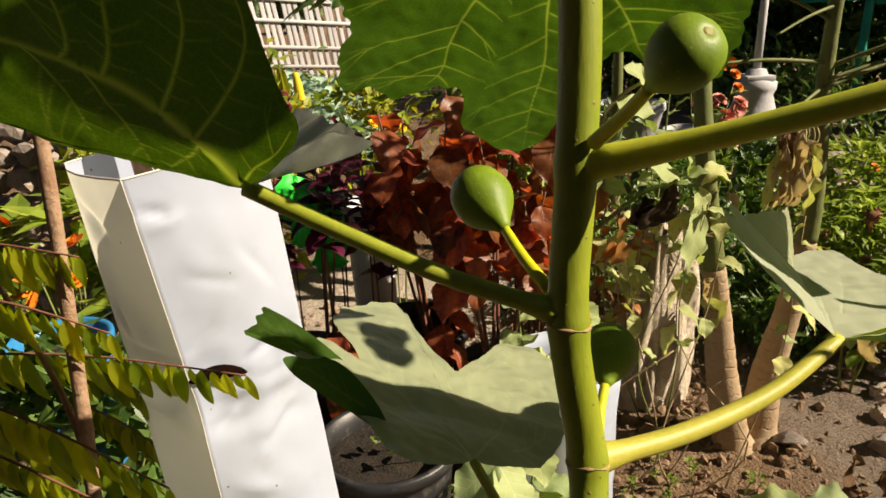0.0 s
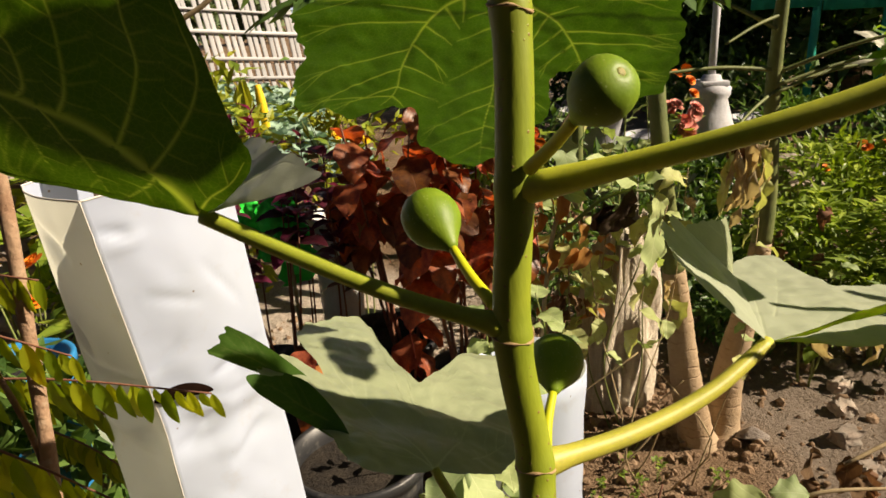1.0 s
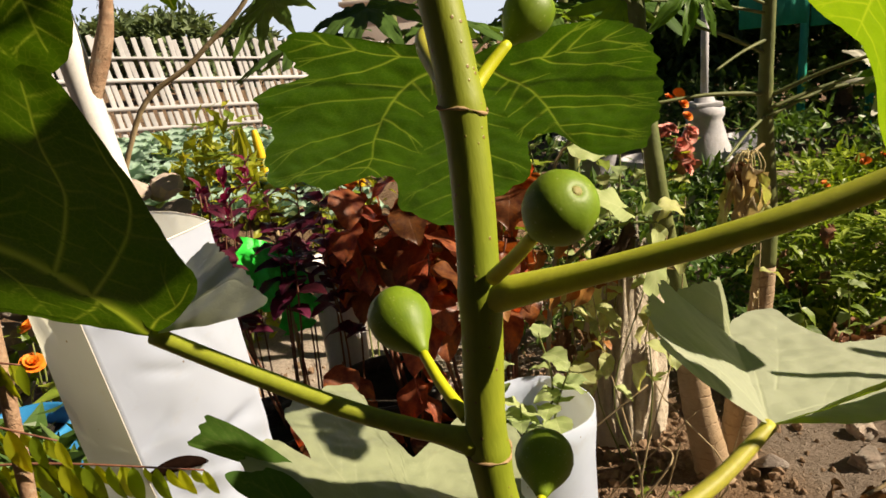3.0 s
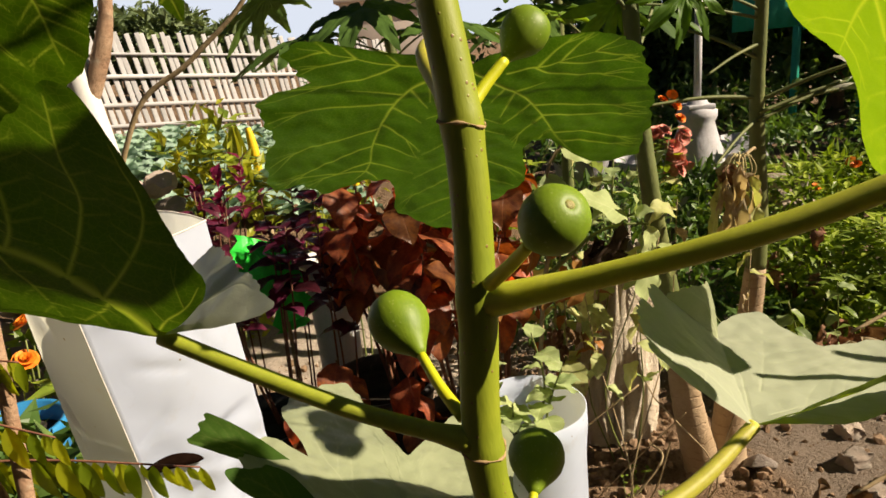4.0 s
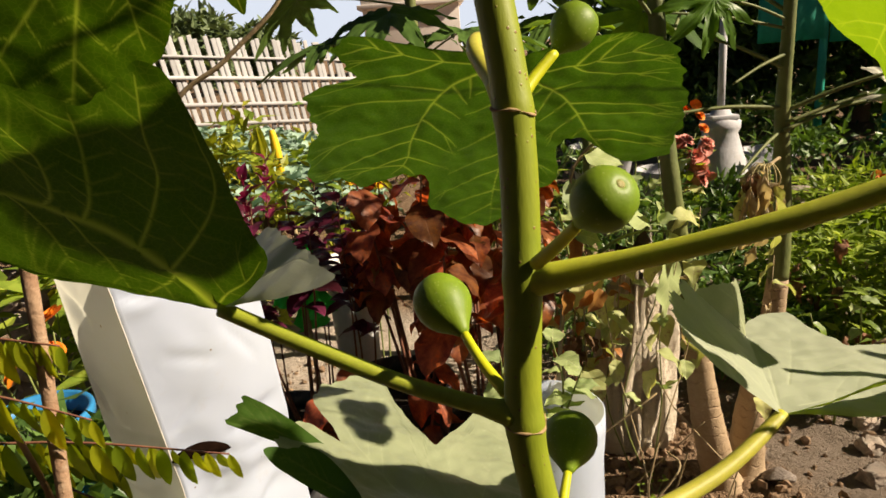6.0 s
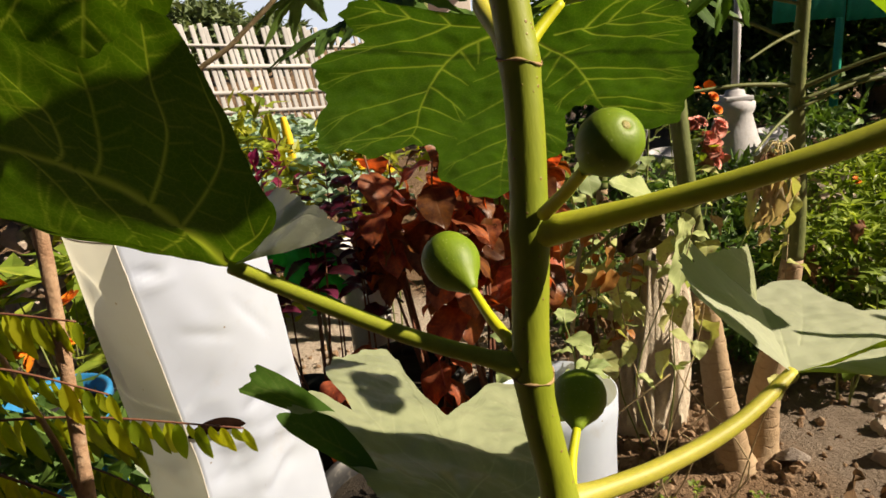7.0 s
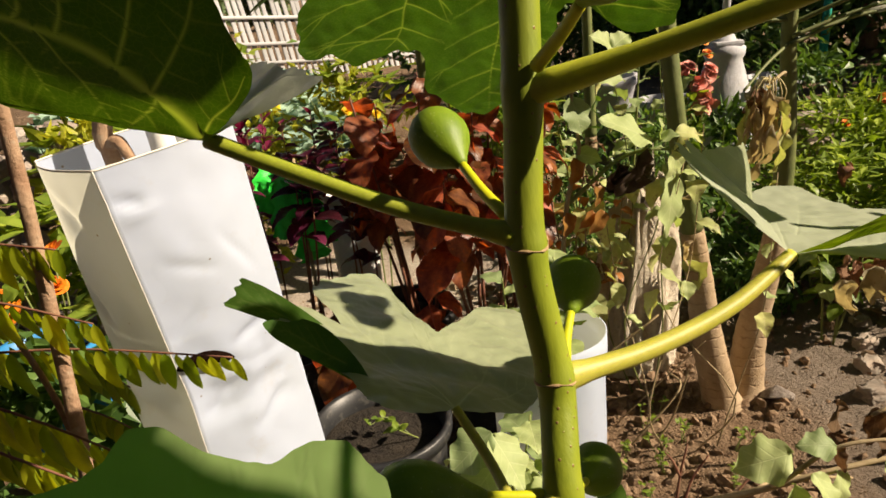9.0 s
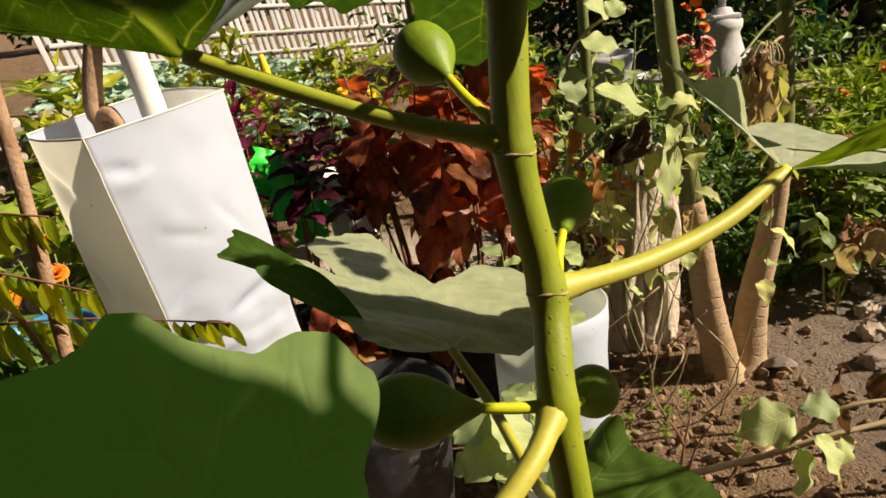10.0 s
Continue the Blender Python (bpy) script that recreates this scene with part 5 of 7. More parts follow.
GREENS = [turned(simple_leaf("green_leaf", 0.09, 0.055, 1.4, 0, 0, 0.25, 0.8, 0.04, 10, 6, 0, k), L_GREEN) for k in range(3)]
LONG = [turned(simple_leaf("hanging_leaf", 0.17, 0.024, 1.2, 0, 0, 0.9, 0.5, 0.5, 18, 6, 0.15, k * 2.3), m) for k, m in enumerate((L_DRY, L_PALE, L_DRY, L_DRY))]
DRY = [turned(crumpled("dry_leaf", 0.13, k), L_DRY) for k in range(4)]
BROWN = [turned(crumpled("dry_leaf", 0.12, k + 9), L_DRY_BROWN) for k in range(3)]
YELLOWS = [turned(simple_leaf("yellow_green_leaf", 0.09, 0.05, 1.4, 0, 0, 0.25, 0.8, 0.04, 10, 6, 0, k), L_YELLOW) for k in range(2)]

# dark red coleus behind the tall bag
for k, (x, y, h, n) in enumerate(((-0.62, 2.05, 0.98, 8), (-0.48, 1.88, 1.02, 5), (-0.34, 1.90, 0.98, 3), (-0.78, 2.2, 0.95, 6))):
    stems = [(rng.uniform(-0.15, 0.15), rng.uniform(-0.12, 0.12), 0.0 if k else 0.0, h * rng.uniform(0.75, 1.05)) for _ in range(n)]
    shrub("coleus_plant", (x, y, 0.30 if k == 1 else 0.0), "maroon coleus with saw-toothed leaves", "coleus",
          [(a, b, c, d - (0.30 if k == 1 else 0)) for a, b, c, d in stems], COLEUS, 10, TWIG_RED, (0.0, 0.7), (0.6, 1.15), 0.6, 0.0045, 50 + k, 0.1, "coleus bed")
shrub("coleus_plant", (-0.49, 2.22, 0.0), "dark purple coleus with pointed leaves", "coleus", [(-0.05, 0, 0, 0.97), (0.05, 0.02, 0, 0.99), (0.13, -0.02, 0, 0.93), (0.0, -0.05, 0, 0.86)], COLEUS + COLEUS_P[:1], 13, TWIG_RED, (0.0, 0.9), (0.7, 1.15), 0.6, 0.004, 161, 0, "coleus bed")
shrub("coleus_plant", (-0.66, 2.25, 0.0), "bright magenta coleus shoot tips", "coleus", [(-0.02, 0, 0, 1.03), (0.06, 0.03, 0, 1.08), (-0.10, 0.02, 0, 1.0)], COLEUS_P, 12, TWIG_RED, (0.4, 1.2), (0.7, 1.2), 0.75, 0.004, 61, 0, "coleus bed")

# copperleaf bush with broad red-brown leaves
for k, (x, y, h, n) in enumerate(((-0.12, 1.95, 1.14, 7), (0.06, 1.80, 1.04, 7), (0.18, 2.02, 1.12, 7), (-0.20, 1.72, 0.72, 4))):
    stems = [(rng.uniform(-0.17, 0.17), rng.uniform(-0.13, 0.13), 0.0, h * rng.uniform(0.70, 1.02)) for _ in range(n)]
    base_z = {0: 0.33, 1: 0.31}.get(k, 0.0)
    shrub("copperleaf_bush", (x, y, base_z), "copperleaf bush with broad red-brown drooping leaves", "shrub",
          [(a, b, c, d - base_z) for a, b, c, d in stems], COPPER + ORANGE[:1], 8, TWIG_RED, (-0.3, 0.4), (0.75, 1.3), 0.52, 0.006, 70 + k, 0.35, "copperleaf bushes")
shrub("copperleaf_bush", (0.36, 1.95, 0.0), "sparse copperleaf with orange and yellow leaves", "shrub",
      [(-0.08, 0, 0, 0.82), (0.06, 0.02, 0, 0.86), (0.14, -0.06, 0, 0.70), (0.02, -0.1, 0, 0.62)], ORANGE + PALE[:1] + BROWN[:1], 12, TWIG, (-0.2, 0.5), (0.6, 1.1), 0.45, 0.005, 77, 0.3, "copperleaf bushes")

# dangling red catkin of the copperleaf
catkin = thing("catkin", (-0.10, 1.66, 0.45), "thin red dangling flower tassel", "flower")
bm = bmesh.new()
tube(bm, smooth_line([(-0.005, 0.02, 0.20), (0.0, 0, 0.12), (0.015, -0.005, 0.0)], 14), lambda t: 0.0022 + 0.001 * math.sin(t * 60), 6)
part("tassel", bm, surface("red_tassel", (0.45, 0.06, 0.04), (0.55, 0.12, 0.07), 0.7, 80, 300), catkin)

# aubergine seedlings between the stem and the small bag
shrub("aubergine_plant", (0.05, 1.15, 0.0), "aubergine seedling with broad grey-green leaves", "aubergine", [(-0.05, -0.02, 0, 0.44), (0.06, 0.0, 0, 0.50), (0.12, -0.05, 0, 0.40)], EGG, 5, GREEN_STEM, (-0.1, 0.4), (0.7, 1.0), 0.55, 0.005, 81, 0.1, "aubergines")
shrub("aubergine_plant", (0.19, 1.40, 0.40), "aubergine seedling growing in the small white bag", "aubergine", [(-0.10, -0.02, 0, 0.31), (0.02, 0.0, 0, 0.34), (0.08, -0.03, 0, 0.26), (-0.04, -0.06, 0, 0.20)], EGG_S, 5, GREEN_STEM, (-0.2, 0.6), (0.7, 1.25), 0.3, 0.004, 82, 0.0, "aubergines")
shrub("aubergine_plant", (-0.12, 1.27, 0.39), "low seedlings in the black pot", "seedling", [(-0.12, -0.02, 0, 0.05), (-0.05, -0.06, 0, 0.06)], GREENS, 6, GREEN_STEM, (0.2, 0.9), (0.25, 0.4), 0.3, 0.002, 83)
# fading plant by the stump
shrub("fading_plant", (0.52, 1.62, 0.0), "half-withered plant with pale and brown leaves", "plant", [(0.10, -0.02, 0, 0.96), (-0.14, 0.05, 0, 0.84)], PALE + EGG_S[:1] + DRY[:1], 9, TWIG, (-0.4, 0.5), (0.6, 1.0), 0.55, 0.0028, 84, 0.25, bend=0.10)
shrub("fading_plant", (0.42, 1.66, 0.0), "tangle of brown dead leaves and twigs", "dead plant", [(-0.12, -0.05, 0, 0.66)], BROWN + DRY[:2], 11, TWIG, (-0.8, 0.2), (0.4, 0.7), 0.15, 0.004, 85, 0.5, bend=0.12)
shrub("leafy_plant", (0.56, 1.88, 0.0), "tall limp shoots with pale green leaves", "plant", [(-0.10, 0, 0, 1.13), (0.04, 0.03, 0, 1.19), (0.15, 0, 0, 1.10)], EGG_S + GREENS[:1] + PALE[:1], 12, GREEN_STEM, (-0.3, 0.6), (0.55, 1.0), 0.62, 0.003, 188, 0.1, bend=0.09)
shrub("leafy_plant", (0.50, 2.15, 0.0), "pale green aubergine leaves against the shade", "plant", [(-0.17, 0, 0, 1.04), (0.14, 0.05, 0, 1.08)], EGG_S + EGG[:1] + PALE[:1], 11, GREEN_STEM, (-0.1, 0.6), (0.7, 1.1), 0.45, 0.006, 86)



# tall aubergine by the copperleaf, its few big leaves turned to the sun
tall = thing("aubergine_plant", (0.24, 1.60, 0.0), "tall aubergine with big pale sunlit leaves", "aubergine", "aubergines")
for pts, rr, mat in (([(0.24, 1.60, 0.0), (0.25, 1.59, 0.45), (0.269, 1.56, 0.751), (0.286, 1.56, 0.852), (0.31, 1.56, 0.947), (0.293, 1.56, 1.066), (0.34, 1.58, 1.13), (0.40, 1.60, 1.16)], 0.007, TWIG),
                     ([(0.282, 1.56, 0.81), (0.342, 1.56, 0.86), (0.397, 1.56, 0.904), (0.46, 1.56, 0.922), (0.535, 1.56, 0.918)], 0.0062, GREEN_STEM),
                     ([(0.46, 1.56, 0.922), (0.484, 1.56, 0.942), (0.537, 1.56, 0.957)], 0.004, GREEN_STEM), ([(0.525, 1.56, 0.918), (0.533, 1.56, 0.88), (0.533, 1.56, 0.851)], 0.0036, GREEN_STEM)):
    bm = bmesh.new()
    tube(bm, smooth_line([inside(tall, p) for p in pts], 24), lambda t: rr * (1 - 0.5 * t), 8)
    part("stem", bm, mat, tall)
DARK_DEAD = [turned(crumpled("dead_leaf", 0.12, k + 15), L_DEAD) for k in range(3)]
for mesh, length, base, tip, up in ((EGG_FLAT[0], 0.15, (0.293, 1.56, 1.068), (0.319, 1.53, 0.978), (0.40, -0.85, 0.3)), (EGG_FLAT[1], 0.15, (0.484, 1.56, 0.942), (0.361, 1.53, 1.029), (0.45, -0.35, 0.85)),
                                    (PALE[1], 0.15, (0.537, 1.56, 0.957), (0.631, 1.56, 0.961), (0.2, -0.5, 0.9)), (EGG_FLAT[2], 0.15, (0.533, 1.56, 0.855), (0.528, 1.53, 0.700), (0.70, -0.7, 0.2)),
                                    (EGG_S[0], 0.085, (0.535, 1.56, 0.915), (0.543, 1.54, 0.828), (0.6, -0.7, 0.3)), (EGG_S[1], 0.085, (0.50, 1.57, 0.945), (0.515, 1.54, 0.995), (0.6, -0.5, 0.5)), (EGG_S[2], 0.085, (0.497, 1.56, 0.945), (0.53, 1.53, 0.97), (0.5, -0.6, 0.6)),
                                    (EGG_S[1], 0.085, (0.30, 1.56, 0.93), (0.365, 1.54, 0.925), (0.5, -0.6, 0.5)), (EGG_S[0], 0.085, (0.40, 1.60, 1.16), (0.45, 1.62, 1.20), (0.3, -0.6, 0.9)), (EGG_S[2], 0.085, (0.40, 1.60, 1.16), (0.36, 1.56, 1.21), (0.6, -0.5, 0.6)), (EGG_FLAT[0], 0.15, (0.33, 1.57, 1.12), (0.42, 1.55, 1.10), (0.3, -0.6, 0.8)),
                                    (ORANGE[0], 0.075, (0.247, 1.55, 0.885), (0.252, 1.53, 0.825), (0.7, -0.6, 0.3)), (ORANGE[1], 0.075, (0.293, 1.55, 0.925), (0.31, 1.53, 0.848), (0.6, -0.7, 0.3)), (ORANGE[0], 0.075, (0.345, 1.55, 0.855), (0.365, 1.53, 0.795), (0.7, -0.6, 0.3)), (ORANGE[1], 0.075, (0.356, 1.55, 0.79), (0.346, 1.53, 0.710), (0.6, -0.7, 0.3)), (ORANGE[1], 0.075, (0.335, 1.55, 0.79), (0.315, 1.53, 0.735), (0.6, -0.7, 0.3)), (ORANGE[0], 0.075, (0.27, 1.55, 0.79), (0.29, 1.53, 0.72), (0.6, -0.7, 0.3)),
                                    (DARK_DEAD[0], 0.12, (0.41, 1.56, 0.905), (0.415, 1.55, 0.775), (0.5, -0.8, 0.2)), (DARK_DEAD[1], 0.12, (0.45, 1.55, 0.92), (0.452, 1.54, 0.755), (0.5, -0.8, 0.2)), (DARK_DEAD[2], 0.12, (0.43, 1.56, 0.89), (0.44, 1.55, 0.76), (0.2, -0.8, 0.2)), (DARK_DEAD[0], 0.12, (0.475, 1.56, 0.90), (0.47, 1.55, 0.80), (0.5, -0.8, 0.2))):
    leaf_between(tall, mesh, length, base, tip, up)

low = thing("aubergine_plant", (0.06, 1.08, 0.0), "aubergine seedling with one broad pale leaf", "aubergine", "aubergines")
bm = bmesh.new()
tube(bm, smooth_line([(0, 0, 0), (0.01, 0, 0.3), (-0.03, -0.02, 0.53)], 12), lambda t: 0.005 * (1 - 0.4 * t), 8)
part("stem", bm, GREEN_STEM, low)
for mesh, base, tip, up in ((EGG_FLAT[1], (0.025, 1.06, 0.535), (-0.064, 1.02, 0.480), (0.5, -0.3, 0.9)), (EGG_FLAT[2], (0.025, 1.06, 0.53), (0.085, 1.00, 0.44), (0.6, -0.5, 0.8)), (EGG_FLAT[0], (0.03, 1.06, 0.46), (-0.05, 1.0, 0.40), (0.4, -0.4, 0.9))):
    leaf_between(low, mesh, 0.15, base, tip, up)

shrub("fading_plant", (0.66, 1.60, 0.0), "half-withered plant with pale drooping leaves", "plant", [(-0.10, -0.04, 0, 0.88), (0.15, 0.0, 0, 0.82)], PALE + EGG_S + LONG[:2], 8, TWIG, (-0.6, 0.4), (0.5, 0.85), 0.62, 0.0028, 89, 0.2, bend=0.09)

# ---- weathered stump ----
def stump():
    ob = thing("stump", (0.585, 2.06, 0.0), "weathered split grey wooden stump", "stump")
    for k, (x, y, r, h, lean) in enumerate(((0.0, 0.0, 0.088, 0.60, 0.015), (0.062, 0.01, 0.072, 0.68, 0.02), (-0.065, -0.02, 0.055, 0.47, 0.0))):
        bm = bmesh.new()
        rows = []
        for i in range(31):
            t = i / 30
            row = []
            for j in range(48):
                a = math.tau * j / 48
                fibre = noise.noise((math.cos(a) * 4 + k, math.sin(a) * 4, t * 2.0)) * 0.5 + noise.noise((math.cos(a) * 9 + k, math.sin(a) * 9, t * 4)) * 0.45
                rr = r * (1.15 - 0.35 * t) * (1 + fibre)
                top = h * t * (1 + 0.5 * t * noise.noise((math.cos(a) * 3 + k * 5, math.sin(a) * 3, 0)))
                row.append(bm.verts.new((x + lean * t + rr * math.cos(a), y + rr * 0.7 * math.sin(a), top)))
            rows.append(row)
        for p, q in zip(rows, rows[1:]):
            for j in range(48):
                bm.faces.new((p[j], p[(j + 1) % 48], q[(j + 1) % 48], q[j]))
        bm.faces.new(rows[-1])
        part("splinter", bm, WOOD_GREY, ob)
    return ob


stump()


# ---- papaya trees ----
def palmate(name, reach, lobes, seed, cut=0.3):
    knots = []
    for k in range(lobes):
        a = -140 + 280 * k / (lobes - 1)
        f = 1 - 0.35 * (abs(a) / 140) ** 1.5
        step = 280 / (lobes - 1)
        knots += [(a - step * 0.30, reach * f * 0.62), (a - step * 0.12, reach * f * 0.80), (a, reach * f), (a + step * 0.12, reach * f * 0.80), (a + step * 0.30, reach * f * 0.62), (a + step * 0.5, reach * f * cut)]
    shape = LeafShape(knots, wave=0.02, seed=seed, bowl=-1.2)
    verts, faces, steps, rings = [(0, 0, 0)], [], 126, 5
    for i in range(steps + 1):
        a = shape.low + (shape.high - shape.low) * i / steps
        for k in range(1, rings + 1):
            r = shape.reach(a) * k / rings
            x, y = r * math.sin(math.radians(a)), r * math.cos(math.radians(a))
            verts.append((x, y, shape.height(x, y)))
    for i in range(steps):
        o, p = 1 + i * rings, 1 + (i + 1) * rings
        faces.append((0, p, o))
        faces += [(o + k, p + k, p + k + 1, o + k + 1) for k in range(rings - 1)]
    me = bpy.data.meshes.new(name)
    me.from_pydata(verts, [], faces)
    for poly in me.polygons:
        poly.use_smooth = True
    return me


PALM = [turned(palmate("papaya_leaf", 0.20, 9, k, 0.28), L_PAPAYA) for k in range(3)]
PALM_WHITE = turned(palmate("papaya_leaf", 0.19, 7, 5, 0.3), L_WHITE)
# papaya leaves in a darker green that puts their backlit shade into the colour
PALM_SILHOUETTE = [turned(palmate("papaya_leaf", 0.30, 9, k + 7, 0.42), L_DARK) for k in range(3)]


def papaya(place, line, r0, r1, petioles, label, split=0.42):
    ob = thing("papaya_tree", place, label, "papaya tree", "papaya trees")
    pts = smooth_line([Vector(p) - Vector(place) for p in line], 90)
    cut = int(len(pts) * split)
    for name, seg, mat, a, b, lab in (("trunk", pts[:cut + 1], PAPAYA, 0, split, "pale brown trunk ringed with leaf scars"), ("stem", pts[cut:], PAPAYA_UP, split, 1, "green upper stem")):
        bm = bmesh.new()

        def rad(t, a=a, b=b):
            g = a + (b - a) * t
            r = r1 + (r0 - r1) * (1 - g) ** 2.1
            return r * (1 + 0.018 * math.sin(g * 190) + 0.012 * math.sin(g * 83 + 1)) + 0.012 * max(0, 1 - g * 30) * r0 / 0.05
        tube(bm, [p.copy() for p in seg], rad, 18)
        part(name, bm, mat, ob, lab)
    for start, end, r, leaf, size, down in petioles:
        s, e = Vector(start) - Vector(place), Vector(end) - Vector(place)
        bm = bmesh.new()
        mid = s.lerp(e, 0.5) + Vector((0, 0, 0.03 * (e - s).length))
        tube(bm, smooth_line([s, mid, e], 14), lambda t: 0.72 * r * (1 - 0.4 * t), 8)
        stalk = part("petiole", bm, PAPAYA_UP, ob, "long bare leaf stalk")
        if leaf:
            d = (e - mid).normalized() + Vector((0, 0, -down))
            part("leaf", leaf, None, ob, "", aim(e, d, (0.3, -1, 0.6) if down > 0.75 else (0, 0.1, 1)) @ Matrix.Scale(size, 4))
    return ob


papaya((0.80, 1.81, 0.0), [(0.80, 1.81, -0.02), (0.73, 1.78, 0.25), (0.68, 1.75, 0.50), (0.63, 1.73, 0.75), (0.585, 1.70, 0.98), (0.56, 1.72, 1.25), (0.54, 1.75, 1.62)], 0.058, 0.020,
       [((0.57, 1.70, 1.20), (0.40, 1.85, 1.42), 0.008, PALM[0], 0.9, 0.5), ((0.56, 1.72, 1.30), (0.72, 1.95, 1.50), 0.008, PALM[1], 1.0, 0.5), ((0.55, 1.73, 1.4), (0.35, 1.65, 1.62), 0.008, PALM[2], 0.9, 0.5), ((0.55, 1.74, 1.5), (0.62, 2.0, 1.72), 0.008, PALM[0], 1.0, 0.4)],
       "leaning young papaya with a ringed pale trunk")
ringed = papaya((0.89, 1.85, 0.0), [(0.885, 1.85, -0.02), (0.90, 1.86, 0.22), (0.945, 1.86, 0.50), (0.955, 1.85, 0.8), (0.92, 1.82, 1.13), (0.912, 1.80, 1.42), (0.91, 1.80, 1.75)], 0.062, 0.015,
       [((0.915, 1.81, 1.16), (0.60, 1.78, 1.17), 0.009, None, 1, 0), ((0.912, 1.80, 1.26), (0.70, 1.82, 1.36), 0.008, None, 1, 0), ((0.912, 1.80, 1.36), (0.52, 1.75, 1.43), 0.006, PALM[1], 0.75, 0.9), ((0.912, 1.80, 1.38), (0.68, 1.70, 1.45), 0.006, PALM[2], 0.8, 0.9), ((0.912, 1.80, 1.30), (0.74, 1.72, 1.24), 0.007, None, 1, 0),
        ((0.915, 1.81, 1.10), (0.74, 1.66, 1.02), 0.007, None, 1, 0), ((0.92, 1.81, 1.15), (1.20, 1.72, 1.25), 0.009, PALM[1], 0.7, 0.5), ((0.92, 1.80, 1.12), (1.22, 1.80, 1.19), 0.008, PALM[2], 0.7, 0.8),
        ((0.91, 1.80, 1.40), (0.72, 1.95, 1.55), 0.008, PALM[0], 0.9, 0.5), ((0.91, 1.80, 1.45), (1.10, 1.95, 1.62), 0.008, PALM[1], 0.9, 0.5), ((0.91, 1.80, 1.55), (0.80, 1.6, 1.75), 0.008, PALM[2], 0.8, 0.5)],
       "young papaya with bare leaf stalks and a ringed trunk")
bm = bmesh.new()
tube(bm, smooth_line([inside(ringed, p) for p in ((0.915, 1.80, 1.10), (1.08, 1.82, 1.15), (1.28, 1.82, 1.167))], 12), lambda t: 0.006 * (1 - 0.3 * t), 8)
part("petiole", bm, PAPAYA_UP, ringed, "long bare leaf stalk")
part("leaf", PALM_WHITE, None, ringed, "bleached white leaf", aim(inside(ringed, (1.28, 1.82, 1.167)), (-1, -0.1, 0.12), (0.25, -0.75, 0.65)) @ Matrix.Scale(0.9, 4))
# a third papaya far behind, its crown coloured dark as a silhouette against the sky
papaya((-0.05, 2.9, 0.0), [(-0.05, 2.9, -0.02), (-0.06, 2.9, 0.8), (-0.08, 2.9, 1.7)], 0.04, 0.022,
       [((-0.07, 2.9, 1.34), (-0.36, 2.65, 1.44), 0.007, PALM_SILHOUETTE[0], 1.2, 0.25), ((-0.07, 2.9, 1.32), (0.12, 2.65, 1.44), 0.007, PALM_SILHOUETTE[1], 1.2, 0.25), ((-0.07, 2.9, 1.40), (-0.15, 2.55, 1.52), 0.007, PALM_SILHOUETTE[2], 1.1, 0.5), ((-0.07, 2.9, 1.5), (0.45, 3.0, 1.64), 0.007, PALM_SILHOUETTE[0], 1.2, 0.5), ((-0.07, 2.9, 1.55), (-0.55, 3.0, 1.62), 0.007, PALM_SILHOUETTE[1], 1.1, 0.6), ((-0.07, 2.9, 1.58), (0.1, 2.6, 1.72), 0.007, PALM_SILHOUETTE[2], 1.2, 0.6)],
       "papaya tree with a spreading crown darkened to a silhouette", 0.3)
papaya((0.75, 3.4, 0.05), [(0.75, 3.4, 0.0), (0.74, 3.4, 0.9), (0.72, 3.4, 1.9)], 0.04, 0.022,
       [((0.73, 3.4, 1.38), (0.52, 3.0, 1.47), 0.007, PALM_SILHOUETTE[0], 1.3, 0.3), ((0.73, 3.4, 1.40), (0.92, 3.0, 1.47), 0.007, PALM_SILHOUETTE[1], 1.3, 0.3), ((0.73, 3.4, 1.6), (0.55, 3.1, 1.75), 0.007, PALM_SILHOUETTE[2], 1.3, 0.5), ((0.73, 3.4, 1.66), (0.95, 3.1, 1.78), 0.007, PALM_SILHOUETTE[0], 1.3, 0.5), ((0.73, 3.4, 1.7), (0.3, 3.4, 1.84), 0.007, PALM_SILHOUETTE[1], 1.3, 0.5)],
       "papaya tree with a spreading crown darkened to a silhouette", 0.3)

# withered leaf bundle that hangs on the bare papaya stem
wilt = thing("withered_leaves", (0.785, 1.62, 1.04), "bundle of withered hanging leaves on the papaya stem", "dead leaves")
bm = bmesh.new()
tube(bm, smooth_line([(0.13, 0.19, -0.02), (0.06, 0.06, 0.01), (0, 0, 0)], 8), 0.004, 7)
part("twig", bm, TWIG, wilt)
for k in range(22):
    r = random.Random(k)
    a = k * 2.4
    reach, fall = r.uniform(0.012, 0.055), r.uniform(0.0, 0.06)
    tip = Vector((reach * math.cos(a) - 0.012, reach * 0.6 * math.sin(a), -fall))
    bm = bmesh.new()
    tube(bm, smooth_line([(0, 0, -0.004), (tip.x * 0.5, tip.y * 0.5, r.uniform(0.004, 0.016)), (tip.x * 1.05, tip.y, -fall * 0.45), tip], 12), 0.0014, 5)
    part("leaf_stalk", bm, STRAW, wilt)
    ways = aim(tip, (0.10 * math.cos(a) + r.uniform(-0.15, 0.15), 0.1 * math.sin(a), -1), (math.cos(a) + 0.5, math.sin(a) - 0.8, 0.1))
    if k % 3 == 1:
        part("leaf", (DRY[k % 4], BROWN[k % 3])[k % 2], None, wilt, "", ways @ Matrix.Scale(r.uniform(0.6, 1.0), 4))
    else:
        part("leaf", LONG[k % 4], None, wilt, "", ways @ Matrix.Scale(r.uniform(0.7, 1.25), 4))
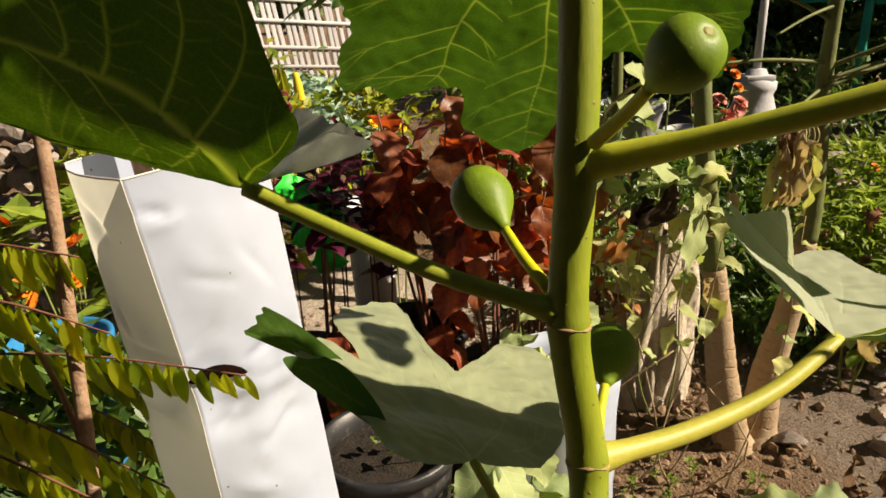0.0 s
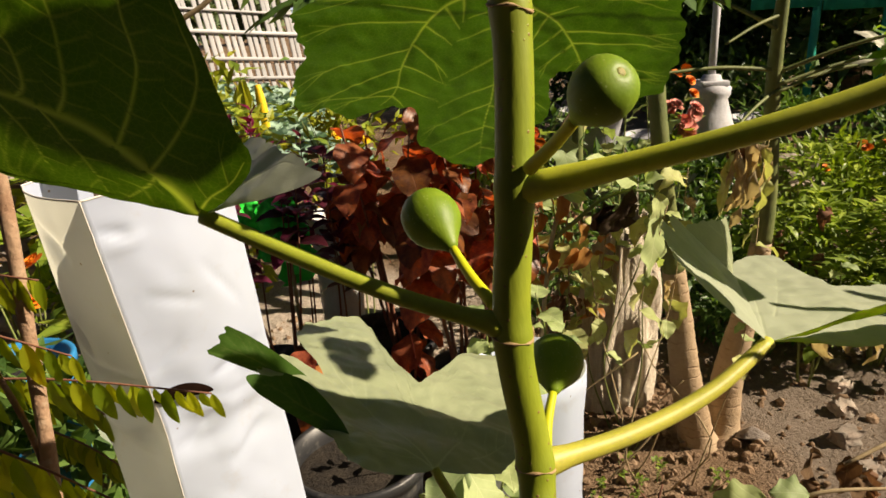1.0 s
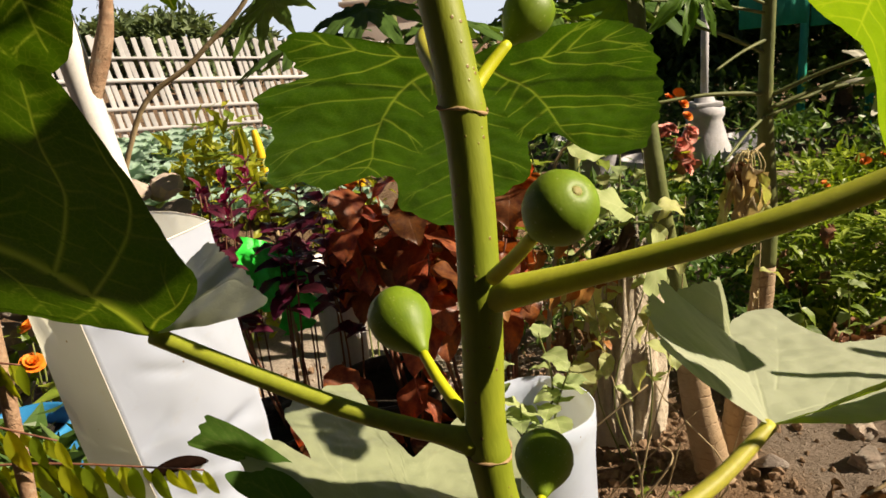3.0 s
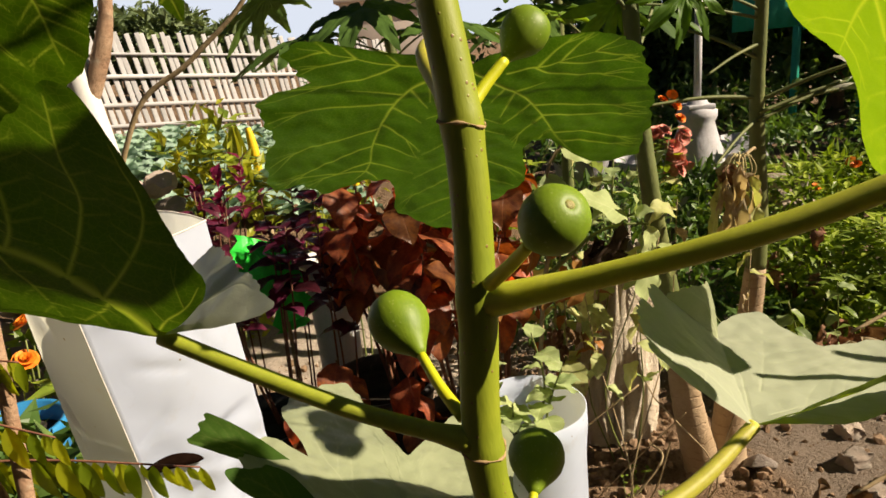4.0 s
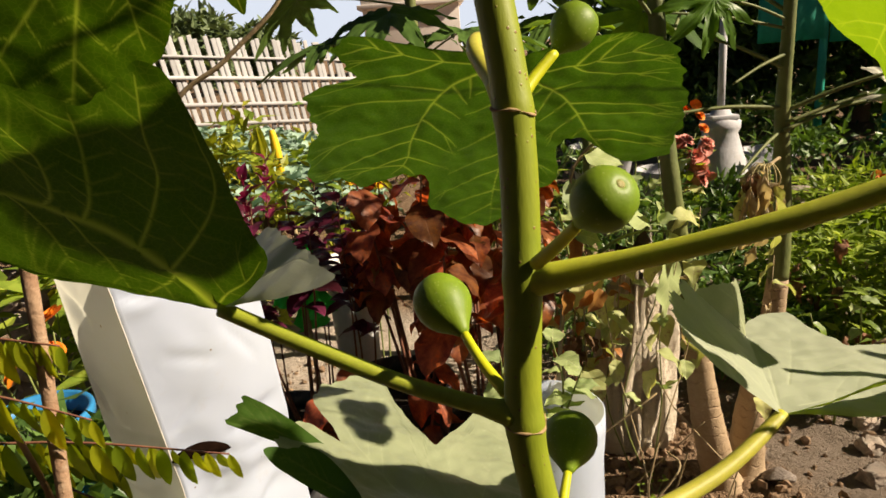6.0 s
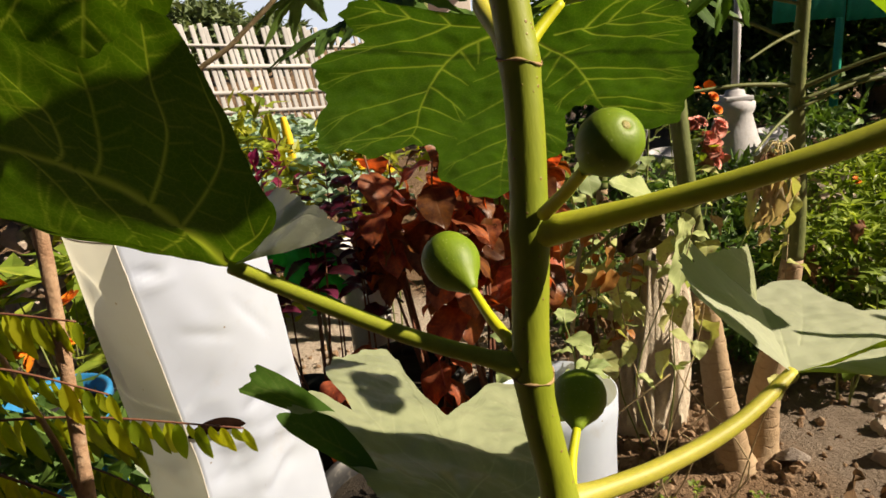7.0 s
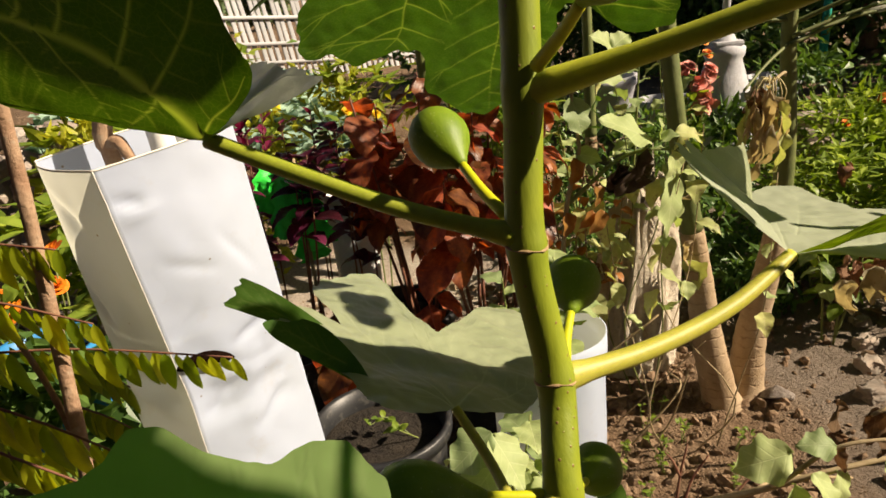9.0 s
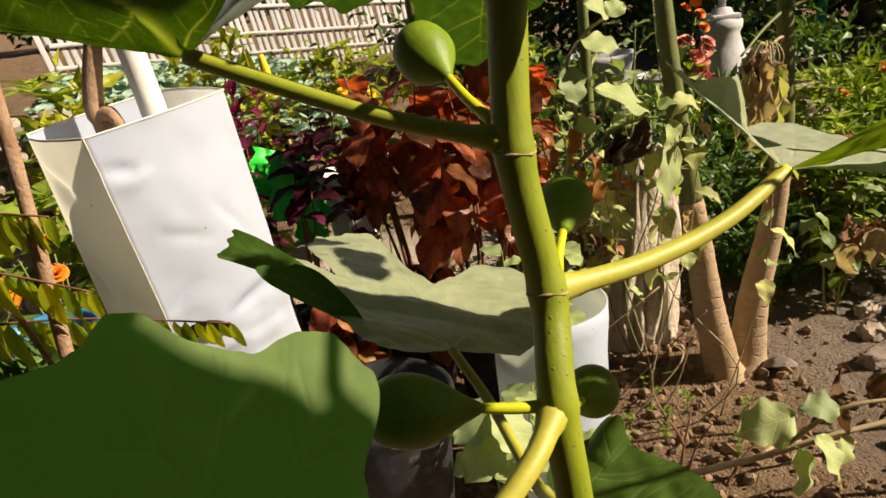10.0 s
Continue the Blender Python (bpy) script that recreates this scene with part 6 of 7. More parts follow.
for k, (x, y, z, n) in enumerate(((0.92, 1.35, 0.66, 9), (0.80, 1.12, 0.42, 6))):
    ob = thing("withered_leaves", (x, y, z), "crumpled dry brown leaves on a broken branch", "dead leaves")
    for j in range(n):
        a = j * 2.4
        part("leaf", (BROWN if k else (DRY[0], BROWN[0], DRY[1], BROWN[1], DRY[2]))[j % (3 if k else 5)], None, ob, "", aim(Vector((0.05 * math.cos(a), 0.04 * math.sin(a), 0.03 * math.sin(j))), (0.7 * math.cos(a), 0.7 * math.sin(a), -0.8), (math.cos(a), math.sin(a), 0.4)) @ Matrix.Scale(0.75, 4))
    bm = bmesh.new()
    tube(bm, smooth_line([(0.0, 0, 0.02), (0.16, 0.03, 0.05), (0.34, 0.06, -0.08), (0.42, 0.10, -z)], 16), lambda t: 0.004 + 0.003 * t, 7)
    part("branch", bm, TWIG, ob)

# broken aubergine branch lying over the soil
fallen = thing("fallen_branch", (0.62, 1.22, 0.0), "fallen aubergine branch with a few limp leaves", "branch")
for pts, r in (([(-0.10, 0.14, 0.02), (0.02, 0.02, 0.16), (0.20, 0.0, 0.22), (0.46, 0.02, 0.24)], 0.009), ([(0.02, 0.02, 0.16), (0.12, 0.1, 0.12), (0.34, 0.16, 0.04)], 0.006), ([(0.05, 0.01, 0.18), (-0.01, -0.14, 0.33), (-0.014, -0.17, 0.425)], 0.005), ([(-0.01, -0.14, 0.33), (0.08, -0.17, 0.43), (0.25, -0.18, 0.44)], 0.005)):
    bm = bmesh.new()
    tube(bm, smooth_line(pts, 16), lambda t: r * (1.1 - 0.5 * t), 8)
    part("twig", bm, TWIG, fallen)
for k, (p, d, s) in enumerate((((-0.014, -0.17, 0.425), (-1, -0.15, -0.1), 0.95), ((0.07, -0.17, 0.43), (-0.9, -0.1, 0.35), 0.62), ((0.03, -0.17, 0.37), (0.4, -0.5, -0.5), 0.8), ((0.0, -0.16, 0.34), (0.1, -0.6, -0.8), 0.9), ((0.30, 0.0, 0.23), (0.3, -0.5, -0.6), 0.9), ((0.2, 0, 0.22), (-0.2, -0.6, -0.5), 0.7))):
    part("leaf", EGG[k % 3], None, fallen, "", aim(Vector(p), d, (0.7, -0.55, 0.7)) @ Matrix.Scale(s * 0.85, 4))

# ---- stones and bricks on the soil ----
def broken_stone(size, seed):
    """An angular stone with split faces."""
    r, bm = random.Random(seed), bmesh.new()
    for _ in range(22):
        d = Vector((r.gauss(0, 1), r.gauss(0, 1), r.gauss(0, 1))).normalized() * r.uniform(0.8, 1.05)
        bm.verts.new((d.x * size[0], d.y * size[1], d.z * size[2]))
    hull = bmesh.ops.convex_hull(bm, input=bm.verts)
    bmesh.ops.delete(bm, geom=[g for g in hull["geom_interior"] if isinstance(g, bmesh.types.BMVert)], context="VERTS")
    bmesh.ops.dissolve_limit(bm, angle_limit=0.35, verts=bm.verts, edges=bm.edges)
    bmesh.ops.bevel(bm, geom=bm.edges[:], offset=0.0025, segments=1, affect="EDGES")
    return bm


rock = part("rock", broken_stone((0.062, 0.042, 0.034), 5), ROCK)
rock.location = (0.955, 1.775, 0.028)
tagged(rock, "dark cracked rock with a pale face", "rock")
for k, (x, y, a, s) in enumerate(((1.40, 2.05, 12, 1.0), (1.33, 1.91, 8, 1.05), (1.25, 1.76, 15, 1.15), (1.22, 1.60, 20, 1.0), (1.47, 2.2, 5, 0.9), (1.55, 2.36, 12, 0.9))):
    bm = bmesh.new()
    block(bm, (0.066 * s, 0.052 * s, 0.046 * s), None, 0.014, 0.010, 2, k * 3.1)
    b = part("brick", bm, BRICK)
    b.matrix_basis = pose(x, y, -0.012, 0, 0, a)
    tagged(b, "worn brick edging the sandy path", "brick", "path edging")
for k in range(7):
    bm = bmesh.new()
    block(bm, (0.20, 0.10, 0.07), None, 0.012, 0.010, 1, k * 2.3)
    b = part("brick", bm, BRICK)
    b.matrix_basis = pose(1.97 + 0.02 * math.sin(k * 2), 3.5 + 0.02 * math.cos(k), ground_height(1.97, 3.5) - 0.01 + 0.068 * k, 0, 0, 18 * math.sin(k * 1.7))
    tagged(b, "brick in a small grey stack", "brick", "brick stack")

# ---- curry-leaf sapling beside the tall bag ----
curry = thing("curry_leaf_sapling", (-0.54, 0.66, 0.0), "curry-leaf sapling with hanging yellow-green leaflets", "sapling")
LEAFLET = [turned(simple_leaf("leaflet", 0.062, 0.020, 1.3, 0, 0, 0.3, 0.5, 0.02, 8, 4, 0, k, broad=0.40), L_CURRY) for k in range(3)]
for pts, r in (([(-0.54, 0.66, 0.0), (-0.515, 0.655, 0.40), (-0.488, 0.65, 0.72), (-0.465, 0.65, 0.922), (-0.449, 0.65, 1.067), (-0.436, 0.65, 1.197), (-0.42, 0.65, 1.40)], 0.0088), ([(-0.472, 0.65, 0.86), (-0.49, 0.66, 0.96), (-0.53, 0.67, 1.08), (-0.58, 0.68, 1.22)], 0.0035)):
    bm = bmesh.new()
    n = len(pts)
    tube(bm, smooth_line([inside(curry, p) for p in pts], 60), lambda t: r * (1.15 - 0.35 * t) * (1 + 0.04 * math.sin(t * 55)), 10)
    part("trunk", bm, BARK, curry)


def frond(a, b, sag, count, size, seed, drop=1.0):
    """A leaf stalk with pairs of hanging leaflets, from a to b in the world."""
    r = random.Random(seed)
    a, b = inside(curry, a), inside(curry, b)
    line = smooth_line([a, a.lerp(b, 0.5) + Vector((0, 0, sag)), b], 24)
    bm = bmesh.new()
    tube(bm, line, lambda t: 0.0019 - 0.0009 * t, 6)
    stalk = part("frond", bm, TWIG_RED, curry, "thin reddish leaf stalk")
    for k in range(count):
        t = 0.06 + 0.94 * k / (count - 1)
        i = t * (len(line) - 1)
        j = min(int(i), len(line) - 2)
        p = line[j].lerp(line[j + 1], i - j)
        way = (line[j + 1] - line[j]).normalized()
        side = way.cross(Vector((0, 0, 1))).normalized() * (1 if k % 2 else -1)
        d = way * r.uniform(0.0, 0.3) + side * r.uniform(0.05, 0.25) + Vector((0, 0, -drop * r.uniform(0.8, 1.1)))
        part("leaflet", LEAFLET[r.randrange(3)], None, stalk, "", aim(p, d, side * 0.5 + Vector((0, -0.9, 0.3)) + Vector((r.uniform(-0.4, 0.4), 0, 0))) @ Matrix.Scale(size * r.uniform(0.8, 1.2) * (1.05 - 0.35 * t ** 3), 4))


frond((-0.64, 0.68, 1.0), (-0.271, 0.655, 0.976), 0.012, 28, 0.95, 1)
frond((-0.58, 0.58, 1.03), (-0.333, 0.56, 0.902), 0.010, 22, 0.95, 2)
frond((-0.60, 0.66, 1.145), (-0.417, 0.64, 1.129), 0.006, 16, 0.9, 3)
frond((-0.62, 0.66, 1.09), (-0.398, 0.63, 1.046), 0.010, 18, 0.95, 4)
frond((-0.54, 0.52, 1.02), (-0.356, 0.50, 0.93), 0.004, 20, 0.9, 5)
frond((-0.66, 0.95, 0.85), (-0.50, 0.84, 0.84), 0.01, 16, 1.1, 6)
frond((-0.66, 0.95, 0.75), (-0.50, 0.88, 0.70), 0.01, 16, 1.1, 7)
frond((-0.60, 0.62, 0.86), (-0.40, 0.58, 0.76), 0.0, 22, 1.0, 8)
frond((-0.67, 0.70, 0.90), (-0.44, 0.66, 0.84), 0.0, 20, 1.0, 10)

# ---- left side: ferny undergrowth, orange flowers, loose stone wall ----
def flower_heads(ob, spots, radius, material, label):
    for k, p in enumerate(spots):
        bm = bmesh.new()
        for ring, (n, rr, tilt) in enumerate(((12, 1.0, 0.15), (11, 0.88, 0.55), (9, 0.68, 0.9), (6, 0.42, 1.2))):
            for j in range(n):
                a = math.tau * j / n + ring
                d = Vector((math.cos(a), math.sin(a), math.tan(tilt))).normalized()
                s = Vector((-math.sin(a), math.cos(a), 0)) * radius * 0.28
                tip = d * radius * rr
                quad = [bm.verts.new(v) for v in (d * radius * 0.1 - s * 0.4, d * radius * 0.1 + s * 0.4, tip + s + Vector((0, 0, 0.002)), tip * 1.05, tip - s)]
                bm.faces.new(quad)
        part("flower", bm, material, ob, label, Matrix.Translation(inside(ob, p)) @ pose(0, 0, 0, 35 * math.sin(k * 3) + 40, 30 * math.cos(k * 2), 40 * k))


def shoot_tips(name, centre, radii, count, size, seed, shape):
    """Whorls of young leaves on the sunny top of a bush."""
    r = random.Random(seed)
    verts, faces = [], []
    for k in range(count):
        a, u = r.random() * math.tau, math.sqrt(r.random())
        x, y = u * math.cos(a), u * math.sin(a)
        z = math.sqrt(max(0, 1 - u * u)) * r.uniform(0.75, 1.05)
        c = Vector((centre[0] + x * radii[0], centre[1] + y * radii[1], centre[2] + z * radii[2]))
        turn, n = r.random() * 6, r.randrange(4, 7)
        for j in range(n):
            b = turn + math.tau * j / n
            up = r.uniform(0.1, 0.6)
            m = aim(c, (math.cos(b) * math.cos(up), math.sin(b) * math.cos(up), math.sin(up)), (0, 0, 1))
            s = size * r.uniform(0.7, 1.2)
            o = len(verts)
            for px, py, pz in ((0, 0, 0), (0.5 * shape, 0.4, 0.06), (0, 0.45, 0), (-0.5 * shape, 0.4, 0.06), (0, 1, -0.12)):
                verts.append(m @ Vector((px * s, py * s, pz * s)))
            faces += [(o, o + 1, o + 2), (o, o + 2, o + 3), (o + 2, o + 1, o + 4), (o + 2, o + 4, o + 3)]
    me = bpy.data.meshes.new(name)
    me.from_pydata(verts, [], faces)
    return me


def bush(name, place, label, category, radii, height, count, size, material, seed, flowers=(), flower_material=None, flower_size=0.025, shape=0.45, flower_label="", group=""):
    ob = thing(name, place, label, category, group)
    r = random.Random(seed)
    for k in range(6):
        a = k * 1.05 + r.random()
        bm = bmesh.new()
        tube(bm, smooth_line([(0.02 * math.cos(a), 0.02 * math.sin(a), 0), (0.25 * radii[0] * math.cos(a), 0.25 * radii[1] * math.sin(a), height * 0.4), (0.6 * radii[0] * math.cos(a), 0.6 * radii[1] * math.sin(a), height * 0.85)], 8), lambda t: 0.006 * (1 - 0.6 * t), 6)
        part("stem", bm, GREEN_STEM, ob)
    part("foliage", leaf_cloud(name + "_leaves", (0, 0, height * 0.55), (radii[0], radii[1], height * 0.5), count, size, seed, shape, 0.0), material, ob)
    if material in (L_GREEN, L_YELLOW):
        tips = part("young_foliage", shoot_tips(name + "_tips", (0, 0, height * 0.5), (radii[0] * 1.05, radii[1] * 1.05, height * 0.56), count // 24, size * 1.5, seed + 1, shape), L_TIP, ob)
        tagged(tips, "young yellow-green shoot tips", kind="stuff")
    if flowers:
        flower_heads(ob, [Vector(place) + Vector(f) for f in flowers], flower_size, flower_material, flower_label)
    return ob


def spots(seed, n, radii, z0, z1, front=True):
    r = random.Random(seed)
    out = []
    for _ in range(n):
        a = r.uniform(math.pi, 2 * math.pi) if front else r.random() * math.tau
        out.append((radii[0] * math.cos(a) * r.uniform(0.3, 1.0), radii[1] * math.sin(a) * r.uniform(0.6, 1.05), r.uniform(z0, z1)))
    return out


G = ground_height
bush("flowering_plant", (-1.30, 1.95, 0.0), "low plant with orange-red leaves", "plant", (0.34, 0.22), 0.80, 420, 0.09, L_GREEN, 3, spots(4, 9, (0.30, 0.2), 0.55, 0.80), F_ORANGE, 0.035, 0.5, "orange-red flower head")
bush("undergrowth", (-0.92, 1.28, 0.0), "dark leafy undergrowth behind the sapling", "plant", (0.36, 0.20), 0.62, 700, 0.085, L_DARK, 5)
bush("undergrowth", (-0.72, 0.92, 0.0), "dark leafy undergrowth behind the sapling", "plant", (0.22, 0.12), 0.55, 260, 0.075, L_DARK, 6)
bush("undergrowth", (-1.35, 2.6, 0.0), "yellow-green bushy plant below the fence", "plant", (0.35, 0.25), 1.06, 420, 0.09, L_YELLOW, 7)
bush("undergrowth", (-0.98, 3.1, 0.0), "yellow-green bushy plant below the fence", "plant", (0.30, 0.25), 1.18, 330, 0.08, L_YELLOW, 8)
bush("undergrowth", (-0.55, 3.9, 0.2), "light green bedding plant", "plant", (0.45, 0.22), 0.72, 420, 0.085, L_YELLOW, 9)
bush("undergrowth", (0.25, 3.9, 0.2), "light green bedding plant", "plant", (0.40, 0.22), 0.78, 420, 0.08, L_GREEN, 10)

wall = thing("stone_wall", (-1.75, 2.75, 0.0), "dry loose pile of pinkish field stones", "stone wall")
r = random.Random(12)
STONES = []
for k in range(6):
    b = lump(0.075, k + 20, 0.75, 0.4, 2)
    me = bpy.data.meshes.new("stone")
    b.to_mesh(me)
    b.free()
    me.materials.append(STONE)
    STONES.append(me)
for row in range(9):
    for k in range(12):
        x = -0.65 + 0.115 * k + 0.05 * (row % 2) + r.uniform(-0.015, 0.015)
        part("stone", STONES[r.randrange(6)], None, wall, "", pose(x, r.uniform(-0.03, 0.03) + 0.015 * row, 0.04 + 0.108 * row, r.uniform(-30, 30), r.uniform(-30, 30), r.uniform(0, 360)) @ Matrix.Scale(r.uniform(0.8, 1.15), 4))

# ---- middle distance: flower bed, cabbages, shoots, urn ----
def cabbage(place, size, seed):
    ob = thing("cabbage", place, "blue-green cabbage in the vegetable bed", "cabbage", "cabbages")
    r = random.Random(seed)
    for k in range(15):
        t = k / 15
        az = k * 2.4
        up = 0.25 + 0.95 * t
        d = (math.cos(az) * math.cos(up), math.sin(az) * math.cos(up), math.sin(up))
        part("leaf", CABBAGE_LEAF[k % 2], None, ob, "", aim(Vector((0, 0, 0.04 + 0.05 * t)), d, (0, 0, 1)) @ Matrix.Scale(size * (1.1 - 0.4 * t), 4))


CABBAGE_LEAF = [turned(simple_leaf("cabbage_leaf", 0.22, 0.19, 0.9, 0, 0, 0.1, 0.5, 0.12, 10, 8, 0, k, broad=0.6), L_CABBAGE) for k in range(2)]
r = random.Random(21)
for row in range(7):
    for k in range(7):
        x, y = -2.7 - 0.14 * row + 0.34 * k + r.uniform(-0.05, 0.05), 4.6 + 0.42 * row + r.uniform(-0.05, 0.05)
        cabbage((x, y, G(x, y) - 0.01), r.uniform(1.0, 1.35), row * 10 + k)

canna = thing("canna_plant", (-1.27, 4.9, G(-1.27, 4.9)), "upright yellow-green shoots with a yellow spike", "plant")
BLADE = [turned(simple_leaf("blade", 0.46, 0.11, 1.2, 0, 0, 0.35, 0.25, 0.02, 12, 4, 0, k), L_YELLOW) for k in range(2)]
for k in range(7):
    a = k * 2.2
    part("leaf", BLADE[k % 2], None, canna, "", aim(Vector((0.03 * math.cos(a), 0.03 * math.sin(a), 0.0)), (0.22 * math.cos(a), 0.2 * math.sin(a), 1), (math.cos(a), math.sin(a), 0)) @ Matrix.Scale(1.0 + 0.12 * (k % 3), 4))
bm = bmesh.new()
tube(bm, smooth_line([(0.10, 0, 0.0), (0.09, 0, 0.25), (0.07, 0.0, 0.50)], 14), lambda t: 0.014 + 0.034 * math.sin(math.pi * min(1, t * 0.95)) * t, 10)
part("spike", bm, F_YELLOW, canna, "bright yellow flower spike")

shrub("bedding_plant", (-0.30, 2.45, 0.0), "bedding plant with yellow flowers", "plant", [(-0.08, 0, 0, 0.92), (0.06, 0, 0, 0.96), (0, 0.05, 0, 0.88)], GREENS + YELLOWS, 10, GREEN_STEM, (0.1, 0.8), (0.6, 1.0), 0.5, 0.004, 91)
yellow = thing("marigold", (-0.30, 2.42, 0.90), "small yellow marigold flowers", "flower")
flower_heads(yellow, [(-0.34, 2.40, 0.95), (-0.24, 2.40, 0.93), (-0.42, 2.38, 0.70), (-0.36, 2.40, 0.66)], 0.018, F_YELLOW, "yellow flower head")

# crumpled green plastic caught among the stems
film = thing("plastic_sheet", (-0.46, 1.93, 0.04), "torn bright green plastic sheet hung among the stems", "plastic sheet")
for k, (x, z, w, h, a) in enumerate(((-0.05, 0.62, 0.10, 0.20, 10), (0.05, 0.58, 0.09, 0.26, -15), (-0.12, 0.70, 0.10, 0.14, 25), (0.0, 0.52, 0.12, 0.14, 5))):
    bm = bmesh.new()
    grid = [[bm.verts.new((w * (i / 8 - 0.5) + 0.01 * math.sin(j * 2.1), 0.03 * noise.noise((i * 0.6, j * 0.6, k * 3.3)), h * j / 8)) for i in range(9)] for j in range(9)]
    for j in range(8):
        for i in range(8):
            bm.faces.new((grid[j][i], grid[j][i + 1], grid[j + 1][i + 1], grid[j + 1][i]))
    part("flap", bm, GREEN_FILM, film, "", pose(x, 0.02 * k, z, 0, a, 15 * k))
bm = bmesh.new()
tube(bm, [Vector((0, 0.03, -0.05)), Vector((0, 0.03, 0.45)), Vector((0, 0.03, 0.86))], 0.006, 8)
part("stake", bm, TWIG, film, "thin stake that holds the sheet")

# white urn on a post with pots of flowers round it
urn = thing("garden_urn", (1.68, 4.05, G(1.68, 4.05)), "whitewashed bell-shaped garden urn with a slim post", "urn")
bm = bmesh.new()
revolve(bm, [(0, 0), (0.20, 0), (0.21, 0.05), (0.19, 0.10), (0.185, 0.28), (0.165, 0.42), (0.125, 0.54), (0.10, 0.62), (0.115, 0.65), (0.115, 0.69), (0.07, 0.71), (0.05, 0.76), (0, 0.77)], 28, 0.03, 2)
part("body", bm, WHITE_STONE, urn)
bm = bmesh.new()
tube(bm, [Vector((0, 0, 0.74)), Vector((0, 0, 1.0)), Vector((0.0, 0, 1.35))], 0.022, 12)
part("post", bm, WHITE_STONE, urn)
bm = bmesh.new()
block(bm, (0.16, 0.16, 0.03), pose(0, 0, 0.70), 0.004, 0.006, 1, 2)
part("collar", bm, WHITE_STONE, urn)
for k, (x, y, s) in enumerate(((1.98, 4.2, 0.9), (2.2, 4.5, 0.8), (1.42, 4.25, 0.85), (1.1, 4.6, 1.0))):
    ob = thing("cement_planter", (x, y, G(x, y)), "pale cement planter among the flowers", "planter", "cement planters")
    bm = bmesh.new()
    revolve(bm, [(0, 0), (0.13 * s, 0), (0.16 * s, 0.08), (0.21 * s, 0.34 * s), (0.23 * s, 0.36 * s), (0.23 * s, 0.41 * s), (0.20 * s, 0.41 * s), (0.18 * s, 0.34 * s), (0, 0.33 * s)], 24, 0.03, k)
    part("shell", bm, WHITE_STONE, ob)
bush("geranium", (1.33, 3.62, G(1.33, 3.62)), "potted plant crowded with pink and orange flowers", "flower", (0.16, 0.14), 0.72, 160, 0.06, L_GREEN, 31, spots(32, 26, (0.13, 0.13), 0.50, 0.76), F_PINK, 0.042, 0.6, "pink flower head")
more = thing("marigold", (1.40, 3.55, 0.86), "bright orange marigolds beside the pink flowers", "flower")
flower_heads(more, [(1.35, 3.52, 0.93), (1.38, 3.54, 0.86), (1.27, 3.5, 0.97), (1.32, 3.5, 0.99)], 0.03, F_ORANGE, "orange flower head")

# marigold beds on the right
for k, (x, y, rx, ry, h, n, mat) in enumerate(((1.85, 3.15, 0.50, 0.30, 0.62, 1500, L_GREEN), (1.62, 2.62, 0.36, 0.24, 0.52, 1200, L_GREEN), (2.45, 3.0, 0.50, 0.35, 0.70, 1300, L_GREEN), (1.62, 2.2, 0.24, 0.2, 0.40, 700, L_GREEN), (1.05, 2.75, 0.36, 0.25, 0.52, 900, L_DARK), (0.62, 2.7, 0.36, 0.25, 0.70, 900, L_DARK), (1.95, 2.35, 0.36, 0.24, 0.62, 900, L_GREEN), (1.25, 2.45, 0.30, 0.2, 0.30, 600, L_DARK), (0.85, 3.3, 0.45, 0.3, 0.65, 800, L_DARK))):
    fl = spots(40 + k, 7, (rx, ry), h * 0.85, h * 1.05) if k in (0, 2) else ()
    bush("marigold_bush", (x, y, G(x, y)), "bushy green marigold with orange flowers" if fl else "bushy green bedding plant", "bush", (rx, ry), h, int(n * 1.0), 0.064, mat, 40 + k, fl, F_ORANGE, 0.026, 0.32, "orange flower head", "marigold beds")
for k, (x, y, h) in enumerate(((1.30, 2.1, 0.42), (1.45, 2.45, 0.50))):
    shrub("leafy_plant", (x, y, 0.0), "limp broad-leaved green plant", "plant", [(-0.1, 0, 0, h), (0.08, 0.02, 0, h * 1.1), (0.02, -0.08, 0, h * 0.8)], EGG_S + GREENS + BROWN[:1], 9, GREEN_STEM, (-0.3, 0.4), (0.8, 1.2), 0.35, 0.005, 95 + k, 0.2)
for k, (x, y, rx, ry, h, n) in enumerate(((2.3, 3.9, 0.6, 0.35, 0.62, 1000), (3.0, 4.2, 0.6, 0.4, 0.7, 900), (1.55, 3.75, 0.4, 0.15, 0.42, 600), (3.0, 3.3, 0.5, 0.4, 0.7, 800), (2.2, 4.9, 0.7, 0.25, 0.6, 800), (0.55, 4.3, 0.5, 0.3, 0.6, 700))):
    bush("undergrowth", (x, y, G(x, y)), "dense dark green bedding in shade", "bush", (rx, ry), h, n, 0.075, L_DARK, 640 + k, group="shady bedding")
# small weeds on the soil
for k in range(16):
    r = random.Random(k + 300)
    x, y = r.choice([(r.uniform(0.35, 0.75), r.uniform(1.3, 1.8)), (r.uniform(0.9, 1.3), r.uniform(1.9, 2.6))])
    shrub("weed", (x, y, 0.0), "small green weed on bare soil", "weed", [(r.uniform(-0.03, 0.03), r.uniform(-0.03, 0.03), 0, r.uniform(0.04, 0.09)) for _ in range(3)], GREENS, 5, GREEN_STEM, (0.2, 0.9), (0.13, 0.25), 0.3, 0.0015, 310 + k, 0, "weeds")
twigs = thing("dead_shoots", (0.50, 1.38, 0.0), "bare dead reddish shoots in the soil", "dead plant")
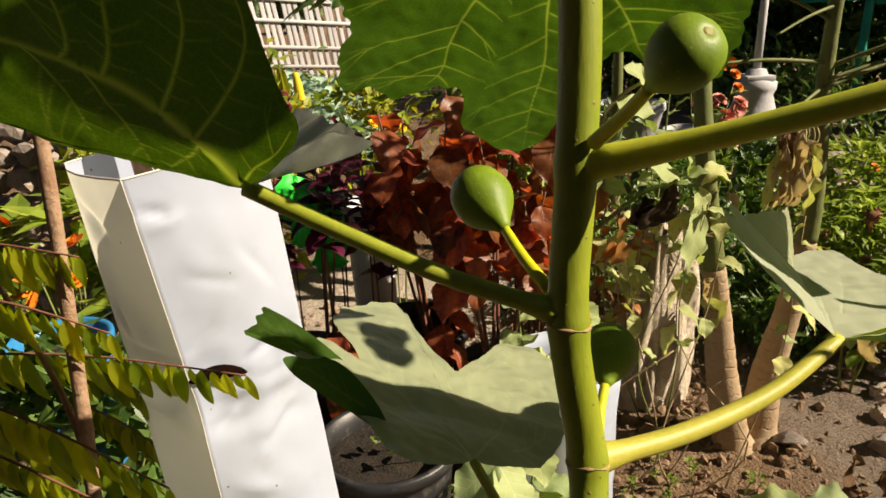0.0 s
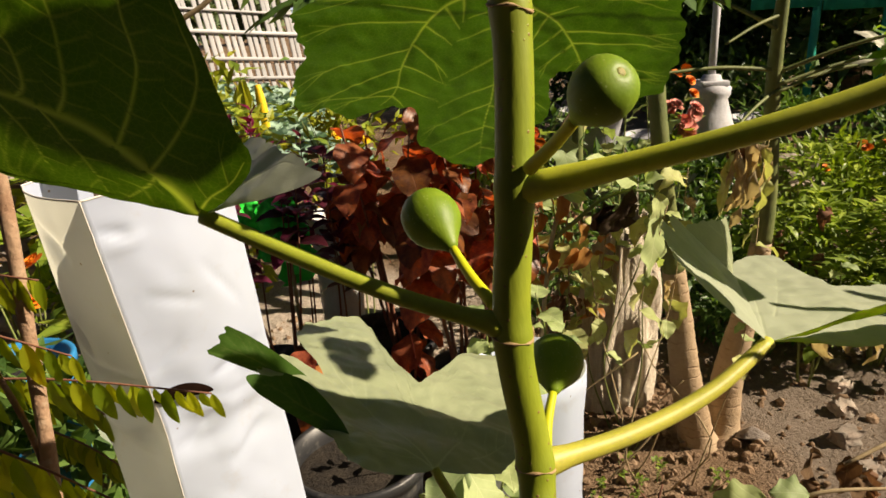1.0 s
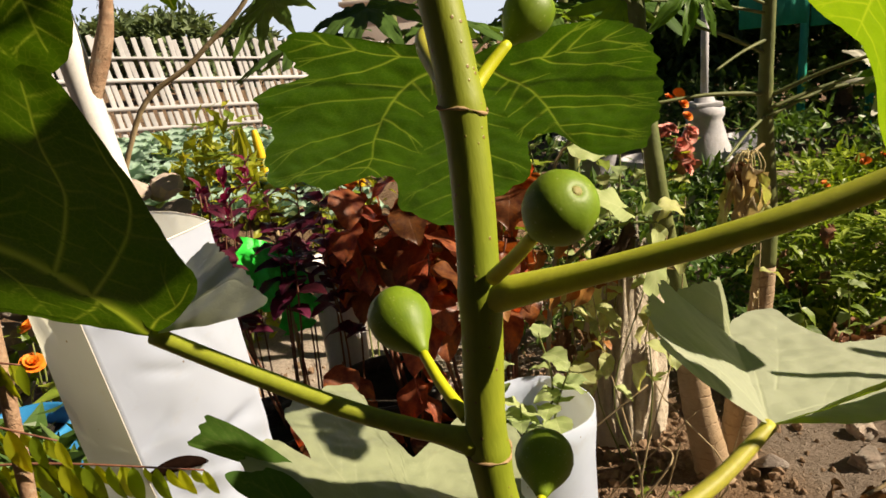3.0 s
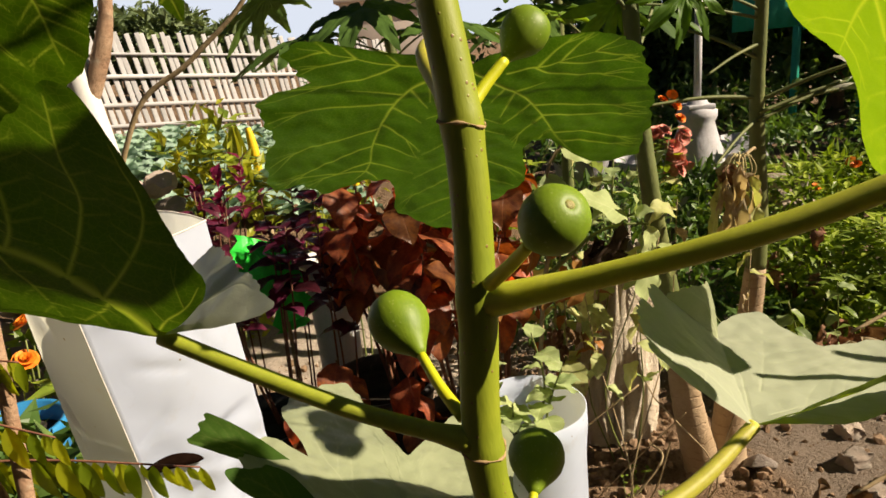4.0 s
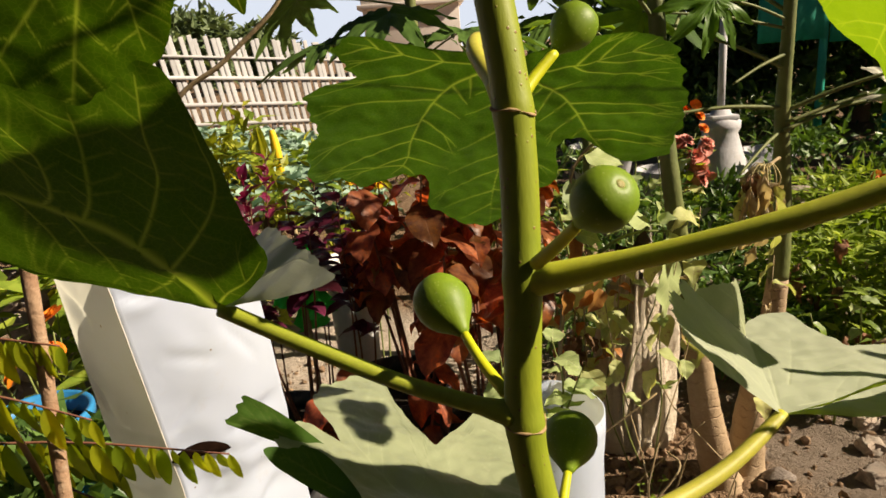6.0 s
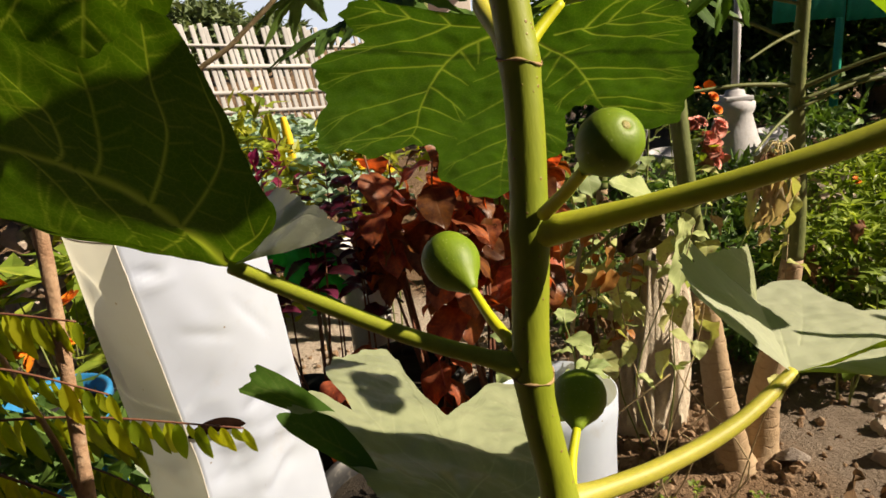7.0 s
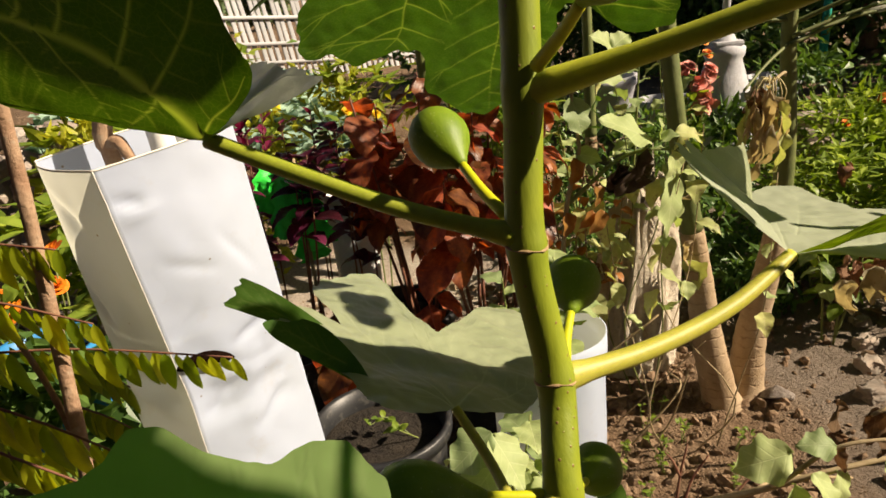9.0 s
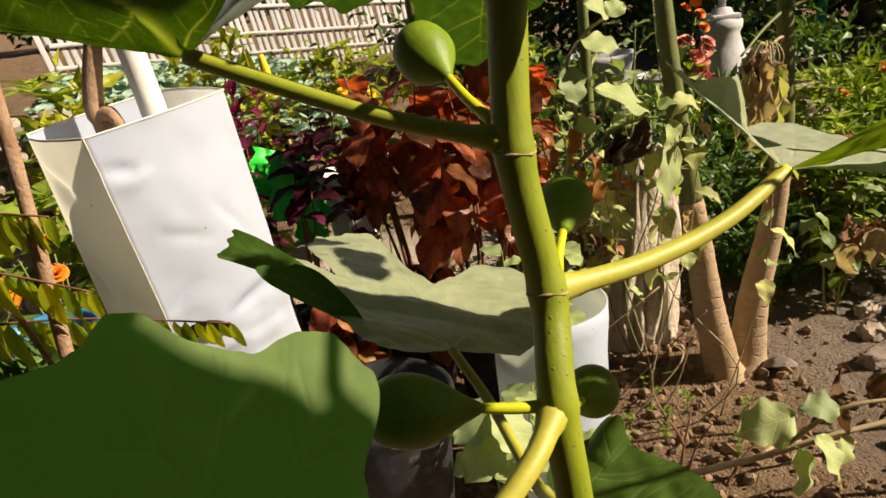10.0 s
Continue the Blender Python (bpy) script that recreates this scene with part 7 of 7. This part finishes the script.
for k, pts in enumerate(([(0, 0, -0.01), (0.01, 0, 0.10), (0.03, 0.01, 0.19)], [(0.02, 0, -0.01), (0.05, 0.02, 0.07), (0.09, 0.02, 0.14)], [(0.10, -0.05, -0.01), (0.16, -0.02, 0.06), (0.22, 0.0, 0.10)], [(0.01, 0, 0.10), (-0.01, 0, 0.15), (-0.03, 0, 0.18)])):
    bm = bmesh.new()
    tube(bm, smooth_line(pts, 8), lambda t: 0.0045 * (1 - 0.5 * t), 6)
    part("shoot", bm, TWIG_RED, twigs)
tangle = thing("dry_tangle", (0.55, 1.64, 0.0), "tangle of thin dry stalks round the trunks", "dead plant")
r = random.Random(77)
for k in range(5):
    a, b = Vector((r.uniform(-0.30, 0.05), r.uniform(-0.1, 0.12), r.uniform(0.0, 0.15))), Vector((r.uniform(-0.25, 0.1), r.uniform(-0.12, 0.15), r.uniform(0.2, 0.42)))
    bm = bmesh.new()
    tube(bm, smooth_line([a, a.lerp(b, 0.5) + Vector((r.uniform(-0.08, 0.08), r.uniform(-0.04, 0.04), r.uniform(-0.05, 0.1))), b], 12), r.uniform(0.0012, 0.003), 6)
    part("stalk", bm, TWIG, tangle)

# thin bare stalk that slants past the fence
stalk = thing("bare_stalk", (-0.62, 1.2, 0.0), "thin bare slanting stalk", "stalk")
bm = bmesh.new()
tube(bm, smooth_line([inside(stalk, p) for p in ((-0.62, 1.2, 0.0), (-0.56, 1.2, 1.0), (-0.481, 1.2, 1.304), (-0.36, 1.2, 1.40), (-0.25, 1.2, 1.495), (-0.235, 1.2, 1.60))], 40), lambda t: 0.0055 - 0.002 * t, 8)
part("shaft", bm, TWIG, stalk)
sprig = thing("overhanging_sprig", (-0.12, 0.62, 1.66), "bright green leaf sprig hanging from above", "leaves")
bm = bmesh.new()
tube(bm, smooth_line([(0.0, 0.0, 0.0), (-0.02, 0, 0.12), (0.0, 0.05, 0.3)], 10), 0.003, 6)
part("twig", bm, GREEN_STEM, sprig)
for k, (d, s) in enumerate((((0.55, 0.0, -1), 1.5), ((0.25, 0.05, -1), 1.3), ((-0.3, 0, -0.8), 1.2))):
    part("leaf", turned(simple_leaf("narrow_leaf", 0.10, 0.018, 1.3, 0, 0, 0.3, 0.4, 0.02, 8, 4, 0, k), L_YELLOW), None, sprig, "", aim(Vector((0, 0, 0)), d, (0, -1, 0.2)) @ Matrix.Scale(s, 4))

# ---- fence ----
def fence():
    a, b = Vector((-4.6, 8.6, 0.0)), Vector((-0.2, 12.2, 0.0))
    ob = thing("fence", a, "whitewashed slatted fence on a low brick plinth", "fence")
    way = b - a
    length = way.length
    yaw = math.atan2(way.y, way.x)
    lean = 8.0
    n = 52
    bm = bmesh.new()
    block(bm, (0.068, 0.03, 1.55), None, 0.004, 0.012, 0, 1)
    me = bpy.data.meshes.new("slat")
    bm.to_mesh(me)
    bm.free()
    me.materials.append(FENCE)

    def level(t):
        return 0.42 - 0.55 * t
    for k in range(n):
        t = k / (n - 1)
        p = way * t
        part("slat", me, None, ob, "", pose(p.x, p.y, level(t), 0, -lean + 1.2 * math.sin(k * 4.1), math.degrees(yaw)) @ Matrix.Scale(1 + 0.012 * math.sin(k * 2.7), 4, (0, 0, 1)))
    for h, size in ((1.25, 0.035), (0.965, 0.055), (0.60, 0.055), (0.33, 0.05)):
        bm = bmesh.new()
        nrm = Vector((math.sin(yaw), -math.cos(yaw), 0))
        grid = []
        for i in range(25):
            t = i / 24
            c = way * t + nrm * 0.03 + Vector((0, 0, level(t) + h))
            grid.append([bm.verts.new(c + nrm * dx + Vector((0, 0, dz))) for dx, dz in ((-0.013, -size / 2), (0.013, -size / 2), (0.013, size / 2), (-0.013, size / 2))])
        for g, q in zip(grid, grid[1:]):
            for i in range(4):
                bm.faces.new((g[i], g[(i + 1) % 4], q[(i + 1) % 4], q[i]))
        bm.faces.new(grid[0])
        bm.faces.new(list(reversed(grid[-1])))
        part("rail", bm, FENCE, ob)
    bm = bmesh.new()
    for i in range(12):
        t = (i + 0.5) / 12
        c = way * t
        h = level(t) - 0.02
        block(bm, (length / 12 + 0.002, 0.24, h + 0.7), pose(c.x, c.y, -0.7 + 0.0, 0, 0, math.degrees(yaw)), 0.02, 0.012, 1, i)
    part("plinth", bm, PLINTH, ob, "pinkish weathered brick plinth")


fence()

# ---- teal shelter in the shade ----
shelter = thing("shelter", (3.1, 5.3, G(3.1, 5.3)), "teal green sheet shelter in deep shade", "shelter")
z0 = G(3.1, 5.3)
for x, w, h0, h1 in ((-0.38, 0.52, 0.95, 1.65), (0.16, 0.5, 0.92, 1.65), (0.7, 0.5, 0.95, 1.65)):
    bm = bmesh.new()
    n = 14
    grid = [[bm.verts.new((w * (i / n - 0.5), 0.012 * math.sin(i * 2.2), h0 - z0 + 0.25 + (h1 - h0) * j / 4)) for i in range(n + 1)] for j in range(5)]
    for j in range(4):
        for i in range(n):
            bm.faces.new((grid[j][i], grid[j][i + 1], grid[j + 1][i + 1], grid[j + 1][i]))
    ret = bmesh.ops.extrude_face_region(bm, geom=list(bm.faces))
    bmesh.ops.translate(bm, verts=[v for v in ret["geom"] if isinstance(v, bmesh.types.BMVert)], vec=(0, 0.008, 0))
    part("panel", bm, TEAL, shelter, "teal corrugated panel", pose(x, 0, 0))
for x in (-0.12, 0.43):
    bm = bmesh.new()
    tube(bm, [Vector((x, 0.03, 0)), Vector((x, 0.03, 0.6)), Vector((x, 0.03, 1.7))], 0.03, 10)
    part("post", bm, TEAL, shelter, "teal post")


# ---- trees and distance ----
def tree(place, height, spread, count, size, material, seed, label, name="tree", trunk_r=0.12, low=0.3):
    ob = thing(name, place, label, "tree")
    r = random.Random(seed)
    bm = bmesh.new()
    tube(bm, smooth_line([(0, 0, -0.1), (0.1 * r.uniform(-1, 1), 0.1, height * 0.35), (0.15 * r.uniform(-1, 1), 0, height * 0.7)], 12), lambda t: trunk_r * (1 - 0.6 * t), 10)
    part("trunk", bm, BARK, ob)
    for k in range(7):
        a = k * 0.9 + r.random()
        bm = bmesh.new()
        s = Vector((0, 0, height * r.uniform(0.3, 0.6)))
        e = Vector((spread * 0.6 * math.cos(a), spread * 0.6 * math.sin(a), height * r.uniform(0.6, 0.9)))
        tube(bm, smooth_line([s, s.lerp(e, 0.5) + Vector((0, 0, 0.1 * height)), e], 10), lambda t: trunk_r * 0.4 * (1 - 0.7 * t), 7)
        part("limb", bm, BARK, ob)
    part("crown", leaf_cloud("crown", (0, 0, height * (low + (1 - low) * 0.5)), (spread, spread, height * (1 - low) * 0.55), count, size, seed, 0.5), material, ob)


# shade trees behind the shelter and on the right
for k, (x, y, h, s) in enumerate(((2.6, 7.6, 3.4, 1.3), (4.2, 6.8, 3.8, 1.6), (5.6, 5.2, 3.6, 1.5), (3.4, 8.6, 4.2, 1.8))):
    tree((x, y, G(x, y)), h, s, 3600, 0.17, L_DARK, 500 + k, "dense dark shade tree", low=0.05)
hedge = part("hedge", leaf_cloud("hedge", (3.2, 6.9, 0.9), (3.4, 0.6, 0.75), 9000, 0.12, 520, 0.5, 0.3, hollow=0.05), L_DARK)
tagged(hedge, "dark dense hedge in the shade", "hedge", kind="stuff")
# woods beyond the fence and a cream house
for k, (x, y, h, s) in enumerate(((-9.3, 28, 2.7, 1.5), (-11.6, 29, 3.0, 2.0), (-15.5, 30, 3.2, 2.6), (-7.3, 31, 2.2, 1.3), (-20, 32, 3.6, 3.0))):
    tree((x, y, 0.4), h, s, 2600, 0.42, L_FAR, 540 + k, "leafy tree beyond the fence", trunk_r=0.25, low=0.15)


def house(place, w, d, h, label, storeys=1):
    ob = thing("house", place, label, "house")
    bm = bmesh.new()
    block(bm, (w, d, h), None, 0, 0.03)
    part("wall", bm, PLASTER, ob)
    bm = bmesh.new()
    block(bm, (w + 0.5, d + 0.5, 0.22), pose(0, 0, h), 0, 0.03)
    block(bm, (w + 0.1, 0.14, 0.5), pose(0, -d / 2, h + 0.2), 0, 0.02)
    part("roof", bm, PLASTER, ob, "flat roof slab with a low parapet")


house((-0.9, 40, 0.4), 5.0, 6.0, 3.0, "cream flat-roofed house beyond the trees")

# pale sky low over the horizon, far beyond everything
glow = bpy.data.materials.new("pale_sky_backdrop")
glow.use_nodes = True
glow.node_tree.nodes.clear()
shine = glow.node_tree.nodes.new("ShaderNodeEmission")
shine.inputs["Color"].default_value, shine.inputs["Strength"].default_value = (0.74, 0.87, 1.0, 1), 0.5
end = glow.node_tree.nodes.new("ShaderNodeOutputMaterial")
glow.node_tree.links.new(shine.outputs[0], end.inputs[0])
bm = bmesh.new()
arc = [(Vector((math.sin(a) * 260, math.cos(a) * 260, -2)), Vector((math.sin(a) * 260, math.cos(a) * 260, 45))) for a in [math.radians(-60 + 10 * i) for i in range(13)]]
cols = [(bm.verts.new(p), bm.verts.new(q)) for p, q in arc]
for (a, b), (c, d) in zip(cols, cols[1:]):
    bm.faces.new((a, c, d, b))
tagged(part("backdrop", bm, glow), "pale hazy sky low over the horizon", "sky", kind="structure")
